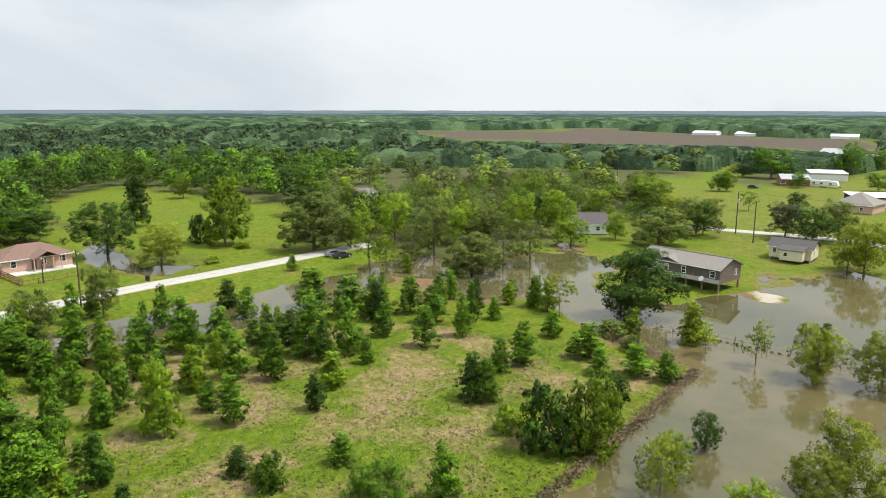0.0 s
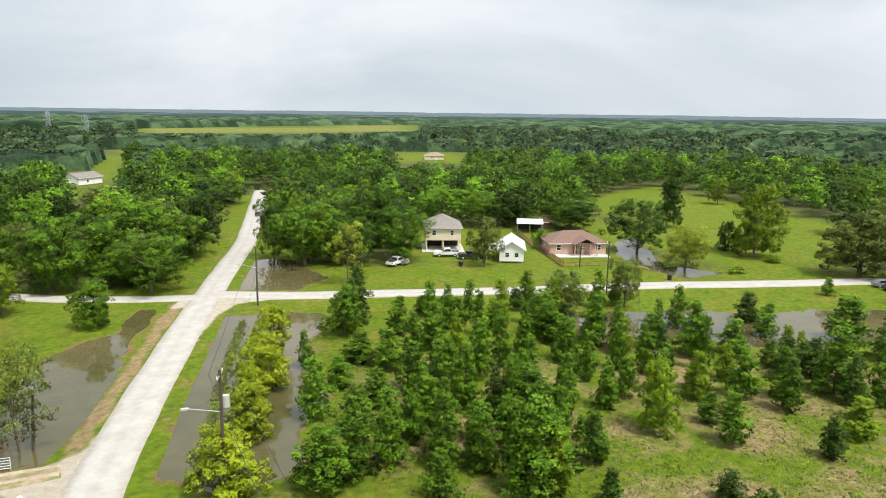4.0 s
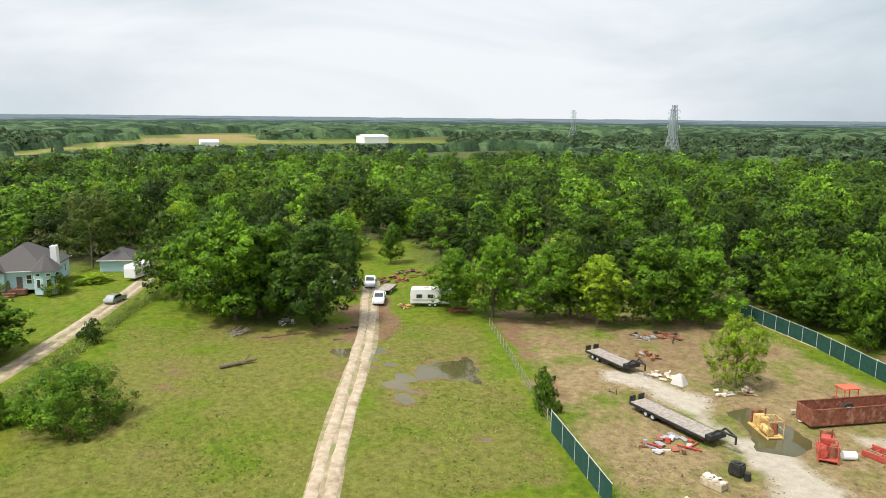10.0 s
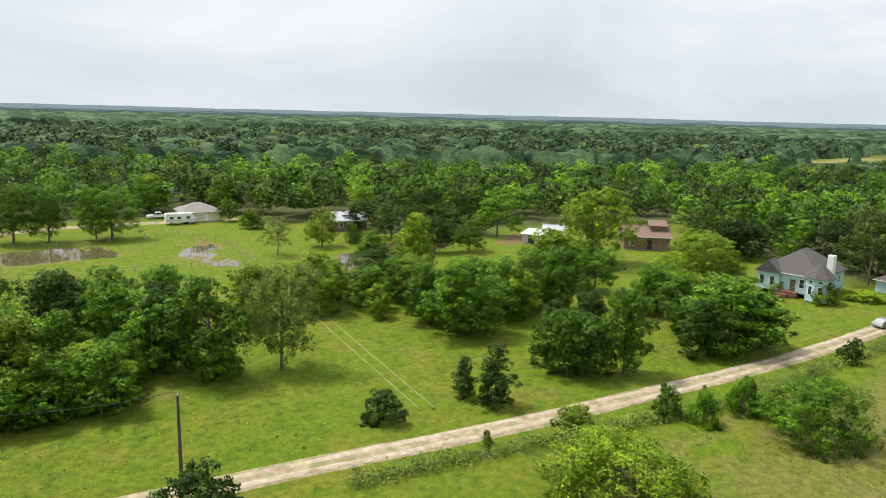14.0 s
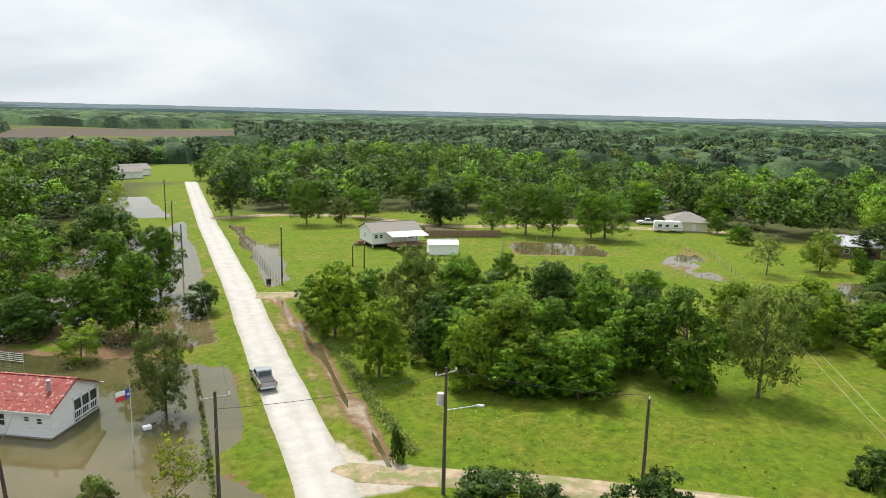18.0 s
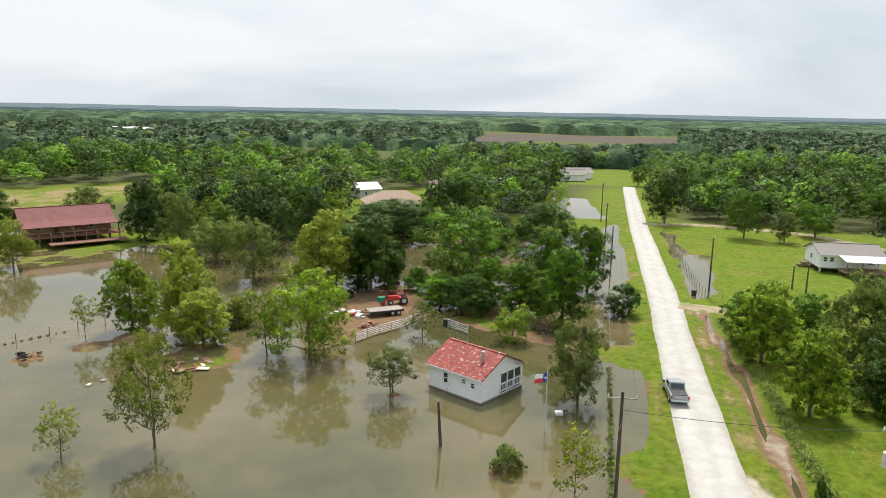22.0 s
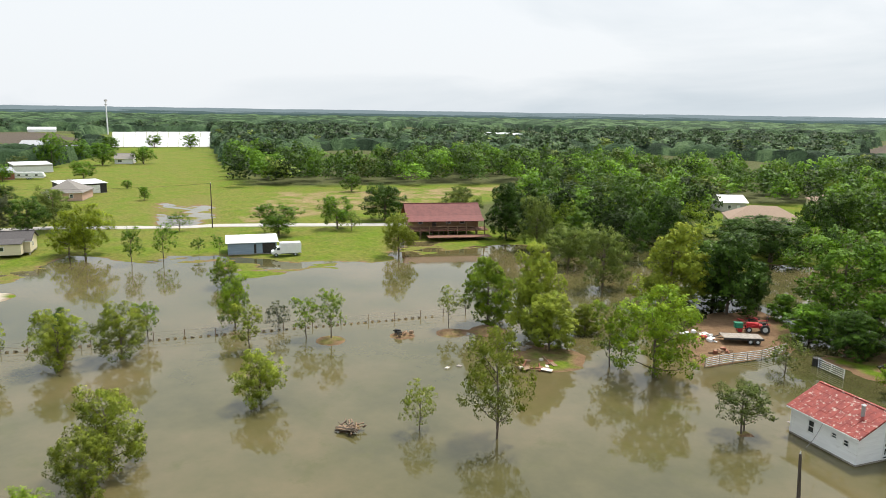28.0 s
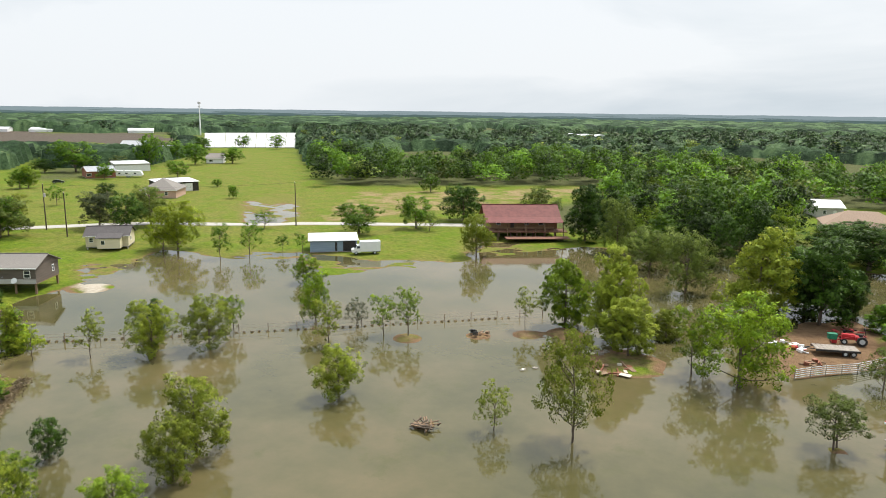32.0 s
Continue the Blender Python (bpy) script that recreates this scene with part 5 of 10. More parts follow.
def tyre(x, y, r, label, flat=True):
    root = thing("tyre", stand(x, y), label, "tyre")
    f = Form()
    n, k = 18, 8
    for i in range(n):
        a = 2 * math.pi * i / n
        for j in range(k):
            b = 2 * math.pi * j / k
            rr = r * (0.76 + 0.24 * math.cos(b))
            f.v.append((math.cos(a) * rr, math.sin(a) * rr, r * 0.26 + r * 0.26 * math.sin(b)))
    for i in range(n):
        for j in range(k):
            f.f.append((i * k + j, ((i + 1) % n) * k + j, ((i + 1) % n) * k + (j + 1) % k, i * k + (j + 1) % k))
    part("tread", f, rubber, root)
    return root



# ---- trees ----
def leaf_tris(centres, normals, size, rng, flat=0.9):
    """One small pointed leaf spray per centre, facing roughly along its normal."""
    n = len(centres)
    nn = normals + rng.normal(0, flat, (n, 3))
    nn /= np.linalg.norm(nn, axis=1)[:, None]
    a = np.cross(nn, rng.normal(0, 1, (n, 3)))
    a /= np.linalg.norm(a, axis=1)[:, None] + 1e-9
    b = np.cross(nn, a)
    s = size * rng.uniform(0.6, 1.4, (n, 1))
    a, b = a * s, b * s * rng.uniform(0.55, 1.0, (n, 1))
    return np.stack([centres - a * 0.9 - b * 0.55, centres - a * 0.3 + b * 0.9, centres + a - nn * s * 0.3], 1).reshape(-1, 3)


def leaf_mesh(name, v, mat, turn, tone=None):
    """Leaf sprays as one mesh, each with the turn of its bough and, in a wood, the tone of its tree."""
    me = face_mesh(name, v, np.arange(len(v)).reshape(-1, 3), mat)
    a = me.attributes.new("bough", "FLOAT_VECTOR", "FACE")
    a.data.foreach_set("vector", np.asarray(turn, np.float32).ravel())
    if tone is not None:
        a = me.attributes.new("tone", "FLOAT", "FACE")
        a.data.foreach_set("value", np.asarray(tone, np.float32).ravel())
    return me


def crown_points(rng, n, height, base, radius, lobes, shape="round", lobe_size=0.42, tufts_each=8):
    """Places and outward directions of leaf sprays on overlapping lobes, each lobe made of smaller tufts."""
    cs, rs = [], []
    lop = rng.uniform(-0.18, 0.18, 2) * radius
    for i in range(lobes):
        f = (i + rng.uniform(0.1, 0.9)) / lobes
        ang = i * 2.399 + rng.uniform(-0.9, 0.9)
        if shape == "column":
            h = f
            rad = radius * (1.0 - 0.72 * h) * rng.uniform(0.25, 0.82) * (0.75 if h < 0.12 else 1.0)
            size = radius * lobe_size * (1.05 - 0.5 * h) * rng.uniform(0.7, 1.25)
        elif shape == "dome":
            h = f ** 1.2
            rad = radius * math.sqrt(max(0.0, 1 - h * h)) * rng.uniform(0.45, 0.86)
            size = radius * lobe_size * rng.uniform(0.7, 1.25)
        elif shape == "open":
            h = f
            rad = radius * math.sin(math.pi * (0.2 + 0.7 * h)) ** 0.6 * math.sqrt(rng.uniform(0.05, 0.85))
            size = radius * lobe_size * rng.uniform(0.6, 1.4)
        else:
            h = f
            rad = radius * math.sin(math.pi * (0.12 + 0.84 * h) ** 0.85) ** 0.7 * rng.uniform(0.2, 0.84)
            size = radius * lobe_size * rng.uniform(0.6, 1.3)
        cs.append((math.cos(ang) * rad + lop[0] * h, math.sin(ang) * rad + lop[1] * h, base + (height - base) * (0.07 + 0.86 * h) + rng.uniform(-0.04, 0.04) * height))
        rs.append((size, size, size * 0.8))
    cs, rs = np.array(cs), np.array(rs)
    w = rs[:, 0] ** 2
    pick = rng.choice(lobes, n, p=w / w.sum())
    # each lobe carries a few tufts that break its outline
    td = rng.normal(0, 1, (lobes, tufts_each, 3))
    td[:, :, 2] += 0.45
    td /= np.linalg.norm(td, axis=2)[:, :, None]
    tr = rng.uniform(0.26, 0.5, (lobes, tufts_each))
    sub = rng.integers(0, tufts_each, n)
    dl, rt = td[pick, sub], tr[pick, sub][:, None]
    d = rng.normal(0, 1, (n, 3)) + dl * 0.6
    d[:, 2] += 0.2
    d /= np.linalg.norm(d, axis=1)[:, None]
    k = rng.uniform(0.55, 1.08, (n, 1))
    p = cs[pick] + (dl * rng.uniform(0.72, 0.88, (n, 1)) + d * rt * k) * rs[pick]
    p[:, 2] = np.maximum(p[:, 2], 0.05 + base * 0.3)
    # some sprays sit deep inside and close the crown
    deep = rng.uniform(0, 1, n) < 0.07
    p[deep] = (cs[pick] + d * rs[pick] * 0.4)[deep]
    mid = np.array([0, 0, base + (height - base) * 0.42])
    away = (p - mid) / np.array([radius, radius, (height - base) * 0.55])
    away /= np.linalg.norm(away, axis=1)[:, None] + 0.2
    out = d * 0.7 + dl * 0.5 + away * 0.3 + np.array([0, 0, 0.1]) + rng.normal(0, 0.22, (n, 3))
    out /= np.linalg.norm(out, axis=1)[:, None] + 1e-9
    return p, d * 0.8 + np.array([0, 0, 0.45]), cs, out


def limb_mesh(rng, height, base, cs, girth):
    """A tapered trunk with limbs that reach into the crown."""
    verts, faces = [], []

    def tube(p, q, r0, r1, sides=6, steps=3, sway=0.0):
        start = len(verts)
        p, q = Vector(p), Vector(q)
        t = (q - p).normalized()
        u = t.orthogonal().normalized()
        v = t.cross(u)
        bend = Vector(rng.uniform(-1, 1, 3)) * sway
        for i in range(steps + 1):
            k = i / steps
            c = p.lerp(q, k) + bend * math.sin(k * math.pi)
            r = r0 + (r1 - r0) * k
            for j in range(sides):
                a = 2 * math.pi * j / sides
                verts.append(tuple(c + u * math.cos(a) * r + v * math.sin(a) * r))
        for i in range(steps):
            for j in range(sides):
                a, b = start + i * sides + j, start + i * sides + (j + 1) % sides
                faces.append((a, b, b + sides, a + sides))

    top = height * 0.72
    lean = Vector((rng.uniform(-0.04, 0.04) * height, rng.uniform(-0.04, 0.04) * height, top))
    tube((0, 0, -0.6), lean, girth, girth * 0.3, 7, 5, height * 0.02)
    for c in cs[rng.permutation(len(cs))[:9]]:
        k = min(0.9, max(0.2, (c[2] - height * 0.22) / top))
        s = Vector((0, 0, 0)).lerp(lean, k)
        tube(s, Vector(c), girth * 0.38, girth * 0.08, 5, 3, 0.3)
    return verts, faces


# kind: height, foot of crown, radius, lobes, sprays, spray size, shape, lobe size, girth
SHAPES = {
    "broad": (10, 1.5, 4.8, 34, 15000, 0.135, "open", 0.34, 0.24),
    "wide": (9, 0.9, 5.2, 38, 17000, 0.15, "round", 0.34, 0.3),
    "bushy": (9, 0.2, 4.2, 34, 15000, 0.145, "round", 0.36, 0.2),
    "cone": (6, 0.1, 1.75, 32, 7000, 0.1, "column", 0.5, 0.09),
    "shrub": (3, 0.0, 2.4, 24, 7500, 0.1, "dome", 0.36, 0.1),
    "fine": (5.5, 0.0, 6.0, 55, 26000, 0.11, "dome", 0.27, 0.1),
    "willow": (10, 2.4, 4.6, 40, 10500, 0.115, "open", 0.27, 0.17),
    "sapling": (6, 2.2, 2.2, 15, 2300, 0.1, "open", 0.32, 0.07),
    "thin": (8, 2.2, 3.6, 24, 4600, 0.115, "open", 0.28, 0.15),
    "wood": (12, 0.8, 5.2, 42, 17000, 0.165, "round", 0.32, 0.3),
}
PROTO = {}


def tree_parts(shape, tone, seed):
    key = (shape, tone, seed)
    if key not in PROTO:
        h, foot, r, lobes, n, size, form, ls, girth = SHAPES[shape]
        rng = np.random.default_rng(seed * 77 + sum(map(ord, shape)))
        p, d, cs, turn = crown_points(rng, n, h, foot, r, lobes, form, ls)
        v = leaf_tris(p, d, size, rng)
        crown = leaf_mesh("crown", v, LEAF[tone], turn)
        tv, tf = limb_mesh(rng, h, foot, cs, girth)
        PROTO[key] = (crown, mesh_from("trunk", tv, tf, bark, True), h, r)
    return PROTO[key]


TONE_WORD = {"dark": "dark green", "mid": "green", "bright": "fresh green", "lime": "yellow-green", "olive": "olive green", "gold": "yellowing green", "grey": "grey half-bare", "reed": "dry straw"}
SHAPE_WORD = {"broad": "round-crowned broadleaf tree", "wide": "wide spreading broadleaf tree", "bushy": "dense tree leafy to the ground", "cone": "young upright plantation tree",
              "shrub": "rounded leafy shrub", "fine": "fine-leaved spreading shrub", "willow": "feathery loose-crowned tree", "sapling": "slender thin-stemmed sapling",
              "thin": "open-crowned small tree", "wood": "tall woodland tree"}
tree_count = 0


def tree(shape, x, y, h, r, tone="mid", where="on the grass", group="", seed=None):
    global tree_count
    tree_count += 1
    rr = random.Random(tree_count * 13 + 7)
    crown, trunk, h0, r0 = tree_parts(shape, tone, seed if seed is not None else rr.randrange(4))
    name = "shrub" if shape in ("shrub", "fine") else "young_tree" if shape in ("cone", "sapling") else "tree"
    root = new(name)
    tagged(root, TONE_WORD[tone] + " " + SHAPE_WORD[shape] + " " + where, name.replace("_", " "), group)
    z = float(ground_z(x, y))
    root.matrix_world = pose(x, y, z, 0, 0, rr.uniform(0, 360)) @ Matrix.Diagonal((r / r0, r / r0, h / h0, 1))
    for nm, me in (("trunk", trunk), ("crown", crown)):
        o = new(nm, me)
        o.parent = root
    return root


tree("cone", 73.6, 31.9, 6.4, 2.2, "mid", "in the weedy plantation")
tree("cone", 73.7, 26.8, 6.5, 1.8, "mid", "in the weedy plantation")
tree("cone", 90.0, 12.0, 5.8, 2.2, "mid", "in the weedy plantation")
tree("cone", 66.7, 18.3, 4.3, 1.5, "dark", "in the weedy plantation")
tree("cone", 61.5, 25.4, 5.7, 2.0, "mid", "in the weedy plantation")
tree("cone", 63.8, 29.8, 3.7, 1.5, "mid", "in the weedy plantation")
tree("cone", 95.8, 7.7, 6.8, 1.7, "mid", "in the weedy plantation")
tree("cone", 86.2, -2.3, 5.9, 2.3, "mid", "in the weedy plantation")
tree("cone", 83.0, 0.3, 4.7, 1.6, "mid", "in the weedy plantation")
tree("cone", 73.5, 2.4, 5.6, 1.9, "dark", "in the weedy plantation")
tree("cone", 73.3, 0.5, 5.4, 1.8, "mid", "in the weedy plantation")
tree("cone", 90.5, -9.9, 5.0, 2.7, "mid", "in the weedy plantation")
tree("cone", 85.2, -11.7, 3.5, 1.7, "mid", "in the weedy plantation")
tree("cone", 98.3, -4.8, 4.2, 1.8, "mid", "in the weedy plantation")
tree("cone", 84.7, -19.8, 4.1, 1.8, "mid", "in the weedy plantation")
tree("cone", 85.5, -16.6, 4.1, 2.3, "mid", "in the weedy plantation")
tree("shrub", 78.2, -13.7, 2.6, 1.9, "dark", "in the weedy plantation")
tree("cone", 55.9, 11.3, 3.0, 1.5, "mid", "in the weedy plantation")
tree("cone", 51.8, 19.5, 2.9, 1.4, "dark", "in the weedy plantation")
tree("cone", 43.5, 25.1, 2.6, 1.1, "mid", "in the weedy plantation")
tree("cone", 83.1, 26.3, 8.4, 3.2, "mid", "in the weedy plantation")
tree("cone", 85.2, 21.4, 7.9, 2.3, "mid", "in the weedy plantation")
tree("cone", 92.9, 19.1, 5.4, 1.9, "mid", "in the weedy plantation")
tree("cone", 101.2, 13.6, 6.2, 2.7, "mid", "in the weedy plantation")
tree("cone", 78.2, 21.4, 4.5, 1.2, "mid", "in the weedy plantation")
tree("cone", 82.0, 17.8, 3.8, 1.2, "mid", "in the weedy plantation")
tree("cone", 52.1, 0.4, 5.5, 1.7, "mid", "in the weedy plantation")
tree("cone", 105.2, 4.5, 3.8, 1.4, "mid", "in the weedy plantation")
tree("cone", 117.7, 3.7, 3.9, 1.6, "mid", "in the weedy plantation")
tree("cone", 114.2, -0.8, 5.5, 1.8, "mid", "in the weedy plantation")
tree("cone", 86.4, 30.9, 5.3, 2.2, "dark", "in the weedy plantation")
tree("cone", 86.1, 41.5, 5.2, 2.3, "mid", "in the weedy plantation")
tree("cone", 85.8, 35.6, 3.8, 1.8, "mid", "in the weedy plantation")
tree("cone", 103.6, 23.5, 6.6, 3.0, "mid", "in the weedy plantation")
tree("cone", 105.8, 18.5, 6.4, 2.5, "mid", "in the weedy plantation")
tree("cone", 101.8, 27.7, 6.9, 3.5, "mid", "in the weedy plantation")
tree("cone", 105.9, 35.5, 6.9, 3.7, "mid", "in the weedy plantation")
tree("shrub", 62.9, -7.4, 6.3, 3.1, "dark", "in the weedy plantation")
tree("shrub", 64.1, -10.8, 6.9, 3.5, "bright", "in the weedy plantation")
tree("shrub", 70.0, -13.1, 3.8, 1.9, "bright", "in the weedy plantation")
tree("shrub", 50.5, 15.9, 3.0, 1.9, "mid", "in the weedy plantation")
tree("fine", 50.8, 5.7, 3.0, 3.2, "mid", "in the weedy plantation")
tree("shrub", 65.9, -3.3, 2.7, 1.8, "bright", "in the weedy plantation")
tree("shrub", 95.5, -16.2, 2.3, 2.0, "olive", "in the weedy plantation")
tree("shrub", 101.5, -13.5, 2.4, 2.6, "olive", "in the weedy plantation")
tree("cone", 57.6, 38.1, 5.3, 1.4, "mid", "in the weedy plantation")
tree("cone", 47.8, 30.7, 5.0, 1.3, "mid", "in the weedy plantation")
tree("cone", 37.5, 34.8, 5.9, 1.5, "mid", "in the weedy plantation")
tree("cone", 35.4, 37.5, 7.3, 1.9, "mid", "in the weedy plantation")
tree("cone", 31.6, 41.0, 7.6, 2.2, "mid", "in the weedy plantation")
tree("cone", 30.4, 54.2, 6.9, 2.2, "mid", "in the weedy plantation")
tree("cone", 35.8, 68.7, 5.2, 1.3, "mid", "in the weedy plantation")
tree("cone", 41.8, 65.8, 4.4, 2.6, "mid", "in the weedy plantation")
tree("cone", 44.7, 47.8, 5.8, 2.2, "mid", "in the weedy plantation")
tree("cone", 45.8, 42.8, 6.2, 1.7, "dark", "in the weedy plantation")
tree("cone", 61.6, 56.5, 5.2, 1.8, "mid", "in the weedy plantation")
tree("cone", 65.0, 51.8, 5.9, 1.8, "mid", "in the weedy plantation")
tree("cone", 68.1, 46.1, 6.5, 1.5, "mid", "in the weedy plantation")
tree("cone", 78.7, 49.2, 5.4, 2.1, "mid", "in the weedy plantation")
tree("cone", 38.5, 29.2, 9.2, 3.1, "mid", "in the weedy plantation")
tree("cone", 24.1, 40.2, 6.2, 3.1, "mid", "in the weedy plantation")
tree("cone", 32.1, 48.2, 5.3, 2.3, "mid", "in the weedy plantation")
tree("cone", 27.9, 40.4, 6.2, 2.0, "mid", "in the weedy plantation")
tree("cone", 39.1, 45.2, 5.7, 2.0, "mid", "in the weedy plantation")
tree("cone", 42.4, 54.2, 6.0, 2.2, "mid", "in the weedy plantation")
tree("cone", 44.4, 62.1, 5.4, 2.4, "mid", "in the weedy plantation")
tree("cone", 49.6, 57.4, 5.1, 2.2, "mid", "in the weedy plantation")
tree("cone", 55.2, 57.8, 5.4, 2.1, "mid", "in the weedy plantation")
tree("cone", 51.0, 46.4, 5.4, 1.8, "mid", "in the weedy plantation")
tree("cone", 56.5, 43.6, 4.0, 1.5, "mid", "in the weedy plantation")
tree("cone", 31.6, 33.2, 4.5, 1.7, "mid", "in the weedy plantation")
tree("cone", 48.8, 63.7, 6.7, 1.9, "mid", "in the weedy plantation")
tree("cone", 55.0, 67.3, 5.6, 2.0, "mid", "in the weedy plantation")
tree("cone", 64.1, 66.0, 5.2, 2.1, "mid", "in the weedy plantation")
tree("cone", 62.1, 71.5, 4.8, 1.9, "mid", "in the weedy plantation")
tree("cone", 52.3, 73.1, 6.1, 2.0, "mid", "in the weedy plantation")
tree("cone", 69.0, 61.5, 6.4, 2.0, "mid", "in the weedy plantation")
tree("cone", 74.6, 56.5, 5.6, 2.1, "mid", "in the weedy plantation")
tree("cone", 43.3, 24.8, 3.2, 1.0, "dark", "in the weedy plantation")
tree("cone", 50.1, 35.0, 2.5, 1.0, "mid", "in the weedy plantation")
tree("cone", 36.3, 59.9, 4.1, 1.9, "mid", "in the weedy plantation")
tree("cone", 37.1, 52.8, 4.5, 2.1, "mid", "in the weedy plantation")
tree("cone", 81.1, 43.6, 7.7, 2.8, "mid", "in the weedy plantation")
tree("cone", 91.0, 53.7, 7.0, 1.9, "mid", "in the weedy plantation")
tree("cone", 103.0, 49.7, 5.3, 2.2, "dark", "in the weedy plantation")
tree("cone", 97.7, 43.4, 5.8, 2.0, "mid", "in the weedy plantation")
tree("cone", 36.4, 44.3, 4.7, 1.8, "mid", "in the weedy plantation")
tree("cone", 40.9, 40.1, 4.7, 1.8, "mid", "in the weedy plantation")
tree("cone", 43.3, 37.9, 5.2, 1.9, "mid", "in the weedy plantation")
tree("cone", 43.3, 30.2, 3.3, 1.2, "mid", "in the weedy plantation")
tree("bushy", 57.6, 31.0, 7.8, 2.7, "bright", "in the weedy plantation")
tree("bushy", 45.8, 77.4, 7.0, 3.5, "mid", "in the weedy plantation")
tree("cone", 57.9, 38.6, 5.0, 1.6, "mid", "in the weedy plantation")
tree("cone", 64.9, 52.2, 5.5, 2.1, "mid", "in the weedy plantation")
tree("cone", 43.2, 33.0, 5.5, 3.7, "mid", "in the weedy plantation")
tree("cone", 48.4, 40.1, 6.2, 3.8, "mid", "in the weedy plantation")
tree("cone", 47.3, 30.5, 5.3, 1.5, "dark", "in the weedy plantation")
tree("cone", 69.0, 58.8, 5.8, 2.8, "mid", "in the weedy plantation")
tree("cone", 70.3, 61.8, 7.0, 2.8, "mid", "in the weedy plantation")
tree("cone", 72.2, 54.0, 7.8, 2.5, "mid", "in the weedy plantation")
tree("cone", 74.9, 51.6, 6.4, 1.7, "mid", "in the weedy plantation")
tree("cone", 56.2, 42.7, 3.7, 1.9, "mid", "in the weedy plantation")
tree("cone", 51.8, 84.1, 8.6, 2.3, "dark", "beside the side road")
tree("broad", 79.7, 67.4, 7.8, 3.9, "olive", "beside the side road")
tree("broad", 92.5, 65.5, 7.7, 2.9, "olive", "beside the side road")
tree("cone", 64.5, 77.5, 3.2, 1.4, "dark", "beside the side road")
tree("cone", 61.2, 80.5, 3.2, 1.4, "mid", "beside the side road")
tree("cone", 75.8, 74.1, 3.9, 1.7, "dark", "beside the side road")
tree("cone", 129.8, 50.3, 3.4, 1.4, "mid", "beside the side road")
tree("bushy", 17.8, 44.4, 5.8, 3.6, "lime", "in the flooded ditch")
tree("bushy", 22.5, 53.9, 6.2, 3.2, "lime", "in the flooded ditch")
tree("bushy", 28.6, 64.8, 6.9, 3.9, "lime", "in the flooded ditch")
tree("bushy", 33.5, 74.8, 7.7, 3.3, "lime", "in the flooded ditch")
tree("bushy", 26.0, 61.1, 5.6, 2.3, "lime", "in the flooded ditch")
tree("broad", 67.3, -22.4, 4.3, 1.5, "dark", "standing in flood water")
tree("willow", 56.5, -17.3, 6.1, 2.3, "gold", "standing in flood water")
tree("sapling", 93.0, -31.7, 6.3, 2.2, "gold", "standing in flood water")
tree("broad", 89.3, -38.0, 7.3, 3.4, "gold", "standing in flood water")
tree("sapling", 95.9, -25.9, 4.8, 1.7, "lime", "standing in flood water")
tree("cone", 100.6, -24.1, 6.9, 1.8, "gold", "standing in flood water")
tree("broad", 87.8, -44.7, 7.2, 3.4, "gold", "standing in flood water")
tree("thin", 92.8, -50.2, 5.7, 2.0, "bright", "standing in flood water")
tree("thin", 79.5, -57.7, 6.6, 2.4, "gold", "standing in flood water")
tree("broad", 89.6, -61.3, 7.6, 2.4, "bright", "standing in flood water")
tree("broad", 112.1, -71.8, 5.4, 2.4, "bright", "standing in flood water")
tree("thin", 84.5, -64.9, 4.4, 1.7, "grey", "standing in flood water")
tree("thin", 78.8, -65.9, 5.8, 2.1, "bright", "standing in flood water")
tree("thin", 76.2, -68.1, 6.4, 2.5, "bright", "standing in flood water")
tree("sapling", 68.9, -83.6, 6.0, 1.9, "gold", "standing in flood water")
tree("broad", 63.7, -49.7, 6.0, 2.9, "gold", "standing in flood water")
tree("broad", 60.5, -33.1, 7.6, 3.3, "gold", "standing in flood water")
tree("broad", 56.8, -29.6, 5.8, 2.4, "gold", "standing in flood water")
tree("broad", 54.9, -24.5, 3.7, 2.3, "bright", "standing in flood water")
tree("broad", 61.0, -18.6, 4.4, 1.9, "bright", "standing in flood water")
tree("thin", 47.6, -57.4, 5.2, 1.8, "gold", "standing in flood water")
tree("willow", 41.1, -61.5, 11.3, 3.5, "gold", "standing in flood water")
tree("thin", 25.1, -79.6, 5.2, 2.7, "olive", "standing in flood water")
tree("bushy", 66.8, -89.6, 10.2, 4.2, "bright", "standing in flood water")
tree("bushy", 57.5, -88.9, 12.4, 4.9, "gold", "standing in flood water")
tree("bushy", 52.8, -85.8, 7.5, 4.2, "gold", "standing in flood water")
tree("thin", 44.2, -86.7, 8.2, 2.7, "bright", "standing in flood water")
tree("broad", 38.7, -87.4, 10.9, 5.0, "bright", "standing in flood water")
tree("bushy", 53.8, -95.9, 4.4, 2.7, "gold", "standing in flood water")
tree("bushy", 51.9, -117.0, 12.8, 6.4, "gold", "standing in flood water")
tree("bushy", 44.0, -120.2, 12.3, 5.9, "dark", "standing in flood water")
tree("bushy", 43.4, -128.5, 8.0, 3.0, "dark", "standing in flood water")
tree("broad", 67.2, -121.4, 10.7, 4.6, "olive", "standing in flood water")
tree("broad", 81.7, -131.3, 9.4, 5.5, "olive", "standing in flood water")
tree("broad", 96.7, -140.9, 11.7, 4.0, "olive", "standing in flood water")
tree("broad", 112.7, -113.1, 9.2, 3.9, "gold", "standing in flood water")
tree("cone", 98.1, -40.9, 5.8, 1.7, "dark", "standing in flood water")
tree("thin", 44.6, -89.9, 6.5, 2.2, "gold", "standing in flood water")
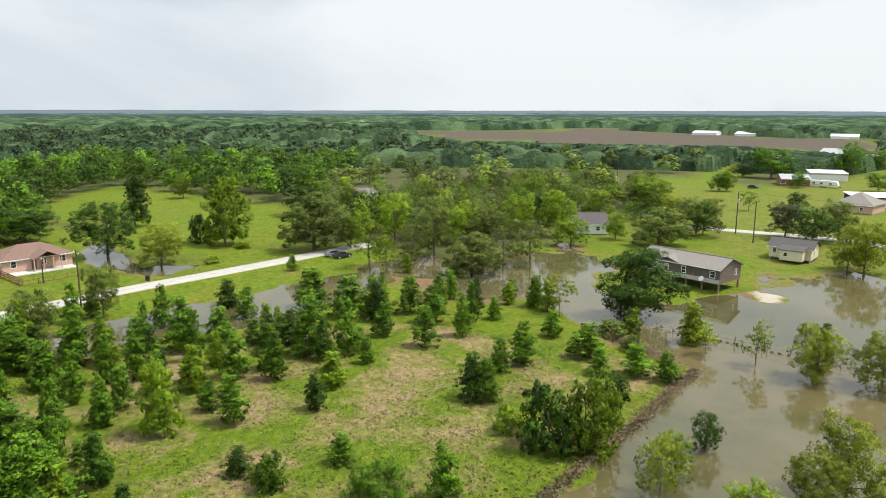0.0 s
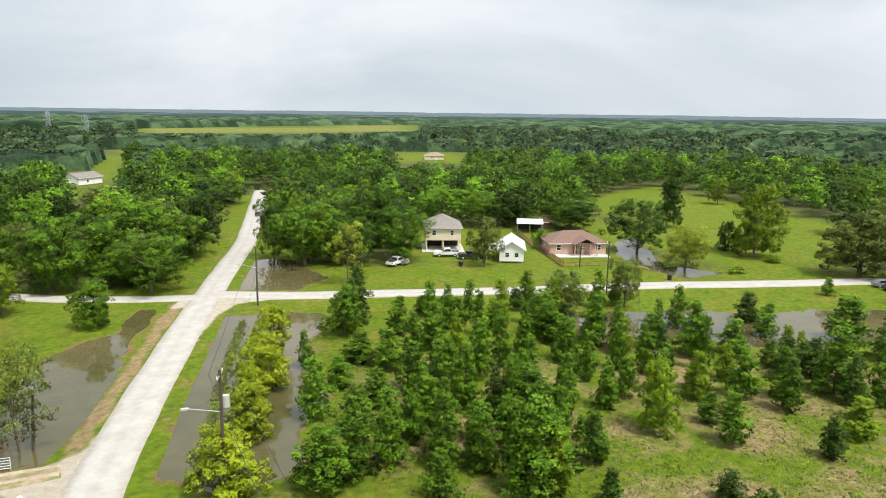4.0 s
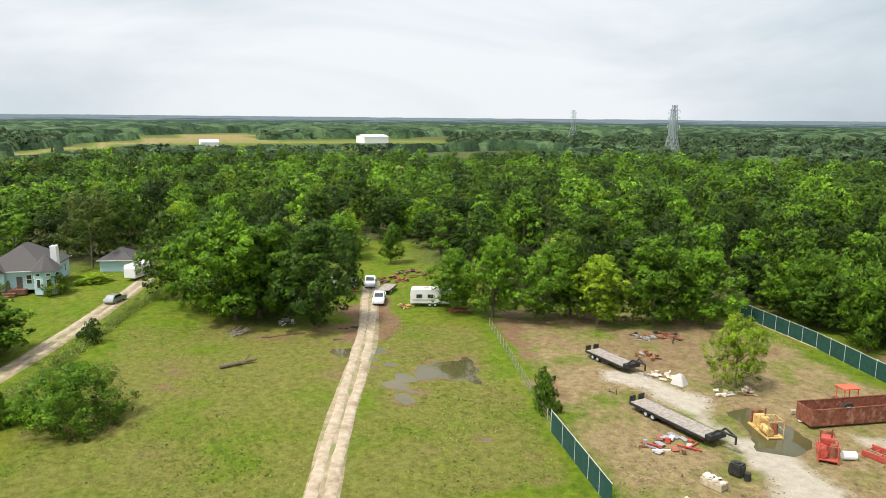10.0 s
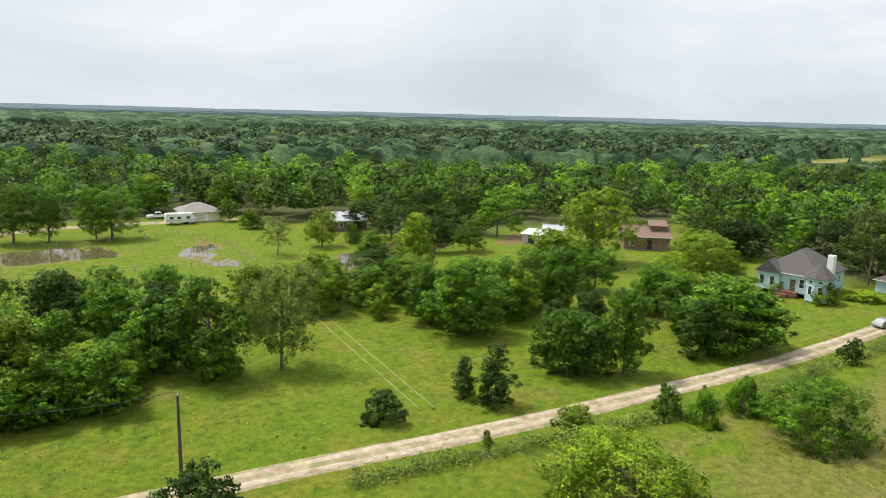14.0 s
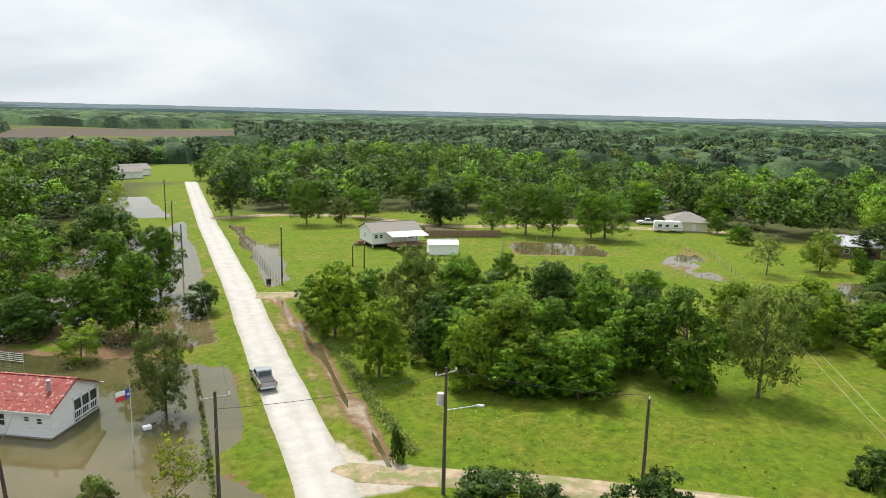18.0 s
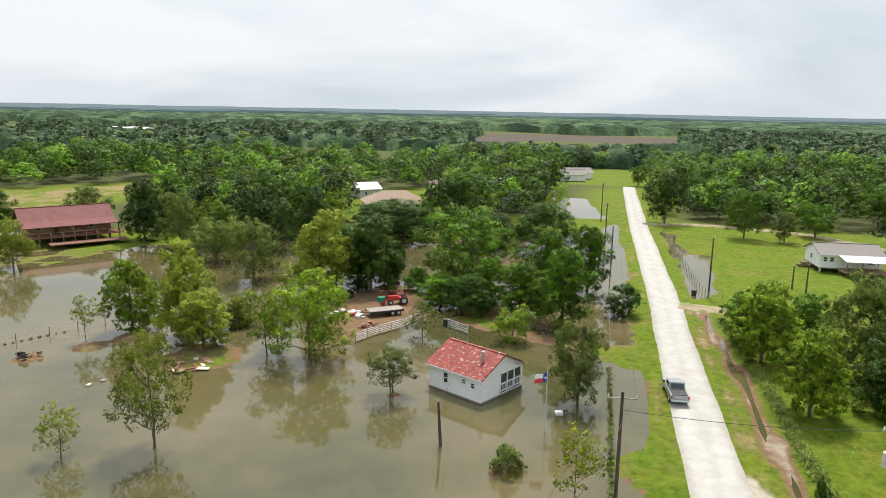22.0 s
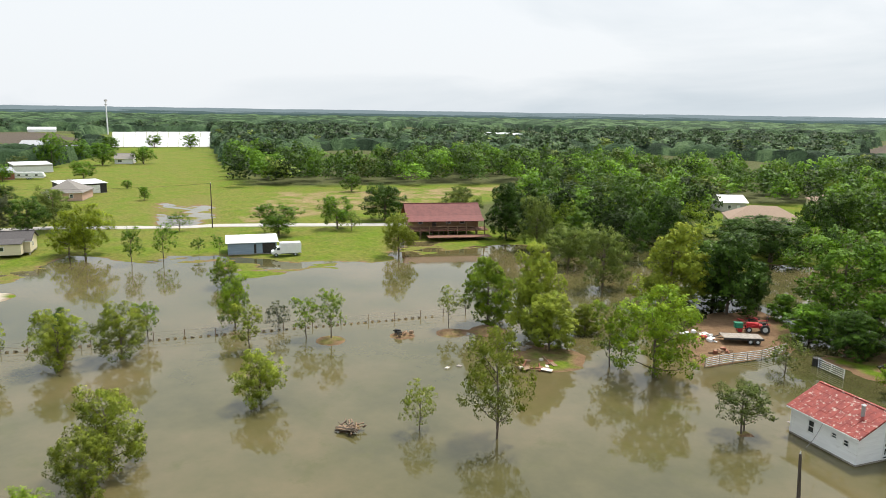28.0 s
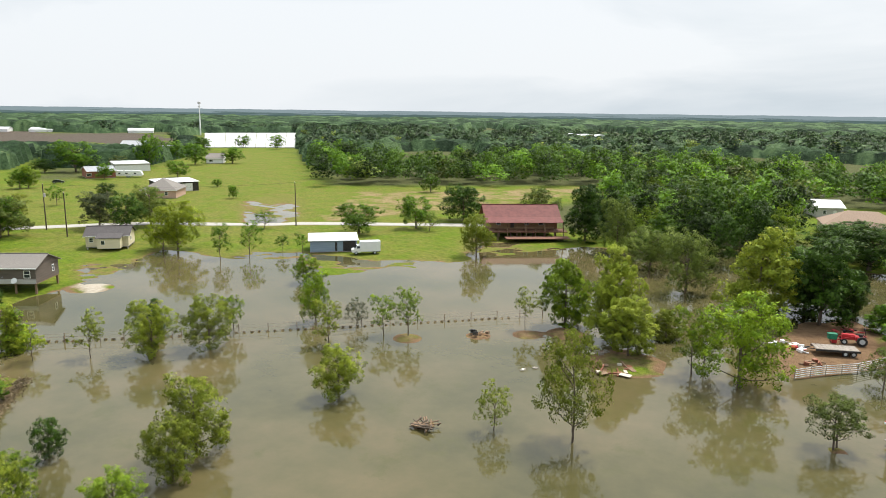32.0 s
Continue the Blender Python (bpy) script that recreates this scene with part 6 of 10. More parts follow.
tree("broad", 148.3, -123.6, 8.6, 4.5, "mid", "on the lawn")
tree("wide", 150.9, -142.2, 9.6, 6.7, "dark", "on the lawn")
tree("thin", 142.8, -123.7, 4.4, 2.5, "olive", "on the lawn")
tree("broad", 131.5, -152.8, 10.3, 5.7, "olive", "on the lawn")
tree("bushy", 109.7, -145.5, 13.4, 6.4, "dark", "on the lawn")
tree("broad", 149.5, -106.6, 7.4, 6.0, "mid", "on the lawn")
tree("thin", 141.4, -67.7, 7.0, 2.5, "mid", "on the lawn")
tree("thin", 140.7, -73.8, 7.2, 2.5, "mid", "on the lawn")
tree("thin", 170.7, -91.2, 4.5, 3.0, "mid", "on the lawn")
tree("sapling", 139.5, -80.8, 4.0, 1.9, "mid", "on the lawn")
tree("sapling", 137.0, -84.2, 4.4, 1.8, "mid", "on the lawn")
tree("broad", 155.5, -63.8, 10.2, 5.2, "lime", "on the lawn")
tree("broad", 157.3, -61.1, 7.1, 3.6, "lime", "on the lawn")
tree("broad", 191.5, -69.2, 10.4, 5.3, "olive", "on the lawn")
tree("broad", 194.3, -57.1, 8.7, 5.8, "grey", "on the lawn")
tree("broad", 185.9, -61.6, 9.2, 4.6, "dark", "on the lawn")
tree("thin", 246.7, -57.5, 6.2, 3.0, "mid", "on the lawn")
tree("broad", 257.7, -75.0, 5.2, 3.4, "dark", "on the lawn")
tree("broad", 305.1, -56.4, 7.0, 3.9, "mid", "on the lawn")
tree("broad", 195.0, -37.2, 9.2, 3.2, "mid", "on the lawn")
tree("broad", 235.0, -109.7, 4.3, 2.0, "mid", "on the lawn")
tree("broad", 272.5, -119.2, 3.1, 2.1, "mid", "on the lawn")
tree("broad", 213.1, -179.0, 6.3, 3.7, "mid", "on the lawn")
tree("broad", 375.8, -77.1, 6.3, 6.4, "dark", "on the lawn")
tree("broad", 371.8, -89.9, 14.6, 9.7, "mid", "on the lawn")
tree("broad", 389.5, -153.0, 11.4, 7.6, "mid", "on the lawn")
tree("broad", 387.6, -173.8, 8.9, 6.0, "mid", "on the lawn")
tree("broad", 389.4, -129.0, 16.2, 6.5, "mid", "on the lawn")
tree("broad", 440.2, -156.0, 10.9, 7.4, "mid", "on the lawn")
tree("broad", 327.8, -91.5, 6.8, 4.0, "mid", "on the lawn")
tree("broad", 114.4, -181.0, 7.9, 6.5, "mid", "on the lawn")
tree("broad", 102.6, -181.6, 8.3, 5.6, "mid", "on the lawn")
tree("broad", 133.8, -191.5, 6.1, 5.4, "dark", "on the lawn")
tree("broad", 498.0, -198.6, 9.9, 6.4, "mid", "on the lawn")
tree("broad", 542.8, -247.4, 9.8, 5.7, "mid", "on the lawn")
tree("broad", 509.1, -260.2, 10.8, 5.9, "mid", "on the lawn")
tree("broad", 319.7, -119.9, 7.5, 4.8, "mid", "on the lawn")
tree("broad", 29.1, -124.9, 14.8, 8.0, "mid", "in the flooded thicket")
tree("bushy", 30.4, -115.6, 5.5, 4.1, "mid", "in the flooded thicket")
tree("bushy", 17.3, -113.3, 8.6, 4.8, "mid", "in the flooded thicket")
tree("bushy", 10.7, -111.4, 11.2, 5.2, "mid", "in the flooded thicket")
tree("bushy", 9.0, -132.9, 11.9, 4.8, "mid", "in the flooded thicket")
tree("bushy", 2.4, -119.9, 5.0, 3.2, "dark", "in the flooded thicket")
tree("bushy", 48.8, -126.1, 10.3, 7.7, "mid", "in the flooded thicket")
tree("wide", 54.7, -167.2, 8.8, 9.4, "dark", "in the flooded thicket")
tree("wide", 20.8, -166.1, 10.5, 7.6, "dark", "in the flooded thicket")
tree("wide", 64.1, -177.3, 7.0, 8.6, "dark", "in the flooded thicket")
tree("wide", 33.4, -169.7, 7.5, 7.9, "dark", "in the flooded thicket")
tree("broad", 16.2, -102.1, 4.9, 2.6, "bright", "in the flooded thicket")
tree("broad", 5.6, -84.2, 9.2, 3.0, "olive", "in the flooded thicket")
tree("thin", 25.1, -80.4, 4.8, 2.5, "olive", "in the flooded thicket")
tree("thin", 28.2, -100.0, 5.3, 2.3, "olive", "in the flooded thicket")
tree("sapling", 3.6, -63.1, 6.4, 2.1, "lime", "in the flooded thicket")
tree("shrub", 9.9, -67.6, 1.9, 1.6, "olive", "in the flooded thicket")
tree("broad", 44.0, -249.4, 8.9, 7.6, "mid", "in the flooded thicket")
tree("broad", 66.3, -297.2, 7.0, 5.4, "mid", "in the flooded thicket")
tree("bushy", 22.3, -116.5, 7.7, 4.0, "mid", "in the flooded thicket")
tree("bushy", 24.9, -112.4, 6.2, 3.9, "dark", "in the flooded thicket")
tree("bushy", 16.2, -137.4, 10.2, 4.7, "mid", "in the flooded thicket")
tree("bushy", 36.8, -123.7, 4.1, 2.9, "mid", "in the flooded thicket")
tree("broad", -4.7, -219.2, 14.0, 6.2, "dark", "on the lawn")
tree("broad", -23.4, -200.3, 11.6, 4.8, "mid", "on the lawn")
tree("broad", -32.4, -198.3, 7.3, 3.5, "olive", "on the lawn")
tree("broad", -41.6, -210.4, 9.0, 4.9, "mid", "on the lawn")
tree("broad", -20.6, -238.1, 10.4, 4.2, "dark", "on the lawn")
tree("wide", -58.6, -193.3, 11.0, 8.3, "dark", "on the lawn")
tree("broad", -68.5, -180.2, 9.6, 4.4, "mid", "on the lawn")
tree("broad", -75.8, -175.2, 12.6, 5.7, "mid", "on the lawn")
tree("broad", -81.6, -171.3, 12.2, 4.5, "mid", "on the lawn")
tree("broad", -90.0, -166.7, 12.1, 4.4, "mid", "on the lawn")
tree("broad", -93.5, -165.9, 11.2, 6.7, "mid", "on the lawn")
tree("broad", -122.6, -194.4, 10.7, 7.1, "mid", "on the lawn")
tree("broad", 5.0, -324.2, 8.6, 3.8, "mid", "on the lawn")
tree("broad", -16.4, -272.3, 9.4, 5.2, "mid", "on the lawn")
tree("broad", -62.0, -234.7, 11.1, 5.6, "mid", "on the lawn")
tree("broad", -76.6, -221.9, 10.6, 6.3, "mid", "on the lawn")
tree("broad", -146.7, -204.5, 8.5, 5.8, "mid", "on the lawn")
tree("broad", -138.8, -180.3, 7.5, 5.3, "mid", "on the lawn")
tree("bushy", -17.5, -87.8, 9.2, 4.1, "bright", "in a dense thicket")
tree("bushy", -26.4, -81.4, 8.2, 3.7, "bright", "in a dense thicket")
tree("bushy", -34.5, -86.5, 9.4, 4.4, "mid", "in a dense thicket")
tree("bushy", -32.9, -78.6, 6.1, 3.3, "mid", "in a dense thicket")
tree("bushy", -37.3, -76.0, 6.9, 4.0, "mid", "in a dense thicket")
tree("bushy", -15.0, -103.8, 10.1, 5.2, "bright", "in a dense thicket")
tree("bushy", -25.8, -101.5, 12.5, 5.2, "olive", "in a dense thicket")
tree("bushy", -36.0, -107.6, 9.3, 4.3, "mid", "in a dense thicket")
tree("bushy", -49.2, -92.2, 10.2, 5.4, "mid", "in a dense thicket")
tree("bushy", -50.5, -75.5, 12.0, 5.3, "mid", "in a dense thicket")
tree("broad", -57.0, -71.0, 12.2, 4.5, "olive", "in a dense thicket")
tree("bushy", -78.5, -85.0, 9.4, 5.0, "bright", "in a dense thicket")
tree("bushy", -81.4, -75.7, 5.2, 2.4, "bright", "in a dense thicket")
tree("bushy", -82.0, -62.2, 10.5, 6.0, "mid", "in a dense thicket")
tree("bushy", -109.9, -90.2, 11.1, 5.1, "bright", "in a dense thicket")
tree("bushy", -97.6, -62.7, 8.2, 6.9, "mid", "in a dense thicket")
tree("bushy", -79.0, -45.7, 7.7, 3.1, "dark", "in a dense thicket")
tree("bushy", -46.2, -118.8, 7.3, 3.1, "mid", "in a dense thicket")
tree("bushy", -39.5, -124.7, 5.9, 3.5, "mid", "in a dense thicket")
tree("bushy", -20.0, -107.6, 7.9, 4.1, "mid", "in a dense thicket")
tree("bushy", -49.0, -103.6, 8.0, 4.4, "dark", "in a dense thicket")
tree("bushy", -59.5, -97.6, 8.5, 4.8, "mid", "in a dense thicket")
tree("bushy", -13.5, -111.3, 7.1, 3.4, "mid", "in a dense thicket")
tree("bushy", -67.5, -89.5, 8.3, 4.8, "bright", "in a dense thicket")
tree("bushy", -98.1, -92.0, 5.6, 4.7, "dark", "in a dense thicket")
tree("bushy", -91.4, -79.4, 7.3, 3.8, "mid", "in a dense thicket")
tree("bushy", -25.6, -91.7, 7.8, 4.0, "dark", "in a dense thicket")
tree("bushy", -37.1, -97.7, 8.0, 4.4, "bright", "in a dense thicket")
tree("bushy", -40.0, -108.7, 6.2, 4.8, "dark", "in a dense thicket")
tree("bushy", -46.9, -81.5, 8.9, 4.3, "mid", "in a dense thicket")
tree("bushy", -38.4, -86.5, 8.1, 4.0, "mid", "in a dense thicket")
tree("bushy", -118.2, -64.2, 10.1, 6.9, "bright", "in a dense thicket")
tree("cone", -63.4, -49.3, 5.0, 1.5, "dark", "on the mown grass")
tree("cone", -63.3, -45.3, 7.0, 2.4, "dark", "on the mown grass")
tree("shrub", -14.6, -67.6, 3.0, 0.7, "dark", "on the mown grass")
tree("shrub", -53.4, -52.5, 2.7, 2.6, "dark", "on the mown grass")
tree("shrub", -20.6, -57.4, 3.2, 4.3, "dark", "on the mown grass")
tree("shrub", -29.3, -51.2, 4.9, 3.8, "dark", "on the mown grass")
tree("cone", -55.2, -41.4, 1.3, 0.6, "dark", "on the mown grass")
tree("bushy", -30.4, -82.6, 10.0, 5.7, "bright", "in a dense thicket")
tree("bushy", -27.6, -89.5, 6.6, 5.0, "mid", "in a dense thicket")
tree("bushy", -39.1, -79.9, 6.0, 5.0, "bright", "in a dense thicket")
tree("bushy", -43.6, -98.7, 10.0, 5.5, "dark", "in a dense thicket")
tree("bushy", -32.4, -107.4, 8.9, 5.1, "mid", "in a dense thicket")
tree("bushy", -34.4, -99.0, 7.8, 5.2, "mid", "in a dense thicket")
tree("bushy", -47.8, -90.7, 9.1, 4.7, "mid", "in a dense thicket")
tree("bushy", -49.7, -82.3, 10.2, 4.8, "dark", "in a dense thicket")
tree("bushy", -76.5, -42.8, 8.0, 3.7, "mid", "in a dense thicket")
tree("bushy", -81.4, -37.5, 10.4, 4.1, "mid", "in a dense thicket")
tree("bushy", -98.8, -28.6, 9.8, 8.1, "mid", "in a dense thicket")
tree("bushy", -112.0, -42.9, 7.7, 4.6, "mid", "in a dense thicket")
tree("broad", -141.3, -66.1, 15.4, 8.3, "bright", "in a dense thicket")
tree("bushy", -152.4, -43.6, 7.5, 7.9, "bright", "in a dense thicket")
tree("bushy", -102.3, -55.6, 10.4, 4.2, "mid", "in a dense thicket")
tree("bushy", -92.8, -61.3, 8.8, 4.8, "mid", "in a dense thicket")
tree("bushy", -104.4, -36.5, 8.3, 4.5, "mid", "in a dense thicket")
tree("thin", -104.5, -122.4, 7.8, 4.0, "olive", "on the lawn")
tree("broad", -117.9, -122.2, 8.4, 4.2, "bright", "on the lawn")
tree("shrub", -126.3, -120.0, 4.4, 2.4, "mid", "on the lawn")
tree("broad", -128.5, -167.1, 6.0, 3.1, "mid", "on the lawn")
tree("broad", -150.8, -201.6, 9.6, 8.8, "mid", "on the lawn")
tree("shrub", -124.5, -153.1, 4.6, 3.1, "mid", "on the lawn")
tree("fine", -53.2, -27.7, 5.0, 7.0, "bright", "along the dirt drive")
tree("fine", -76.1, -16.2, 5.3, 6.3, "mid", "along the dirt drive")
tree("shrub", -72.3, -25.7, 3.6, 1.7, "mid", "along the dirt drive")
tree("shrub", -71.7, -29.4, 3.0, 1.7, "mid", "along the dirt drive")
tree("shrub", -77.6, -23.1, 3.9, 1.8, "mid", "along the dirt drive")
tree("cone", -53.8, -40.6, 2.1, 0.4, "bright", "along the dirt drive")
tree("shrub", -103.4, -15.0, 3.0, 1.6, "dark", "along the dirt drive")
tree("shrub", -64.2, -36.5, 1.8, 2.1, "bright", "along the dirt drive")
tree("shrub", -143.2, -15.6, 1.7, 3.5, "bright", "along the dirt drive")
tree("shrub", -135.1, -21.3, 3.5, 2.2, "bright", "along the dirt drive")
tree("shrub", -138.6, -29.7, 2.8, 1.7, "bright", "along the dirt drive")
tree("willow", -157.6, -16.1, 14.9, 6.4, "olive", "beside the blue house")
tree("wood", -107.1, 8.4, 14.0, 8.1, "dark", "at the edge of the pasture")
tree("wood", -128.3, 7.7, 11.3, 6.9, "dark", "at the edge of the pasture")
tree("wood", -140.0, 6.8, 13.3, 6.3, "dark", "at the edge of the pasture")
tree("wood", -117.9, 13.6, 14.3, 5.9, "dark", "at the edge of the pasture")
tree("wood", -107.2, 4.9, 16.2, 7.2, "mid", "at the edge of the pasture")
tree("wood", -99.7, 15.8, 15.6, 6.5, "dark", "at the edge of the pasture")
tree("wood", -105.7, 10.9, 14.5, 5.4, "mid", "at the edge of the pasture")
tree("wood", -115.3, 0.4, 12.4, 5.3, "mid", "at the edge of the pasture")
tree("wood", -99.1, 38.0, 10.1, 4.6, "mid", "at the edge of the pasture")
tree("wood", -93.3, 41.9, 12.8, 5.3, "mid", "at the edge of the pasture")
tree("wood", -88.6, 48.7, 11.6, 5.8, "mid", "at the edge of the pasture")
tree("wood", -84.1, 55.3, 10.5, 5.3, "bright", "at the edge of the pasture")
tree("wood", -80.7, 63.3, 13.2, 6.8, "mid", "at the edge of the pasture")
tree("wood", -77.6, 70.3, 11.1, 6.0, "mid", "at the edge of the pasture")
tree("wood", -117.2, 25.5, 10.3, 3.0, "dark", "at the edge of the pasture")
tree("wood", -138.7, 41.8, 8.6, 3.0, "mid", "at the edge of the pasture")
tree("shrub", -59.3, 30.0, 4.2, 1.6, "mid", "beside the pasture fence")
tree("broad", -56.2, 54.2, 8.2, 3.3, "bright", "in the machine yard")
tree("bushy", -9.8, 50.8, 8.6, 4.3, "bright", "in the machine yard")
tree("wide", -19.4, 83.3, 15.1, 7.7, "mid", "beside the fenced drive")
tree("wide", -10.7, 84.7, 13.8, 6.9, "dark", "beside the fenced drive")
tree("wide", -25.9, 85.4, 13.6, 6.7, "mid", "beside the fenced drive")
tree("wide", -17.6, 97.3, 13.8, 9.1, "olive", "beside the fenced drive")
tree("wide", -7.0, 94.2, 10.5, 4.8, "mid", "beside the fenced drive")
tree("broad", -40.7, 82.2, 13.3, 7.7, "olive", "beside the fenced drive")
tree("wide", -38.1, 84.5, 9.6, 3.9, "olive", "beside the fenced drive")
tree("wide", -35.5, 92.3, 5.0, 1.9, "bright", "beside the fenced drive")
tree("wide", -59.1, 81.6, 11.5, 5.1, "mid", "beside the fenced drive")
tree("wide", -69.9, 86.0, 10.9, 5.0, "mid", "beside the fenced drive")
tree("wide", -59.3, 91.2, 9.7, 4.4, "mid", "beside the fenced drive")
tree("wide", -52.1, 93.5, 9.7, 4.9, "dark", "beside the fenced drive")
tree("broad", -0.1, 98.0, 8.5, 4.9, "bright", "beside the fenced drive")
tree("broad", 6.2, 114.6, 7.3, 3.7, "bright", "beside the fenced drive")
tree("bushy", 16.8, 100.8, 7.4, 3.4, "mid", "beside the fenced drive")
tree("wide", -34.0, 99.2, 9.8, 5.3, "olive", "beside the fenced drive")
tree("wide", -76.4, 85.8, 9.6, 5.1, "mid", "beside the fenced drive")
tree("willow", 4.0, 62.7, 9.8, 3.6, "olive", "beside the fenced drive")
tree("wide", -34.8, 153.6, 14.1, 8.9, "mid", "beside the lane")
tree("wide", -26.7, 161.2, 15.4, 7.8, "mid", "beside the lane")
tree("wide", -44.6, 160.4, 11.9, 6.5, "mid", "beside the lane")
tree("wide", -17.3, 178.3, 10.8, 9.3, "olive", "beside the lane")
tree("wide", -9.2, 170.0, 8.9, 8.8, "olive", "beside the lane")
tree("wide", 6.1, 128.4, 11.6, 6.3, "mid", "beside the lane")
tree("wide", 15.1, 126.3, 12.0, 6.2, "mid", "beside the lane")
tree("wide", 25.1, 125.6, 7.1, 5.2, "mid", "beside the lane")
tree("wide", 30.5, 124.4, 9.1, 4.8, "olive", "beside the lane")
tree("wide", 39.3, 143.5, 12.1, 8.0, "olive", "beside the lane")
tree("wide", 22.9, 218.9, 11.7, 7.8, "mid", "beside the lane")
tree("wide", -1.0, 136.2, 6.1, 6.0, "dark", "beside the lane")
tree("wide", 4.0, 155.2, 8.2, 6.1, "mid", "beside the lane")
tree("wide", 35.2, 201.4, 10.3, 6.9, "olive", "beside the lane")
tree("wide", 35.4, 156.6, 9.7, 5.6, "mid", "beside the lane")
tree("wide", 21.7, 156.0, 8.3, 6.2, "olive", "beside the lane")
tree("wide", 12.1, 155.6, 8.2, 5.4, "olive", "beside the lane")
tree("wide", -4.9, 120.9, 8.8, 4.9, "dark", "beside the lane")
tree("broad", 31.9, 137.2, 13.8, 9.2, "mid", "in the village")
tree("broad", 28.6, 116.5, 9.8, 6.4, "mid", "in the village")
tree("broad", 69.9, 219.7, 10.4, 7.2, "mid", "in the village")
tree("broad", 61.6, 125.2, 12.3, 9.1, "mid", "in the village")
tree("broad", 70.1, 119.9, 9.4, 5.4, "dark", "in the village")
tree("broad", 80.5, 116.0, 11.3, 6.4, "mid", "in the village")
tree("thin", 60.1, 103.5, 11.4, 4.2, "gold", "in the village")
tree("broad", 92.1, 102.8, 9.9, 3.7, "olive", "in the village")
tree("broad", 116.1, 111.7, 4.5, 2.1, "mid", "in the village")
tree("broad", 143.6, 128.2, 7.6, 5.0, "mid", "in the village")
tree("broad", 58.3, 134.0, 11.9, 3.8, "dark", "in the village")
tree("broad", 76.9, 142.9, 10.7, 7.0, "dark", "in the village")
tree("broad", 40.3, 142.7, 9.1, 6.4, "mid", "in the village")
tree("broad", 86.8, 134.2, 10.8, 6.9, "dark", "in the village")
tree("broad", 117.0, 153.5, 9.7, 7.3, "mid", "in the village")
tree("broad", 125.5, 146.2, 9.8, 7.3, "mid", "in the village")
tree("broad", 131.7, 141.0, 8.2, 6.5, "dark", "in the village")
tree("broad", 90.7, 151.4, 11.0, 7.5, "mid", "in the village")
tree("broad", 133.5, 96.8, 12.4, 7.3, "dark", "on the flooded verge")
tree("broad", 127.0, 78.8, 9.4, 5.0, "gold", "on the flooded verge")
tree("bushy", 171.2, 117.1, 13.9, 5.0, "dark", "on the flooded verge")
tree("bushy", 151.2, 77.6, 16.2, 6.7, "bright", "on the flooded verge")
tree("broad", 231.9, 141.0, 8.8, 4.3, "bright", "on the flooded verge")
tree("broad", 142.2, 127.6, 8.7, 7.6, "dark", "on the flooded verge")
tree("wide", 151.0, 54.7, 12.3, 8.4, "olive", "on the flooded verge")
tree("thin", 136.7, 35.9, 10.1, 4.3, "bright", "on the flooded verge")
tree("thin", 133.5, 31.2, 7.3, 2.4, "bright", "on the flooded verge")
tree("broad", 150.7, 25.3, 12.9, 5.5, "olive", "on the flooded verge")
tree("wide", 136.6, 14.2, 8.1, 6.2, "olive", "on the flooded verge")
tree("thin", 146.9, 3.2, 10.4, 4.5, "olive", "on the flooded verge")
tree("cone", 134.5, 27.3, 4.4, 1.5, "bright", "on the flooded verge")
tree("thin", 140.9, 27.9, 8.6, 3.6, "olive", "on the flooded verge")
tree("broad", 155.6, 47.3, 8.2, 4.1, "bright", "on the flooded verge")
tree("thin", 145.4, 9.1, 8.6, 4.2, "olive", "on the flooded verge")
tree("broad", 182.8, 0.4, 11.9, 4.8, "bright", "on the flooded verge")
tree("broad", 171.7, -3.8, 7.0, 4.4, "bright", "on the flooded verge")
tree("broad", 182.2, -14.6, 6.6, 3.1, "bright", "on the flooded verge")
tree("broad", 244.2, -24.3, 10.5, 9.3, "bright", "on the flooded verge")
tree("wide", 176.7, -24.7, 8.4, 7.5, "olive", "on the flooded verge")
tree("broad", 193.2, -35.3, 9.4, 6.7, "olive", "on the flooded verge")
tree("broad", 206.5, -40.2, 8.0, 3.6, "gold", "on the flooded verge")
tree("broad", 306.6, -59.4, 8.3, 4.2, "bright", "on the flooded verge")
tree("wide", 112.7, -17.2, 11.1, 7.0, "dark", "on the flooded verge")
tree("broad", 168.5, 25.2, 10.0, 5.6, "bright", "on the flooded verge")
tree("broad", 170.5, 17.0, 8.6, 5.7, "olive", "on the flooded verge")
tree("broad", 180.3, 10.5, 11.1, 5.2, "bright", "on the flooded verge")
tree("broad", 203.8, -8.5, 9.8, 5.8, "bright", "on the flooded verge")
tree("broad", 200.4, 5.7, 9.0, 5.7, "dark", "on the flooded verge")
tree("broad", 165.2, 38.9, 11.4, 5.6, "bright", "on the flooded verge")
tree("broad", 179.8, 49.8, 10.8, 6.2, "dark", "on the flooded verge")
tree("broad", 209.2, -30.6, 8.2, 5.1, "gold", "on the flooded verge")
tree("shrub", 153.8, 86.0, 6.4, 3.0, "dark", "on the flooded verge")
tree("shrub", 132.5, 70.2, 1.5, 1.8, "bright", "on the flooded verge")
tree("shrub", 149.6, 72.2, 1.6, 2.1, "bright", "on the flooded verge")
tree("cone", 101.3, -24.7, 6.3, 2.3, "bright", "on the flooded verge")
tree("sapling", 109.8, -5.3, 6.4, 2.7, "lime", "on the flooded verge")
tree("cone", 113.9, -0.8, 5.2, 1.6, "bright", "on the flooded verge")
tree("cone", 114.6, 3.6, 4.2, 1.5, "bright", "on the flooded verge")
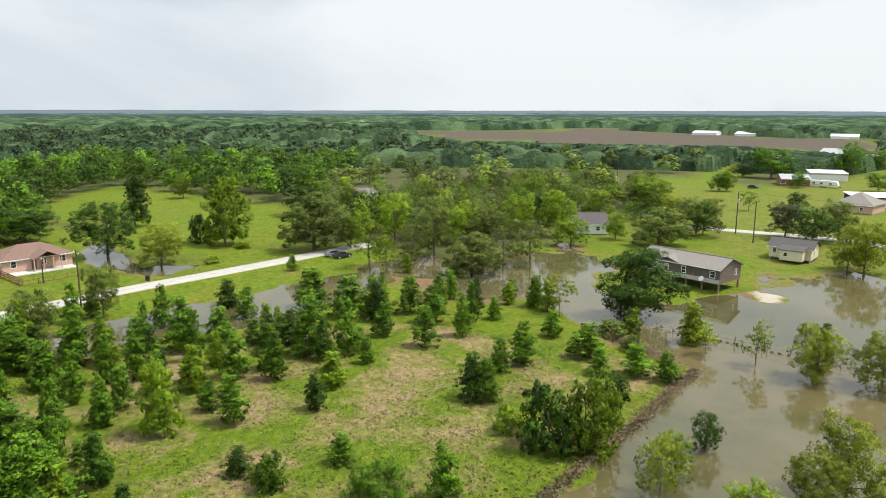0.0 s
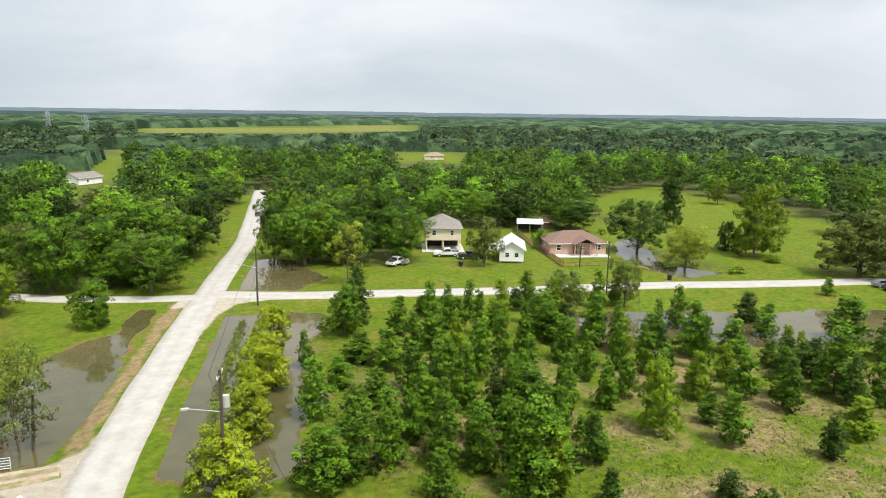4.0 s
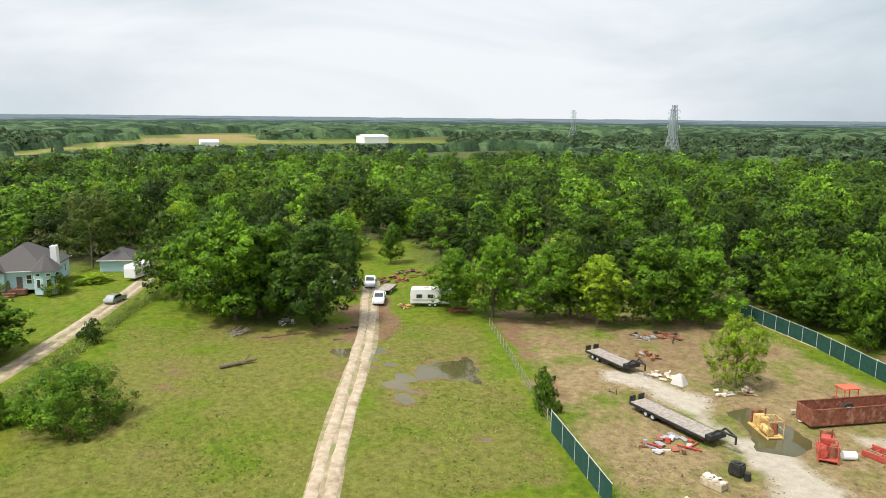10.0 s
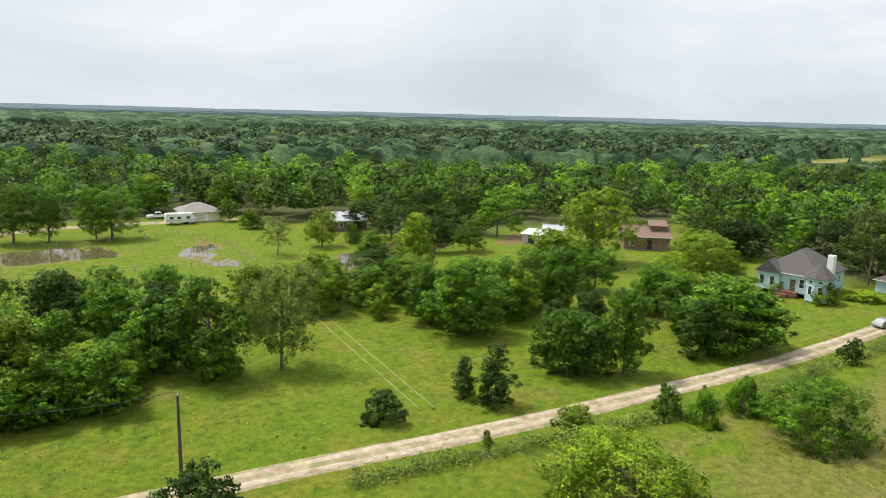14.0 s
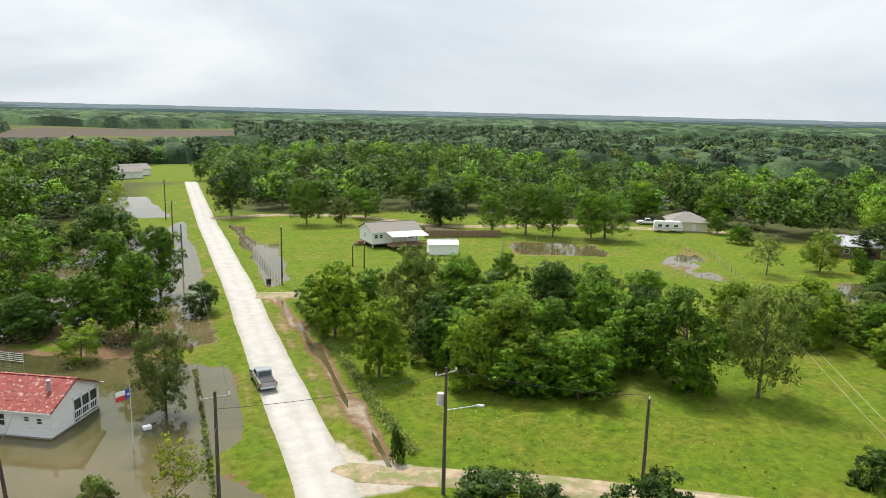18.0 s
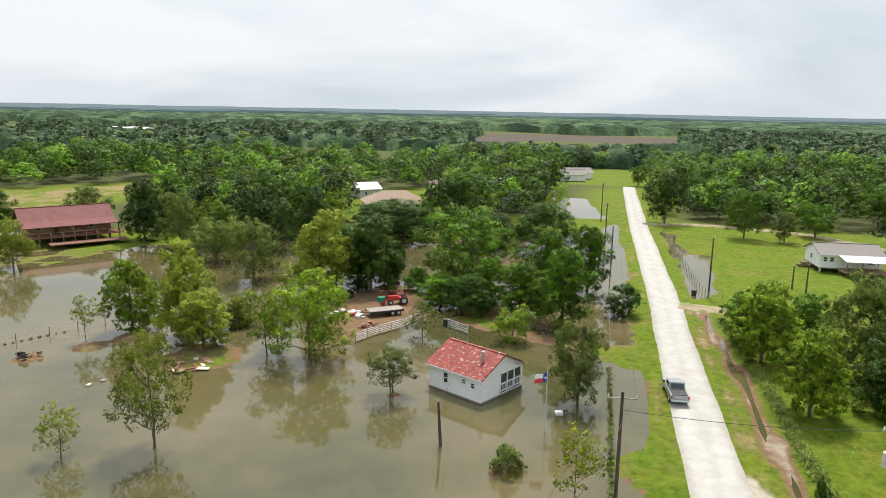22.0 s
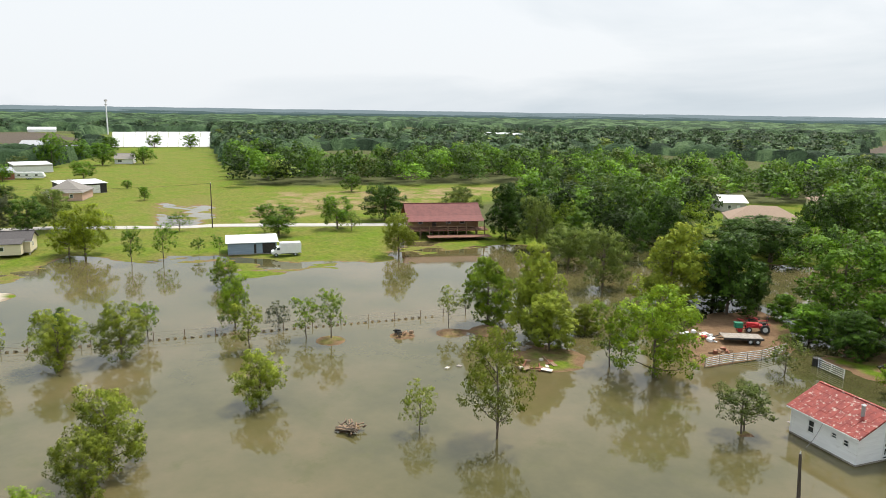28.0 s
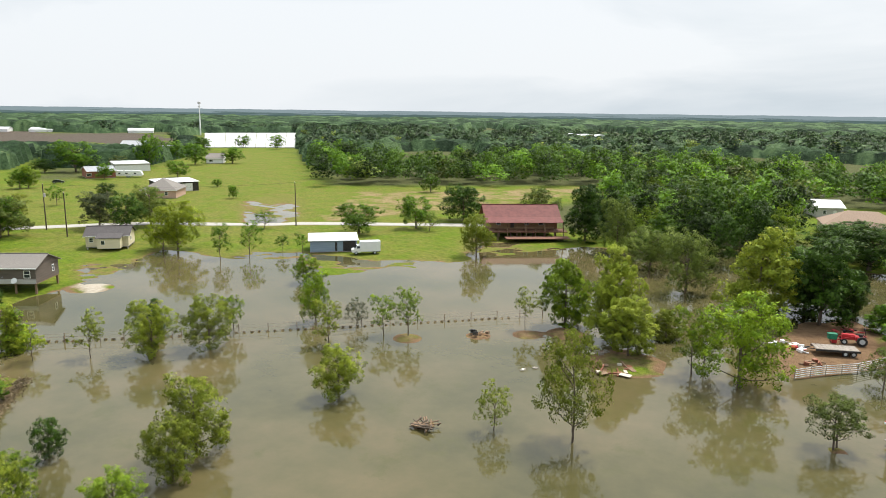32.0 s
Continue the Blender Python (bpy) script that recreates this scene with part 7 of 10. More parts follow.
tree("cone", 103.4, -16.4, 4.3, 1.8, "bright", "on the flooded verge")
tree("cone", 52.4, 64.9, 7.0, 2.0, "mid", "in the weedy plantation")
tree("cone", 54.0, 61.0, 6.8, 1.3, "bright", "in the weedy plantation")
tree("cone", 51.9, 53.5, 7.7, 1.9, "mid", "in the weedy plantation")
tree("cone", 43.0, 50.1, 7.3, 2.0, "mid", "in the weedy plantation")
tree("cone", 44.5, 46.6, 7.7, 1.7, "mid", "in the weedy plantation")
tree("cone", 38.8, 46.1, 6.8, 1.7, "mid", "in the weedy plantation")
tree("cone", 36.9, 39.6, 8.0, 1.6, "mid", "in the weedy plantation")
tree("cone", 38.3, 36.3, 6.2, 2.0, "mid", "in the weedy plantation")
tree("cone", 46.7, 41.5, 7.4, 1.3, "mid", "in the weedy plantation")
tree("cone", 56.5, 55.2, 7.0, 1.8, "mid", "in the weedy plantation")
tree("cone", 62.0, 56.4, 7.5, 1.4, "mid", "in the weedy plantation")
tree("cone", 50.0, 43.4, 7.2, 1.5, "mid", "in the weedy plantation")
tree("cone", 43.0, 33.7, 8.0, 1.7, "mid", "in the weedy plantation")
tree("cone", 45.4, 33.3, 7.5, 1.5, "mid", "in the weedy plantation")
tree("cone", 51.3, 38.7, 7.9, 1.5, "mid", "in the weedy plantation")
tree("cone", 35.0, 42.9, 7.6, 1.5, "mid", "in the weedy plantation")
tree("cone", 62.2, 66.4, 7.0, 1.4, "mid", "in the weedy plantation")
tree("cone", 59.9, 71.8, 7.3, 1.7, "mid", "in the weedy plantation")
tree("cone", 69.4, 70.3, 7.3, 1.8, "bright", "in the weedy plantation")
tree("cone", 65.9, 73.9, 6.6, 1.4, "mid", "in the weedy plantation")
tree("cone", 61.5, 78.2, 6.2, 1.7, "mid", "in the weedy plantation")
tree("cone", 39.8, 28.3, 6.4, 2.0, "bright", "in the weedy plantation")
tree("cone", 38.6, 31.3, 8.3, 1.6, "mid", "in the weedy plantation")
tree("cone", 80.4, 77.0, 5.7, 1.8, "mid", "in the weedy plantation")
tree("cone", 75.9, 65.1, 7.5, 1.5, "bright", "in the weedy plantation")
tree("cone", 76.4, 57.2, 6.0, 1.7, "mid", "in the weedy plantation")
tree("cone", 73.1, 49.6, 6.4, 1.7, "bright", "in the weedy plantation")
tree("cone", 81.9, 44.6, 7.7, 1.1, "mid", "in the weedy plantation")
tree("cone", 80.0, 49.0, 7.1, 1.2, "mid", "in the weedy plantation")
tree("cone", 77.3, 39.7, 7.4, 1.5, "mid", "in the weedy plantation")
tree("cone", 89.0, 28.1, 6.8, 1.4, "mid", "in the weedy plantation")

tree("bushy", -84.5, -68.2, 8.5, 4.6, "mid", "in a dense thicket")
tree("broad", -84.2, -59.6, 8.0, 4.4, "mid", "in a dense thicket")
tree("bushy", -93.8, -59.8, 8.5, 4.5, "bright", "in a dense thicket")
tree("broad", -103.1, -58.6, 9.0, 4.6, "mid", "in a dense thicket")
tree("broad", -91.1, -76.1, 8.0, 4.2, "bright", "in a dense thicket")
tree("bushy", -90.6, -87.1, 6.5, 3.6, "olive", "in a dense thicket")
tree("bushy", -84.1, -87.6, 6.5, 3.6, "mid", "in a dense thicket")
tree("bushy", -77.5, -40.9, 7.5, 3.6, "dark", "in a dense thicket")
tree("broad", -117.2, -56.0, 8.0, 4.2, "mid", "in a dense thicket")
tree("bushy", -109.1, -43.2, 8.0, 3.6, "mid", "in a dense thicket")
tree("broad", -117.9, -43.1, 9.0, 4.4, "bright", "in a dense thicket")
tree("broad", -132.7, -40.3, 9.5, 4.6, "bright", "in a dense thicket")
tree("bushy", -103.7, -26.6, 7.0, 3.8, "mid", "in a dense thicket")
tree("bushy", -94.0, -31.5, 7.5, 4.0, "dark", "in a dense thicket")
tree("bushy", -36.6, -88.0, 6.5, 4.4, "mid", "in a dense thicket")
tree("bushy", -37.4, -79.4, 5.0, 4.0, "mid", "in a dense thicket")
tree("bushy", -30.4, -79.8, 5.5, 4.2, "mid", "in a dense thicket")
tree("bushy", -42.1, -80.8, 6.0, 3.4, "mid", "in a dense thicket")
tree("bushy", -106.3, -97.0, 7.5, 4.2, "mid", "in a dense thicket")
tree("broad", -129.7, -99.0, 8.0, 4.4, "dark", "in a dense thicket")
tree("broad", -137.4, -117.3, 8.5, 4.4, "dark", "in a dense thicket")
tree("broad", -135.7, -93.4, 7.5, 4.2, "mid", "in a dense thicket")
tree("bushy", -84.2, -80.5, 6.5, 4.0, "mid", "in a dense thicket")
tree("bushy", -134.9, -72.5, 7.0, 3.8, "dark", "in a dense thicket")
tree("bushy", -131.7, -62.8, 7.0, 3.6, "mid", "in a dense thicket")
tree("broad", -153.2, -48.6, 7.5, 4.0, "bright", "in a dense thicket")
tree("bushy", -102.4, -72.1, 6.5, 3.8, "mid", "in a dense thicket")
tree("bushy", -95.9, -79.4, 7.0, 4.0, "mid", "in a dense thicket")
tree("bushy", -79.4, -45.2, 6.5, 3.8, "mid", "in a dense thicket")
tree("bushy", -90.6, -45.1, 7.0, 3.8, "dark", "in a dense thicket")
# the older, closer-set rows of the plantation
CLOSE_ROWS = [(83.5, 82.7), (97.5, 62.2), (116.4, 28.7), (126.9, -9.7), (111.9, -9.3), (92.0, 10.4), (72.8, 18.2), (57.6, 33.5), (42.3, 39.2)]
_row = random.Random(88)
_sites = [(o.matrix_world.translation.x, o.matrix_world.translation.y) for o in bpy.data.objects if o.name.startswith("young_tree")]
for _ in range(600):
    px_, py_ = _row.uniform(20, 150), _row.uniform(-30, 110)
    gap_ = min((px_ - a) ** 2 + (py_ - b) ** 2 for a, b in _sites) ** 0.5
    if gap_ > 3.0 and poly_dist(np.array(px_), np.array(py_), CLOSE_ROWS) < 0 and ground_z(px_, py_) > 0.05 and len(_sites) < 210:
        _sites.append((px_, py_))
        tree("cone", px_, py_, _row.uniform(4.5, 7.0), _row.uniform(1.3, 2.0), _row.choice(("mid", "mid", "mid", "dark", "bright")), "in the weedy plantation")

# ---- woods ----
OPEN_VIEWS = CLEARINGS + HOMES
PALE_WOOD = [(149, 59), (284, 111), (479, 134), (659, -71), (523, -190), (186, -78), (174, -29), (143, 8), (139, 26)]


def wood_sites(lo, hi, gap, seed, tall, pale=None):
    """Jittered sites of woodland trees between two distances, kept off clearings and off the sight of them from the road."""
    rng = np.random.default_rng(seed)
    n = int(hi / gap) + 1
    gx, gy = np.meshgrid(np.arange(-n, n + 1) * gap, np.arange(-n, n + 1) * gap)
    X = (gx + rng.uniform(-0.42, 0.42, gx.shape) * gap).ravel()
    Y = (gy + rng.uniform(-0.42, 0.42, gx.shape) * gap).ravel()
    H = rng.uniform(tall[0], tall[1], X.shape)
    D = np.hypot(X, Y + 11)
    ok = (D > lo) & (D < hi) & (poly_dist(X, Y, SETTLED) > 2)
    if pale is not None:
        ok &= (poly_dist(X, Y, PALE_WOOD) < 0) == pale
    if hi > 250:
        ok &= (np.sin(X * 0.011 + 1.3 * np.sin(Y * 0.007)) + np.sin(Y * 0.013 + 1.7 * np.sin(X * 0.006 + 1)) + np.sin((X + Y) * 0.021)) < 1.15 - 0.35 * (D > 500)
    X, Y, H = X[ok], Y[ok], H[ok]
    ok = np.ones(X.shape, bool)
    for c in OPEN_VIEWS:
        for k in (1.0, 0.25, 0.5, 0.75, 0.95):
            s = 1.0 if k == 1.0 else 1 / (1 - H * k / 31.0)
            ok &= poly_dist(X * s, (Y + 11) * s - 11, c) > (3 if k == 1.0 else 0)
    for pts, width in ROADS.values():
        ok &= line_dist(X, Y, pts) > width / 2 + 5
    return X[ok], Y[ok], H[ok], rng


def woods(name, lo, hi, gap, sprays, size, tone, seed, height=(8, 13.5), radius=(4.5, 7), trunks=False, low=0.0, lobes=22, pale=None):
    X, Y, H, rng = wood_sites(lo, hi, gap, seed, height, pale)
    base = []
    for s in range(7):
        g = np.random.default_rng(seed * 10 + s)
        p, d, cs, turn = crown_points(g, sprays, 12, 1.2, 5.2, lobes, "dome" if s % 3 else "round", 0.4 if lobes < 30 else 0.3)
        seen = p[:, 2] > low * 12
        base.append((leaf_tris(p[seen], d[seen], size, g), turn[seen]))
    out, turns, tones = [], [], []
    for i, (x, y, h) in enumerate(zip(X, Y, H)):
        b, n = base[i % 7]
        a, s = rng.uniform(0, 6.28), rng.uniform(*radius) / 5.2
        ca, sa = math.cos(a), math.sin(a)
        out.append(np.stack([(b[:, 0] * ca - b[:, 1] * sa) * s + x, (b[:, 0] * sa + b[:, 1] * ca) * s + y, b[:, 2] * h / 12 + 0.2], 1))
        lift = 0.7 if lo > 150 else 0.0
        turns.append(np.stack([n[:, 0] * ca - n[:, 1] * sa, n[:, 0] * sa + n[:, 1] * ca, n[:, 2] + lift], 1))
        tones.append(np.full(len(n), rng.uniform(-0.5, 0.6) if pale else rng.uniform(-0.9 if lo < 400 else -0.3, 0.45)))
    me = leaf_mesh(name, np.concatenate(out).astype(np.float32), LEAF[tone], np.concatenate(turns), np.concatenate(tones))
    tagged(new(name, me), "dense broadleaf woodland canopy", "woods", kind="stuff")
    if trunks:
        f = Form()
        for x, y, h in zip(X, Y, H):
            f.tube((x, y, -0.3), (x + 0.3, y, h * 0.6), 0.25, 0.1, 6, False)
        o = part("wood_trunks", f, bark, None)
        tagged(o, "dark trunks of woodland trees", "trunks", kind="stuff")


woods("woodland", 40, 190, 14.5, 5400, 0.215, "mid", 3, (8, 15), (4.4, 6.8), True, lobes=30, pale=False)
woods("woodland", 40, 190, 12.0, 5000, 0.215, "dark", 4, (7, 14), (4.0, 6.2), lobes=30, pale=False)
woods("woodland", 40, 330, 11.5, 3000, 0.2, "olive", 6, (5, 9), (3.0, 4.6), True, lobes=24, pale=True)
woods("woodland", 40, 330, 19.0, 3000, 0.2, "mid", 7, (5, 9), (3.0, 4.6), lobes=24, pale=True)
woods("woodland", 60, 260, 23.0, 3600, 0.22, "bright", 5, (7, 12), (3.2, 5.2), lobes=26)
woods("far_woods", 190, 420, 13.5, 900, 0.46, "mid", 11, (8, 14), (4.6, 7.2), low=0.3, pale=False)
woods("far_woods", 190, 420, 16.0, 800, 0.46, "dark", 15, (7, 13), (4.6, 7.2), low=0.3, pale=False)
woods("far_woods", 250, 700, 36.0, 420, 0.7, "olive", 16, (6, 12), (4.5, 8), low=0.25)


def canopy_mat():
    m, nt, p = nodes_of("far_canopy")
    a = nt.nodes.new("ShaderNodeAttribute")
    a.attribute_name = "tone"
    fine = noise_node(nt, 0.3, 5.0, 0.7)
    add = nt.nodes.new("ShaderNodeMath")
    add.operation = "MULTIPLY_ADD"
    nt.links.new(fine, add.inputs[0])
    add.inputs[1].default_value = 1.1
    nt.links.new(a.outputs["Fac"], add.inputs[2])
    # These greens lean blue: some haze of distance is mixed into the colour.
    col = ramp_node(nt, add.outputs[0], [(0.22, (0.014, 0.03, 0.014)), (0.6, (0.042, 0.08, 0.034)), (1.0, (0.105, 0.165, 0.072))])
    nt.links.new(col, p.inputs["Base Color"])
    p.inputs["Roughness"].default_value, p.inputs["Specular IOR Level"].default_value = 0.8, 0.1
    bump_on(nt, p, noise_node(nt, 0.9, 5.0, 0.7), 1.0, 1.6)
    return m


def far_canopy(name, lo, hi, sectors, first, grow, gap, high, seed):
    """Distant woods: one rolling crown surface, domed over each tree and cut by the open fields."""
    rad = [lo]
    while rad[-1] < hi:
        rad.append(rad[-1] + first)
        first *= grow
    ang = np.linspace(0, 2 * math.pi, sectors + 1)
    A, D = np.meshgrid(ang, np.array(rad))
    X, Y = D * np.cos(A), D * np.sin(A) - 11
    I, J = np.floor(X / gap), np.floor(Y / gap)
    top, tone = np.full(X.shape, -3.0), np.zeros(X.shape)

    def chance(i, j, k):
        return np.modf(np.abs(np.sin(i * 12.9898 + j * 78.233 + (seed + k) * 37.719) * 43758.5453))[0]

    for di in (-1, 0, 1):
        for dj in (-1, 0, 1):
            i, j = I + di, J + dj
            cx, cy = (i + 0.15 + 0.7 * chance(i, j, 1)) * gap, (j + 0.15 + 0.7 * chance(i, j, 2)) * gap
            r = gap * (0.55 + 0.4 * chance(i, j, 3))
            h = high[0] + (high[1] - high[0]) * chance(i, j, 4)
            q = np.hypot(X - cx, Y - cy) / r
            dome = np.where(q < 1, h - 0.6 * h * (1 - np.sqrt(np.clip(1 - q * q, 0, 1))), h * 0.12)
            tone = np.where(dome > top, chance(i, j, 5) * 0.8 - 0.4, tone)
            top = np.maximum(top, dome)
    top = top + 0.9 * rough_ground(X * 1.9, Y * 1.9) + 0.5 * rough_ground(X * 5, Y * 5 + 3)
    open_land = (np.sin(X * 0.011 + 1.3 * np.sin(Y * 0.007)) + np.sin(Y * 0.013 + 1.7 * np.sin(X * 0.006 + 1)) + np.sin((X + Y) * 0.021)) > 1.45 - 0.45 * (D > 500)
    for c in OPEN_VIEWS:
        for k in (0.0, 0.5, 0.9):
            s = 1 / (1 - k * np.clip(top, 0, 14) / 31.0)
            open_land |= poly_dist(X * s, (Y + 11) * s - 11, c) < 0
    Z = np.where(open_land, -1.5, top)
    Z[0], Z[-1] = -1.5, -1.5
    me = face_mesh(name, np.stack([X, Y, Z], -1).reshape(-1, 3), grid_quads(sectors + 1, len(rad)), CANOPY, True)
    a = me.attributes.new("tone", "FLOAT", "POINT")
    a.data.foreach_set("value", tone.astype(np.float32).ravel())
    tagged(new(name, me), "distant unbroken broadleaf woods", "woods", kind="stuff")


CANOPY = canopy_mat()
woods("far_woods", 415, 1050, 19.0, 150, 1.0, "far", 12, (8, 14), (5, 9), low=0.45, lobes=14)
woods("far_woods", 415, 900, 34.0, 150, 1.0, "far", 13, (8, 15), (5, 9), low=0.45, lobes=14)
far_canopy("far_woods", 405, 1000, 1300, 2.8, 1.012, 12.0, (5, 11), 3)
far_canopy("far_woods", 990, 2420, 1100, 6.0, 1.03, 22.0, (8, 15), 4)


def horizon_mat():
    """Land too far off to tell apart: woods and fields in thin layers, haze painted in as glow."""
    m, nt, p = nodes_of("painted_haze")
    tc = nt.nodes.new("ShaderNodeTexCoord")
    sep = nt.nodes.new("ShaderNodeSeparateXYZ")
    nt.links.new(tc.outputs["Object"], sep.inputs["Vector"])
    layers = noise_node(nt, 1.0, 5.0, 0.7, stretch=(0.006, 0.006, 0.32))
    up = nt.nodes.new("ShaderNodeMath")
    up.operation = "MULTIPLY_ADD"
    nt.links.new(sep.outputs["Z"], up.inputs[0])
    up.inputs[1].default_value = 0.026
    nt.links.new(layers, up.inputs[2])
    # Painted haze: the self-lit colour turns paler and bluer with height.
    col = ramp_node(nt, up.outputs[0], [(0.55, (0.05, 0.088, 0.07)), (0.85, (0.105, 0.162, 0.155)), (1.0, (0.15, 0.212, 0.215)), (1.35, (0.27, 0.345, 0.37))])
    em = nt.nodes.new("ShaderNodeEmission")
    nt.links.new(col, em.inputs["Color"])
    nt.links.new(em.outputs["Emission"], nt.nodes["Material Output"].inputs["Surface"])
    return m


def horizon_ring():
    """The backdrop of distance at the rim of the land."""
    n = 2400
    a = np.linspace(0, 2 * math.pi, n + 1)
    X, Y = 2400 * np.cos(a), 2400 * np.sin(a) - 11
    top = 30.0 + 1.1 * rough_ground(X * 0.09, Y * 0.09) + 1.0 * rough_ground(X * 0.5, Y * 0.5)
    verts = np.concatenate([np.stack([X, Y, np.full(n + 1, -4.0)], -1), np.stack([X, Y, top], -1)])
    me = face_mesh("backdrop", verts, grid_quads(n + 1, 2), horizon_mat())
    tagged(new("backdrop", me), "blue-green wooded horizon backdrop, haze painted in", "horizon", kind="structure")


horizon_ring()


def tufts(name, poly, n, size, tone, seed, label, high=1.0, keep=None):
    """Loose blades and weeds strewn over a plot of ground."""
    rng = np.random.default_rng(seed)
    q = np.array(poly)
    X = rng.uniform(q[:, 0].min(), q[:, 0].max(), n * 4)
    Y = rng.uniform(q[:, 1].min(), q[:, 1].max(), n * 4)
    Z = ground_z(X, Y)
    clump = rough_ground(X * 2.3 + 40, Y * 2.3)
    ok = (poly_dist(X, Y, poly) < 0) & (Z > 0.03) & (clump + rng.normal(0, 0.35, X.shape) > 0.0)
    for pts, width in ROADS.values():
        ok &= line_dist(X, Y, pts) > width / 2 + 0.6
    for pts in TRACKS:
        ok &= line_dist(X, Y, pts) > 1.9
    ok &= poly_dist(X, Y, GRAVEL) > -1
    X, Y, Z = X[ok][:n], Y[ok][:n], Z[ok][:n]
    c = np.stack([X, Y, Z + size * 0.4 * high], 1)
    d = rng.normal(0, 1, c.shape)
    d[:, 2] = np.abs(d[:, 2]) * 0.8 + 0.25
    v = leaf_tris(c, d / np.linalg.norm(d, axis=1)[:, None], size, rng, 0.3)
    v[:, 2] = np.maximum(v[:, 2], 0.02)
    me = leaf_mesh(name, v, LEAF[tone], np.tile((0, 0, 1.0), (len(v) // 3, 1)))
    tagged(new(name, me), label, "grass", kind="stuff")


def hedge(pts, width, high, n, tone, seed, label):
    """A ragged low hedge or weed line."""
    rng = np.random.default_rng(seed)
    n *= 2
    line = smooth_line(pts, 1.0)
    i = rng.integers(0, len(line), n)
    P = np.array([(q.x, q.y) for q in line])[i] + rng.normal(0, width / 2, (n, 2))
    top = high * (0.55 + 0.45 * rough_ground(P[:, 0] * 4, P[:, 1] * 4))
    z = np.maximum(ground_z(P[:, 0], P[:, 1]), 0) + np.abs(rng.uniform(0.05, 1, n)) * np.clip(top, 0.15, high)
    d = rng.normal(0, 1, (n, 3)) + np.array([0, 0, 0.6])
    v = leaf_tris(np.column_stack([P, z]), d / np.linalg.norm(d, axis=1)[:, None], 0.13, rng, 0.5)
    me = leaf_mesh("hedge", v, LEAF[tone], d * 0.3 + np.array([0, 0, 0.8]))
    tagged(new("hedge", me), label, "hedge", kind="stuff")


tufts("weeds", PLANTATION, 18000, 0.17, "weed", 21, "rank green weeds between plantation trees")
tufts("dry_grass", PLANTATION, 9000, 0.16, "reed", 22, "dry straw-coloured grass between plantation trees")
tufts("meadow_grass", [(-12, -67), (-18, -98), (-25, -82), (-46, -77), (-81, -85), (-75, -63), (-75, -42), (-77, -82), (-75, -48), (-102, -25), (-97, -21), (-63, -38), (-27, -60), (-20, -68), (-23, -83)], 5000, 0.15, "weed", 23, "tufted mown meadow grass")
tufts("pasture_grass", PASTURE, 5000, 0.15, "weed", 24, "patchy pasture grass and weeds")
tufts("pasture_grass", PASTURE, 3000, 0.13, "olive", 25, "yellowing pasture weeds")
tufts("yard_grass", YARD, 5000, 0.12, "reed", 26, "dry trampled grass in the yard")
tufts("yard_grass", YARD, 1500, 0.14, "weed", 27, "green weeds in the yard")
hedge([(-41.9, -46.3), (-47.4, -43.1), (-54.6, -39.3), (-61.1, -35.2), (-78.0, -25.2), (-102.2, -15.7), (-120.0, -9.1), (-141.3, 0.4)], 1.3, 1.9, 9000, "olive", 31, "ragged weedy hedge beside the dirt drive")
hedge([(3.0, -95.5), (2.0, -81.8), (1.3, -71.6), (0.8, -62.1)], 0.3, 0.7, 700, "olive", 32, "drowned weed line along the verge fence")
hedge([(-32.5, 84.8), (-21.2, 78.0), (-10.2, 74.1), (-2.6, 67.7), (2.4, 64.5)], 1.0, 1.0, 2600, "reed", 33, "dry weeds along the old wire fence")
hedge([(106.4, -22.6), (98.8, -35.8), (92.7, -48.1), (84.7, -64.1), (74.4, -85.6)], 0.2, 0.2, 900, "reed", 34, "flood debris caught along the fence wire")
hedge([(-11.8, -122.0), (-13.6, -105.8), (-14.6, -94.3), (-15.0, -83.4), (-15.6, -74.8), (-16.2, -68.9)], 0.8, 0.9, 4200, "olive", 35, "weedy bank of the roadside ditch")
hedge([(35.9, 91.5), (25.5, 69.8), (19.8, 56.4), (16.4, 48.4)], 0.7, 1.0, 1800, "olive", 36, "weeds standing in the ditch")
hedge([(89.5, -23.8), (78.2, -18.9), (66.9, -13.8), (57.9, -9.3), (53.1, -7.2)], 0.9, 0.6, 3000, "reed", 37, "dry straw bank at the flood edge")
hedge([(102.2, -11.6), (100.5, -15.6), (92.0, -20.5)], 1.6, 0.9, 1500, "reed", 38, "brown dead weeds at the water")
hedge([(-106.6, 201.6), (-93.2, 249.4), (-74.0, 311.6), (-63.5, 392.5)], 4.0, 5.0, 7000, "dark", 39, "dense hedgerow along the pasture")

# ---- houses ----
m, ln = spot(22.0, -83.6, 15.3, -80.4, 7.4, 0.0)
cottage = house(m, ln, 7.4, "weathered white board cottage with rusty red tin roof standing in flood", white_wall, red_tin, 2.7, 1.75, 0.2, over=0.35, sheets=11,
                front=((-1.6, -0.9, 0.9, 2.1), (1.0, 1.6, 1.5, 2.0), (2.3, 2.9, 1.3, 1.9)), right=((-0.4, 3.4, 0.0001 + 0.06, 2.35),), left=((-0.5, 0.4, 0.9, 2.0),), gable_mat=white_wall)
for i in range(4):
    part("porch_post", Form().box(ln / 2 + 0.02, -0.4 + i * 1.25, 1.65, 0.12, 0.12, 2.4), trim_white, cottage)
for k in range(12):
    part("baluster", Form().box(ln / 2 + 0.02, -0.35 + k * 0.32, 0.9, 0.05, 0.05, 0.8), trim_white, cottage)
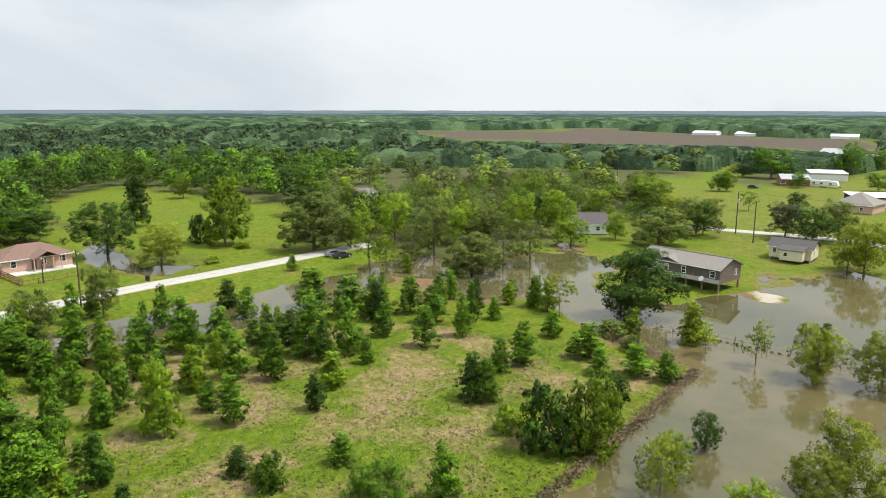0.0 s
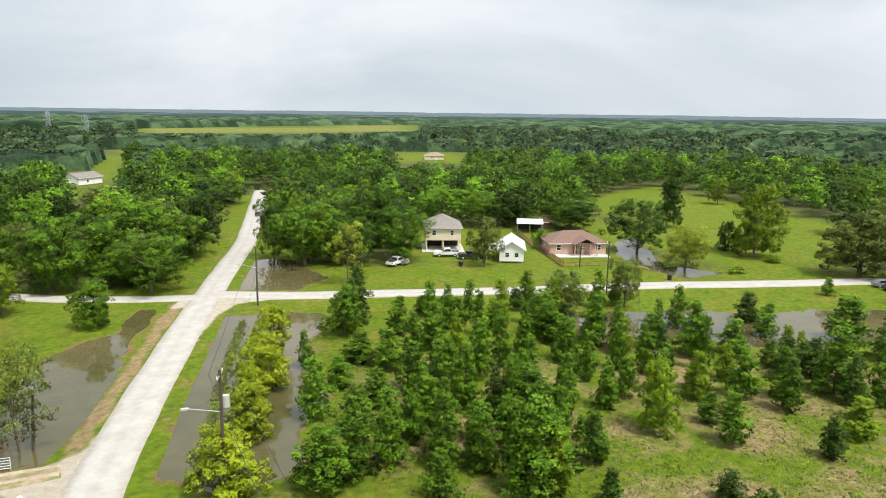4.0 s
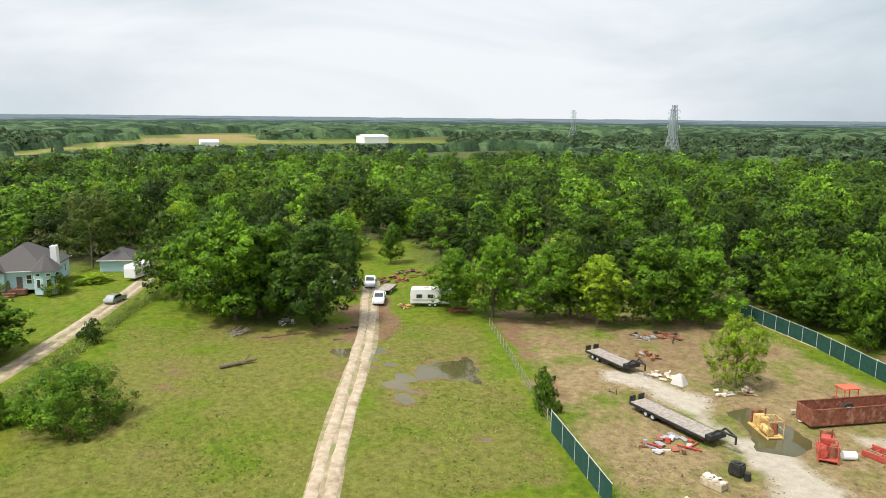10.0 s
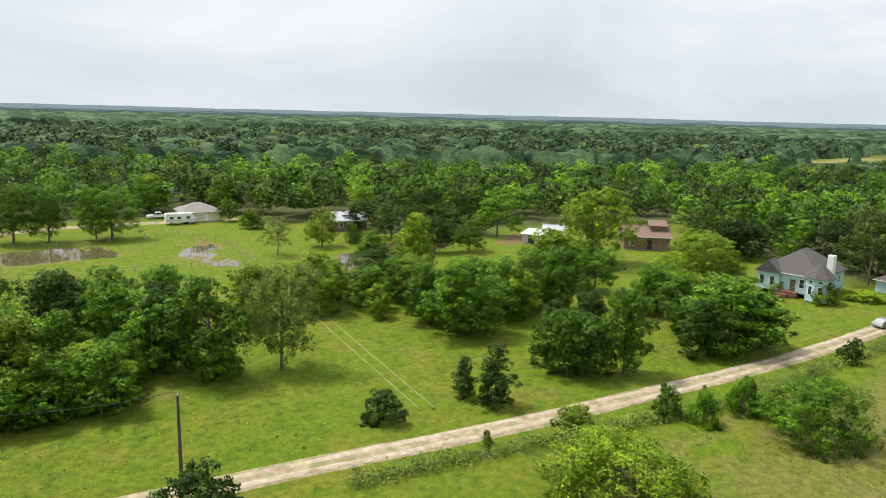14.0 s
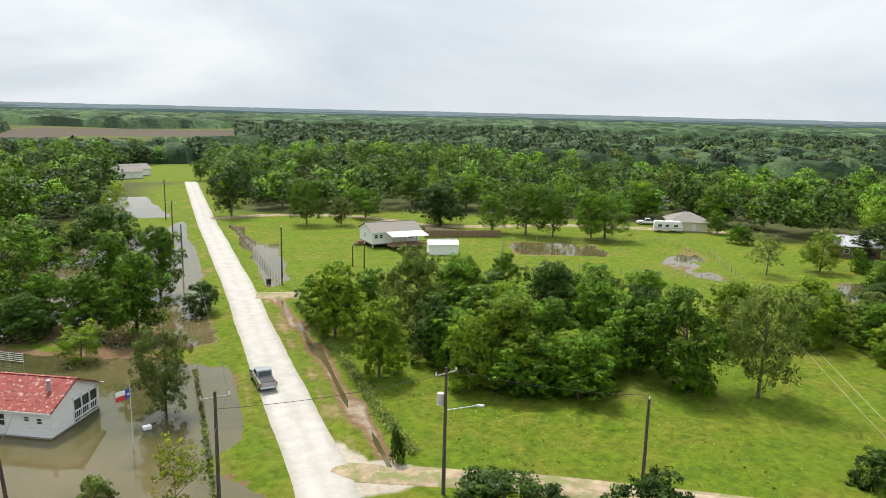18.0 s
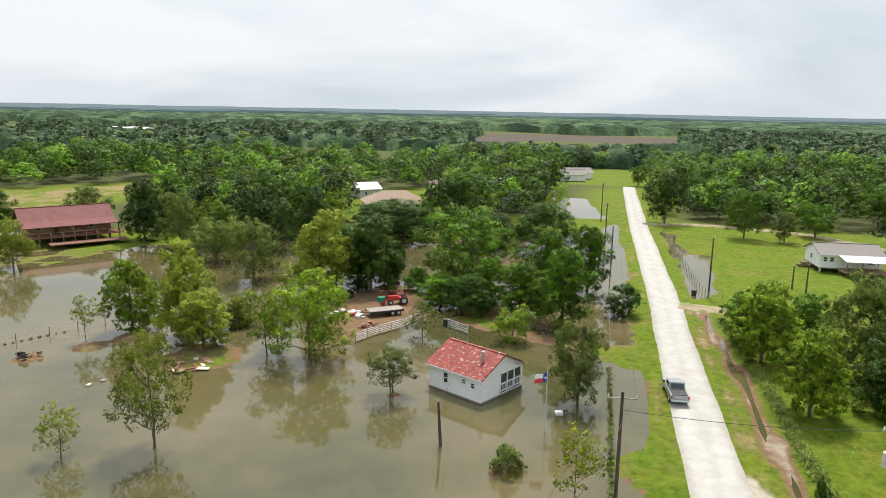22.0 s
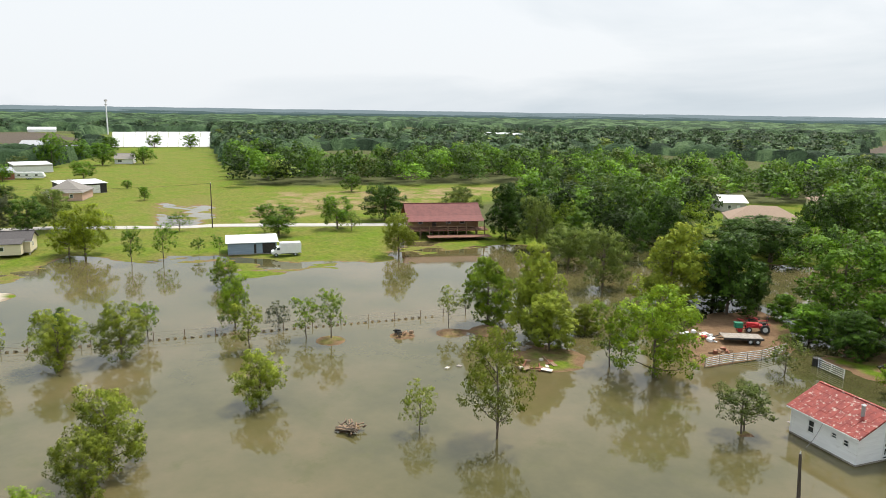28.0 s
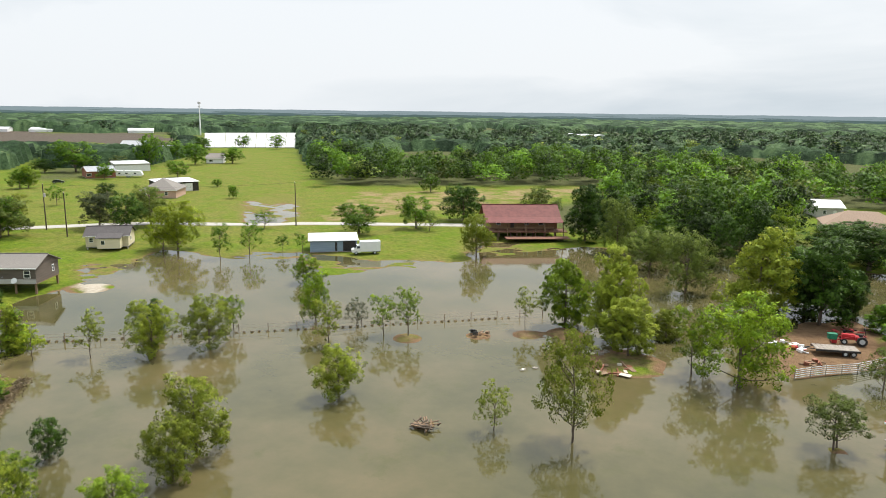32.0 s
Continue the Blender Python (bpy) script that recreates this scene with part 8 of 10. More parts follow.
part("porch_rail", Form().box(ln / 2 + 0.02, 1.45, 1.32, 0.09, 3.8, 0.09).box(ln / 2 + 0.02, 1.45, 0.55, 0.12, 3.8, 0.12), trim_white, cottage)
part("flue", Form().tube((2.2, -1.6, 3.7), (2.2, -1.6, 5.0), 0.17, None, 10), grey_tin, cottage)
part("flue_cap", Form().tube((2.2, -1.6, 5.0), (2.2, -1.6, 5.12), 0.24, 0.05, 10), grey_tin, cottage)
part("loose_plank", Form().box(-ln / 2 - 0.5, -2.6, 0.5, 1.3, 0.6, 0.06), grey_wood, cottage)

m, ln = spot(112.5, 104.5, 124.1, 98.0, 9.0)
pink = house(m, ln, 9.0, "pink brick bungalow with brown hipped roof and front porch", pink_brick, brown_shingle, 2.6, 2.1, 0.3, "hip", front=((-5.0, -4.0, 0.8, 2.1), (-1.2, -0.2, 0.0, 2.1), (0.6, 1.6, 0.8, 2.0), (4.2, 5.4, 0.8, 2.1)), left=((-1.5, -0.4, 0.9, 2.0),), right=((-1.5, -0.4, 0.9, 2.0),), door_mat=brown_wall)
part("porch_roof", Form().slab([(-1.6, -7.0, 2.7), (1.2, -7.0, 4.1), (1.2, -3.0, 4.3), (-1.6, -3.0, 2.9)], 0.12).slab([(4.0, -7.0, 2.7), (4.0, -3.0, 2.9), (1.2, -3.0, 4.3), (1.2, -7.0, 4.1)], 0.12), brown_shingle, pink)
for x in (-1.4, 0.4, 2.2, 3.8):
    part("porch_post", Form().box(x, -6.8, 1.4, 0.2, 0.2, 2.7), pink_brick, pink)
part("patio", Form().box(0.5, -6.2, 0.12, 12.0, 3.4, 0.22), concrete, pink)

m, ln = spot(97.8, 103.8, 100.9, 101.2, 11.0)
cabin = house(m @ pose(0, 0, 0, 0, 0, 90), 11.0, 5.2, "small white cabin with bright tin roof", white_wall, bright_tin, 2.7, 1.6, 0.4, left=((-1.4, -0.5, 0.9, 1.9), (0.6, 1.5, 0.9, 1.9)), right=((-0.5, 0.5, 0.8, 1.9),), front=((-3.0, -2.1, 0.9, 1.9), (0.5, 1.4, 0.0, 2.0)), back=((-2.0, -1.0, 0.9, 1.9),))
part("lean_to", Form().slab([(-3.5, 2.6, 2.9), (3.0, 2.6, 2.9), (3.0, 5.6, 2.3), (-3.5, 5.6, 2.3)], 0.07), bright_tin, cabin)
for x in (-3.3, 2.8):
    part("post", Form().box(x, 5.4, 1.1, 0.12, 0.12, 2.4), grey_wood, cabin)

m, ln = spot(91.0, 123.3, 98.0, 118.9, 10.0)
ln = max(ln, 8.2)
stilt = house(m, ln, 10.0, "cream two-storey house raised over an open carport", cream_wall, grey_shingle, 3.0, 2.3, 2.7, "hip", front=((-2.6, -1.7, 1.0, 2.2), (1.6, 2.4, 1.0, 2.2)), right=((-2.0, -1.0, 1.0, 2.1), (1.2, 2.2, 1.0, 2.1)), left=((-2.0, -1.0, 1.0, 2.1),), base=cream_wall, pier=0.6)
# Near-black block in place of the shade deep in the open carport.
part("back_shade_block", Form().box(0, 2.9, 1.25, ln - 0.6, 3.8, 2.5), black_and_shade, stilt)
part("carport_slab", Form().box(0, -1.0, 0.08, ln + 1.5, 11.0, 0.14), concrete, stilt)

m, ln = spot(126.5, 131.3, 131.3, 127.1, 6.0)
carport = thing("carport", m, "open carport with white tin roof", "carport")
part("roof", Form().slab([(-3.6, -3.2, 2.6), (3.6, -3.2, 2.6), (3.6, 3.2, 3.1), (-3.6, 3.2, 3.1)], 0.08), bright_tin, carport)
for x in (-3.3, 0, 3.3):
    for y in (-2.9, 2.9):
        part("post", Form().box(x, y, 1.3, 0.14, 0.14, 2.8), grey_wood, carport)
# Near-black sheet that paints the shade at the back of the carport.
part("back_shade_panel", Form().box(0, 2.95, 1.4, 6.8, 0.06, 2.4), black_and_shade, carport)
m, ln = spot(135.8, 132.2, 138.4, 129.9, 3.5)
house(m, 3.6, 3.5, "small brown garden shed", wood_wall, brown_shingle, 2.2, 1.0, 0.15, name="shed", front=((-0.5, 0.4, 0.0, 1.9),), door_mat=wood_wall)

m, ln = spot(140.5, -19.0, 130.6, -32.3, 7.6)
mobile = house(m, ln, 7.6, "brown and grey raised house on timber posts above flood water", brown_wall, grey_shingle, 2.7, 1.5, 1.75, over=0.4,
               front=((-5.5, -4.6, 1.0, 2.0), (-3.0, -2.1, 1.0, 2.0), (0.6, 1.5, 0.9, 2.1), (2.4, 3.0, 0.0001, 2.1), (ln / 2 - 1.9, ln / 2 - 0.9, 0.9, 2.1)), right=((1.6, 2.2, 0.9, 2.0),), base=wood_wall, pier=1.0, door_mat=brown_wall)
part("pale_cladding", Form().box(0, -3.83, 2.05, ln, 0.05, 0.75).box(-ln / 4 - 1.0, -3.83, 3.4, ln / 2 - 2.2, 0.04, 0.4), grey_wall, mobile, "pale grey siding band")
part("front_gable", Form().slab([(-5.4, -4.2, 4.3), (-2.4, -4.2, 5.2), (-2.4, -0.5, 5.6), (-5.4, -1.5, 4.6)], 0.1).slab([(0.6, -4.2, 4.3), (0.6, -1.5, 4.6), (-2.4, -0.5, 5.6), (-2.4, -4.2, 5.2)], 0.1), grey_shingle, mobile)
part("dish", Form().tube((ln / 2 - 3.3, -4.15, 2.2), (ln / 2 - 3.3, -4.3, 2.3), 0.42, 0.5, 14), trim_white, mobile)

m, ln = spot(166.1, -47.7, 162.2, -55.4, 6.5)
small = house(m, ln, 6.5, "small cream house with dark shingle roof and front annex", cream_wall, dark_shingle, 2.5, 1.5, 0.6, front=((-3.6, -2.8, 1.0, 1.9),), right=((-1.0, -0.2, 0.9, 1.9),), left=((-1.0, -0.2, 0.9, 1.9),))
annex = Form().box(0.9, -4.6, 1.75, 4.6, 2.9, 2.3)
part("annex", annex, cream_wall, small)
part("annex_roof", Form().slab([(-1.7, -6.3, 2.9), (3.5, -6.3, 2.9), (3.5, -3.0, 3.5), (-1.7, -3.0, 3.5)], 0.1), dark_shingle, small)
an = part("window", Form().box(-0.2, -6.07, 1.9, 0.8, 0.06, 0.9), trim_white, small)
part("pane", Form().box(-0.2, -6.09, 1.9, 0.66, 0.06, 0.76), glass, an)

m, ln = spot(135.5, -85.3, 130.7, -94.2, 6.5)
# The open bay is a flat panel, its inner shade given by near-black.
shed = house(m, ln, 6.5, "low slate-blue outbuilding with pale tin roof and open bay", slate_wall, bright_tin, 2.4, 0.55, 0.15, "shed", 0.4, front=((ln / 2 - 3.0, ln / 2 - 0.25, 0.0001, 2.2), (0.3, 0.8, 0.0, 2.0)), name="outbuilding", door_mat=black_and_shade)

m, ln = spot(128.0, -130.3, 118.0, -144.6, 9.0)
lodge = house(m, ln, 9.0, "tan board lodge on stilts with maroon tin roof and wide deck", tan_wood, maroon_tin, 2.8, 2.6, 2.1, over=0.9, front=((-6.5, -5.4, 0.9, 2.1), (-3.0, -2.0, 0.0, 2.1), (0.5, 1.6, 0.9, 2.1), (4.0, 5.2, 0.9, 2.1)), right=((-1.0, 0.2, 0.9, 2.1),), left=((-1.0, 0.2, 0.9, 2.1),), base=wood_wall, door_mat=brown_wall)
part("deck", Form().box(0.5, -7.0, 2.0, ln + 2.0, 4.8, 0.16).box(2.5, -11.0, 0.9, ln - 2.0, 3.6, 0.14), deck_wood, lodge)
part("porch_roof", Form().slab([(-ln / 2 - 0.8, -8.6, 4.2), (ln / 2 + 0.8, -8.6, 4.2), (ln / 2 + 0.8, -4.4, 5.0), (-ln / 2 - 0.8, -4.4, 5.0)], 0.1), maroon_tin, lodge)
for k in range(9):
    x = -ln / 2 - 0.3 + k * (ln + 0.9) / 8
    part("deck_post", Form().box(x, -9.2, 1.2, 0.18, 0.18, 3.6), wood_wall, lodge)
    if k % 2 == 0:
        part("porch_post", Form().box(x, -8.4, 3.2, 0.16, 0.16, 2.2), wood_wall, lodge)
part("deck_rail", Form().box(0.5, -9.3, 3.0, ln + 2.0, 0.08, 0.1).box(0.5, -9.3, 2.5, ln + 2.0, 0.06, 0.08), wood_wall, lodge)

m, ln = spot(78.4, -201.9, 62.4, -211.6, 12.0)
house(m, ln, 12.0, "tan bungalow with broad brown roof among trees", cream_wall, tan_shingle, 2.8, 3.0, 0.5, "hip", front=((-6, -5, 0.9, 2.1), (-1, 0, 0.0, 2.1), (5, 6.2, 0.9, 2.1)), right=((-1, 1, 0.9, 2.1),), left=((-1, 1, 0.9, 2.1),))

m, ln = spot(-139.2, -32.8, -136.9, -22.7, 13.0)
blue = house(m, ln, 13.0, "pale blue raised house with corner turret and dark hipped roof", blue_wall, dark_shingle, 3.4, 3.6, 0.9, "hip", over=0.4, front=((-4.2, -3.3, 0.9, 2.5), (-2.2, -1.3, 0.9, 2.5), (0.4, 1.4, 0.0, 2.2), (2.0, 2.9, 0.9, 2.5)), right=((-4.5, -3.7, 0.9, 2.4), (0, 0.9, 0.9, 2.4), (3.5, 4.4, 0.9, 2.4)), left=((-2, -1, 0.9, 2.4), (2, 3, 0.9, 2.4)), door_mat=brown_wall)
tx, ty = ln / 2 + 0.2, -6.6
part("turret", Form().tube((tx, ty, 0.2), (tx, ty, 4.4), 2.2, None, 8), blue_wall, blue)
part("turret_roof", Form().tube((tx, ty, 4.4), (tx, ty, 7.0), 2.7, 0.05, 8), dark_shingle, blue)
for k in range(8):
    a = math.pi / 8 + k * math.pi / 4
    for z, hh in ((2.2, 1.6), (3.75, 0.55)):
        w = part("turret_window", Form().box(tx + math.cos(a) * 2.04, ty + math.sin(a) * 2.04, z, 0.1, 0.85, hh, a), trim_white, blue)
        part("pane", Form().box(tx + math.cos(a) * 2.07, ty + math.sin(a) * 2.07, z, 0.1, 0.62, hh - 0.2, a), glass, w)
part("chimney", Form().box(ln / 2 + 0.45, -2.6, 3.9, 1.0, 1.5, 7.8), trim_white, blue, "white boarded chimney")
part("gable_wing", Form().prism([(-ln / 2 - 0.4, 4.0), (-3.2, 6.2), (-0.9, 4.0)], -7.6, -4.0), dark_shingle, blue)
part("gable_front", Form().prism([(-ln / 2, 0.8), (-ln / 2, 4.1), (-3.2, 5.9), (-1.2, 4.1), (-1.2, 0.8)], -7.3, -6.6), blue_wall, blue)
for x in (-4.2, -2.4):
    w = part("window", Form().box(x, -7.32, 2.5, 0.85, 0.08, 1.7), trim_white, blue)
    part("pane", Form().box(x, -7.35, 2.5, 0.68, 0.08, 1.5), glass, w)
part("steps", Form().box(0.6, -7.2, 0.6, 3.0, 1.2, 0.9).box(-0.4, -8.2, 0.35, 2.2, 1.0, 0.5).box(-1.0, -9.0, 0.15, 2.0, 0.9, 0.3), deck_wood, blue)
part("step_rail", Form().bar((-0.6, -6.8, 1.9), (-1.8, -9.2, 1.0), 0.09).bar((1.4, -6.9, 1.9), (0.0, -9.3, 1.0), 0.09), deck_wood, blue)

m, ln = spot(-151.6, -13.4, -150.5, -10.1, 7.0)
house(m, 6.2, 7.0, "pale blue detached garage with dark hipped roof", blue_wall, dark_shingle, 2.5, 1.8, 0.15, "hip", name="garage", right=((-2.4, 2.4, 0.0, 2.1),), front=((1.6, 2.5, 0.0, 2.0),))

m, ln = spot(-33.5, -165.0, -45.1, -166.7, 8.2)
lawnh = house(m, ln, 8.2, "white raised house with grey roof and covered deck", white_wall, grey_shingle, 2.8, 1.5, 1.0, front=((-ln / 2 + 0.6, -ln / 2 + 1.4, 1.2, 2.1), (-ln / 2 + 1.8, -ln / 2 + 2.6, 1.2, 2.1), (1.0, 2.0, 0.0, 2.0), (3.0, 4.2, 0.9, 2.0)), left=((-1, 0, 1.0, 2.0),))
part("deck", Form().box(1.6, -6.2, 0.9, ln - 3.0, 4.2, 0.15), wood_wall, lawnh)
part("porch_roof", Form().slab([(-2.6, -8.4, 3.1), (ln / 2 + 0.4, -8.4, 3.1), (ln / 2 + 0.4, -3.9, 3.75), (-2.6, -3.9, 3.75)], 0.09), bright_tin, lawnh, "white tin porch roof")
for k in range(4):
    part("porch_post", Form().box(-2.3 + k * (ln / 2 + 2.4) / 3, -8.2, 1.5, 0.14, 0.14, 3.2), wood_wall, lawnh)
part("deck_rail", Form().box(1.6, -8.25, 1.9, ln - 3.0, 0.07, 0.1).box(1.6, -8.25, 1.4, ln - 3.0, 0.05, 0.08), wood_wall, lawnh)
part("side_steps", Form().box(-ln / 2 - 0.9, 1.0, 0.6, 1.6, 1.2, 0.9).box(-ln / 2 - 1.9, 1.0, 0.3, 0.9, 1.2, 0.5), wood_wall, lawnh)

m, ln = spot(-43.9, -155.3, -50.3, -154.1, 4.0)
house(m, ln, 4.0, "plain white metal garden shed", white_wall, bright_tin, 2.3, 0.7, 0.1, over=0.15, name="shed", right=((-0.8, 0.8, 0.0, 1.9),))
m, ln = spot(-118.2, -174.2, -127.5, -169.5, 9.0)
house(m, ln, 9.0, "cream bungalow with grey roof by the drive", cream_wall, grey_shingle, 2.7, 2.0, 0.2, "hip", front=((-3, -2, 0.9, 2.0), (1, 2, 0.0, 2.0)))
m, ln = spot(-127.4, -226.6, -145.9, -212.8, 12.0)
house(m, ln, 12.0, "long grey-roofed house among trees", grey_wall, dark_shingle, 3.0, 2.8, 0.2, "hip", front=((-6, -5, 0.9, 2.0), (1, 2, 0.0, 2.0), (6, 7, 0.9, 2.0)))
m, ln = spot(-162.1, -66.7, -166.9, -57.2, 9.0)
barn = house(m, ln, 9.0, "brown board barn with raised roof section", wood_wall, brown_shingle, 3.2, 1.9, 0.2, front=((-4, -3, 0.9, 2.1), (0, 1.2, 0.0, 2.2)), name="barn", door_mat=black_and_shade)
part("raised_roof", Form().slab([(0.5, -2.6, 5.6), (5.0, -2.6, 5.6), (5.0, 0.4, 6.6), (0.5, 0.4, 6.6)], 0.12), brown_shingle, barn)
part("raised_wall", Form().box(2.75, -2.3, 5.2, 4.2, 0.12, 0.8), wood_wall, barn)
m, ln = spot(-153.4, -89.2, -153.9, -84.6, 5.0)
house(m, ln, 5.0, "low metal shed with pale tin roof", grey_wall, bright_tin, 2.3, 0.6, 0.1, "shed", name="shed", front=((-0.8, 0.8, 0.0, 2.0),), door_mat=black_and_shade)
m, ln = spot(-155.7, -84.8, -157.8, -79.7, 8.0)
house(m, ln, 8.0, "grey metal workshop with rounded roof", grey_wall, grey_tin, 2.8, 1.4, 0.1, name="workshop", front=((-1.4, 1.4, 0.0, 2.4),), door_mat=black_and_shade)
m, ln = spot(-135.0, -134.2, -142.5, -129.5, 10.0)
house(m, ln, 10.0, "dark board house with white porch roof", wood_wall, grey_tin, 2.7, 1.6, 0.2, front=((-3, -2, 0.9, 2.0), (0.5, 2.5, 0.0, 2.1)), door_mat=black_and_shade)
m, ln = spot(187.1, -6.5, 188.0, -10.6, 11.0)
house(m, ln + 4, 11.0, "white house with dark roof behind flooded trees", white_wall, dark_shingle, 2.8, 2.2, 0.3, front=((-2, -1, 0.9, 2.0), (1, 2, 0.9, 2.0)))
# houses past the lawns
m, ln = spot(251.6, -84.3, 245.3, -93.9, 13.0)
house(m, ln, 13.0, "brick house with grey-brown hipped roof", pink_brick, grey_shingle, 2.8, 3.4, 0.2, "hip", front=((-5, -4, 0.9, 2.0), (2, 3, 0.9, 2.0)))
m, ln = spot(265.1, -94.5, 264.8, -108.9, 12.0)
house(m, ln, 12.0, "black-fronted open equipment shelter with white roof", black_and_shade, bright_tin, 3.4, 0.5, 0.1, "shed", name="shelter", front=((-5, 5, 0.0001, 2.8),))
m, ln = spot(334.1, -86.3, 333.4, -97.5, 14.0)
house(m, ln, 14.0, "red board house with grey tin roof", red_brick, grey_tin, 3.0, 1.6, 0.2, front=((-6, -4, 0.9, 2.0), (2, 4, 0.9, 2.0)))
m, ln = spot(362.8, -105.2, 361.3, -120.4, 14.0)
house(m, ln, 14.0, "long shelter with pale tin roof", grey_wall, bright_tin, 3.6, 0.6, 0.1, "shed", name="shelter", front=((-8, 8, 0.0001, 2.8),))
m, ln = spot(474.5, -136.8, 468.3, -148.5, 24.0)
house(m, ln, 24.0, "blue-grey metal barn with pale roof", slate_wall, grey_tin, 7.0, 2.5, 0.1, name="barn", front=((-3, 3, 0.0, 4.5),), door_mat=grey_tin)
m, ln = spot(479.9, -163.7, 475.0, -173.0, 16.0)
house(m, ln, 16.0, "cream metal-roofed house near the crossroads", cream_wall, grey_tin, 3.4, 2.4, 0.1, front=((-3, -1, 0.9, 2.0),))
m, ln = spot(394.6, -161.2, 390.1, -169.2, 12.0)
house(m, ln, 12.0, "small white house with grey roof", white_wall, grey_shingle, 2.8, 2.4, 0.2, front=((-3, -1, 0.9, 2.0),))
for ax, ay, bx, by in ((984.7, -169.1, 946.3, -240.5), (1014.1, -120.3, 1000.3, -149.2), (917.6, -264.0, 908.5, -291.2)):
    m, ln = spot(ax, ay, bx, by, 25.0)
    house(m, ln, 25.0, "long white greenhouse roof across the fields", white_wall, bright_tin, 3.0, 2.5, 0.1, name="greenhouse")
for ax, ay, bx, by, w in ((-800.8, 252.9, -801.6, 282.9, 30), (-2472.4, -1203.7, -2426.8, -1052.4, 60), (-1911.1, -843.8, -2107.7, -813.8, 60), (-1915.8, -672.5, -1899.7, -568.7, 60), (477.7, -548.6, 445.1, -557.6, 40), (1339.0, 480.2, 1350.7, 443.3, 40), (1377.0, 496.5, 1349.0, 438.5, 40), (-642.1, 54.4, -641.6, 69.3, 20), (-1788.4, 1874.3, -1715.6, 1940.9, 50)):
    m, ln = spot(ax, ay, bx, by, float(w))
    house(m, ln, float(w), "distant white warehouse beyond the woods", white_wall, bright_tin, 8.0, 2.0, 0.1, name="warehouse")
for ax, ay, bx, by in ((258.1, 393.9, 288.3, 372.4), (38.4, -342.8, 25.0, -349.8), (76.3, -263.8, 68.5, -269.0), (-16.9, 140.2, -9.5, 140.5), (94.8, -236.0, 89.9, -240.9), (74.8, -255.8, 64.4, -258.3), (39.1, -331.1, 27.9, -334.8), (46.3, 312.2, 58.1, 321.1), (234.4, 76.5, 232.9, 69.7)):
    m, ln = spot(ax, ay, bx, by, 9.0)
    far_walls, far_roof, words = ((cream_wall, tan_shingle, "cream house with tan roof"), (white_wall, grey_shingle, "white house with grey shingle roof"), (grey_wall, grey_tin, "grey house with dull tin roof"))[int(abs(ax) + abs(by)) % 3]
    house(m, max(8.0, min(ln, 13.0)), 9.0, words + " half hidden by trees", far_walls, far_roof, 3.0, 1.8, 0.3, "hip" if far_roof is tan_shingle else "gable", front=((-2, -1, 0.9, 2.0), (1, 2, 0.0, 2.0)))

# a board fence screening the lot behind the white house
m, ln = spot(-49.1, -175.9, -68.2, -173.1, 0.2)
boards = thing("board_fence", m, "brown board fence along the dirt drive", "fence")
for k in range(int(ln / 0.3)):
    part("plank", Form().box(-ln / 2 + 0.3 * k + 0.15, 0.04 * (k % 2), 0.9 + 0.03 * (k % 3), 0.27, 0.03, 1.8), wood_wall, boards)
for k in range(int(ln / 2.4) + 1):
    part("post", Form().box(-ln / 2 + 2.4 * k, 0.12, 0.9, 0.1, 0.1, 1.9), wood_wall, boards)

# rows of white crop sheeting on the far field
sheeting = surface("white_sheeting", (0.46, 0.46, 0.45), (0.6, 0.6, 0.6), 0.05, 0.7, bump=0)
lot = thing("crop_sheeting", pose(0, 0, 0.35), "white plastic sheeting rows on the far field", "field")
sa, sb, sc, sd = (Vector((555.1, -221.1)), Vector((525.6, -284.1)), Vector((854.5, -457.2)), Vector((886.9, -346.8)))
for k in range(9):
    p, q = sa.lerp(sb, k / 9), sa.lerp(sb, (k + 0.96) / 9)
    p2, q2 = sd.lerp(sc, k / 9), sd.lerp(sc, (k + 0.96) / 9)
    part("crop_sheet", Form().slab([(p.x, p.y, 0.4), (q.x, q.y, 0.4), (q2.x, q2.y, 0.4), (p2.x, p2.y, 0.4)], 0.4), sheeting, lot)

# ---- vehicles ----
pickup(stand(-4.4, -88.9, -81, 0.08), silver_paint, "silver pickup with white cab roof stopped on the gravel road")
pickup(stand(-109.2, 28.8, -24), white_paint, "white pickup parked on the dirt drive")
pickup(stand(-121.2, 31.2, -20), white_paint, "white pickup parked behind another truck")
car(stand(-123.8, 24.1, -30), white_paint, "white car parked under the trees")
car(stand(-120.3, 27.1, -60), silver_paint, "pale car parked among machinery")
pickup(stand(91.7, 115.8, -210), white_paint, "white pickup parked before the raised house")
pickup(stand(94.6, 110.8, -30), dark_paint, "black pickup parked beside the cabin")
car(stand(78.1, 114.4, -60), silver_paint, "silver car parked on the wet grass")
car(stand(145.8, 47.4, -40), silver_paint, "silver car stopped at the water's edge")
car(stand(144.5, 45.1, -30), dark_paint, "dark car stopped at the water's edge")
pickup(stand(77.5, 113.9, 20), white_paint, "white pickup parked under trees")
car(stand(-125.9, -11.9, 150), silver_paint, "pale car parked on the dirt drive")
pickup(stand(-118.7, -185.1, -25), white_paint, "white pickup parked beside the motor home")
car(stand(81.2, 230.6, -35), dark_paint, "dark car parked by the junction")
car(stand(320.0, -72.2, -110), dark_paint, "dark vehicle parked on the lawn")
box_van(stand(127.5, -94.4, 65), "white box van parked beside the outbuilding")
m, ln = spot(-140.0, -8.9, -147.0, -4.0, 2.4)
caravan(m, "white travel trailer parked on the drive", 7.0)
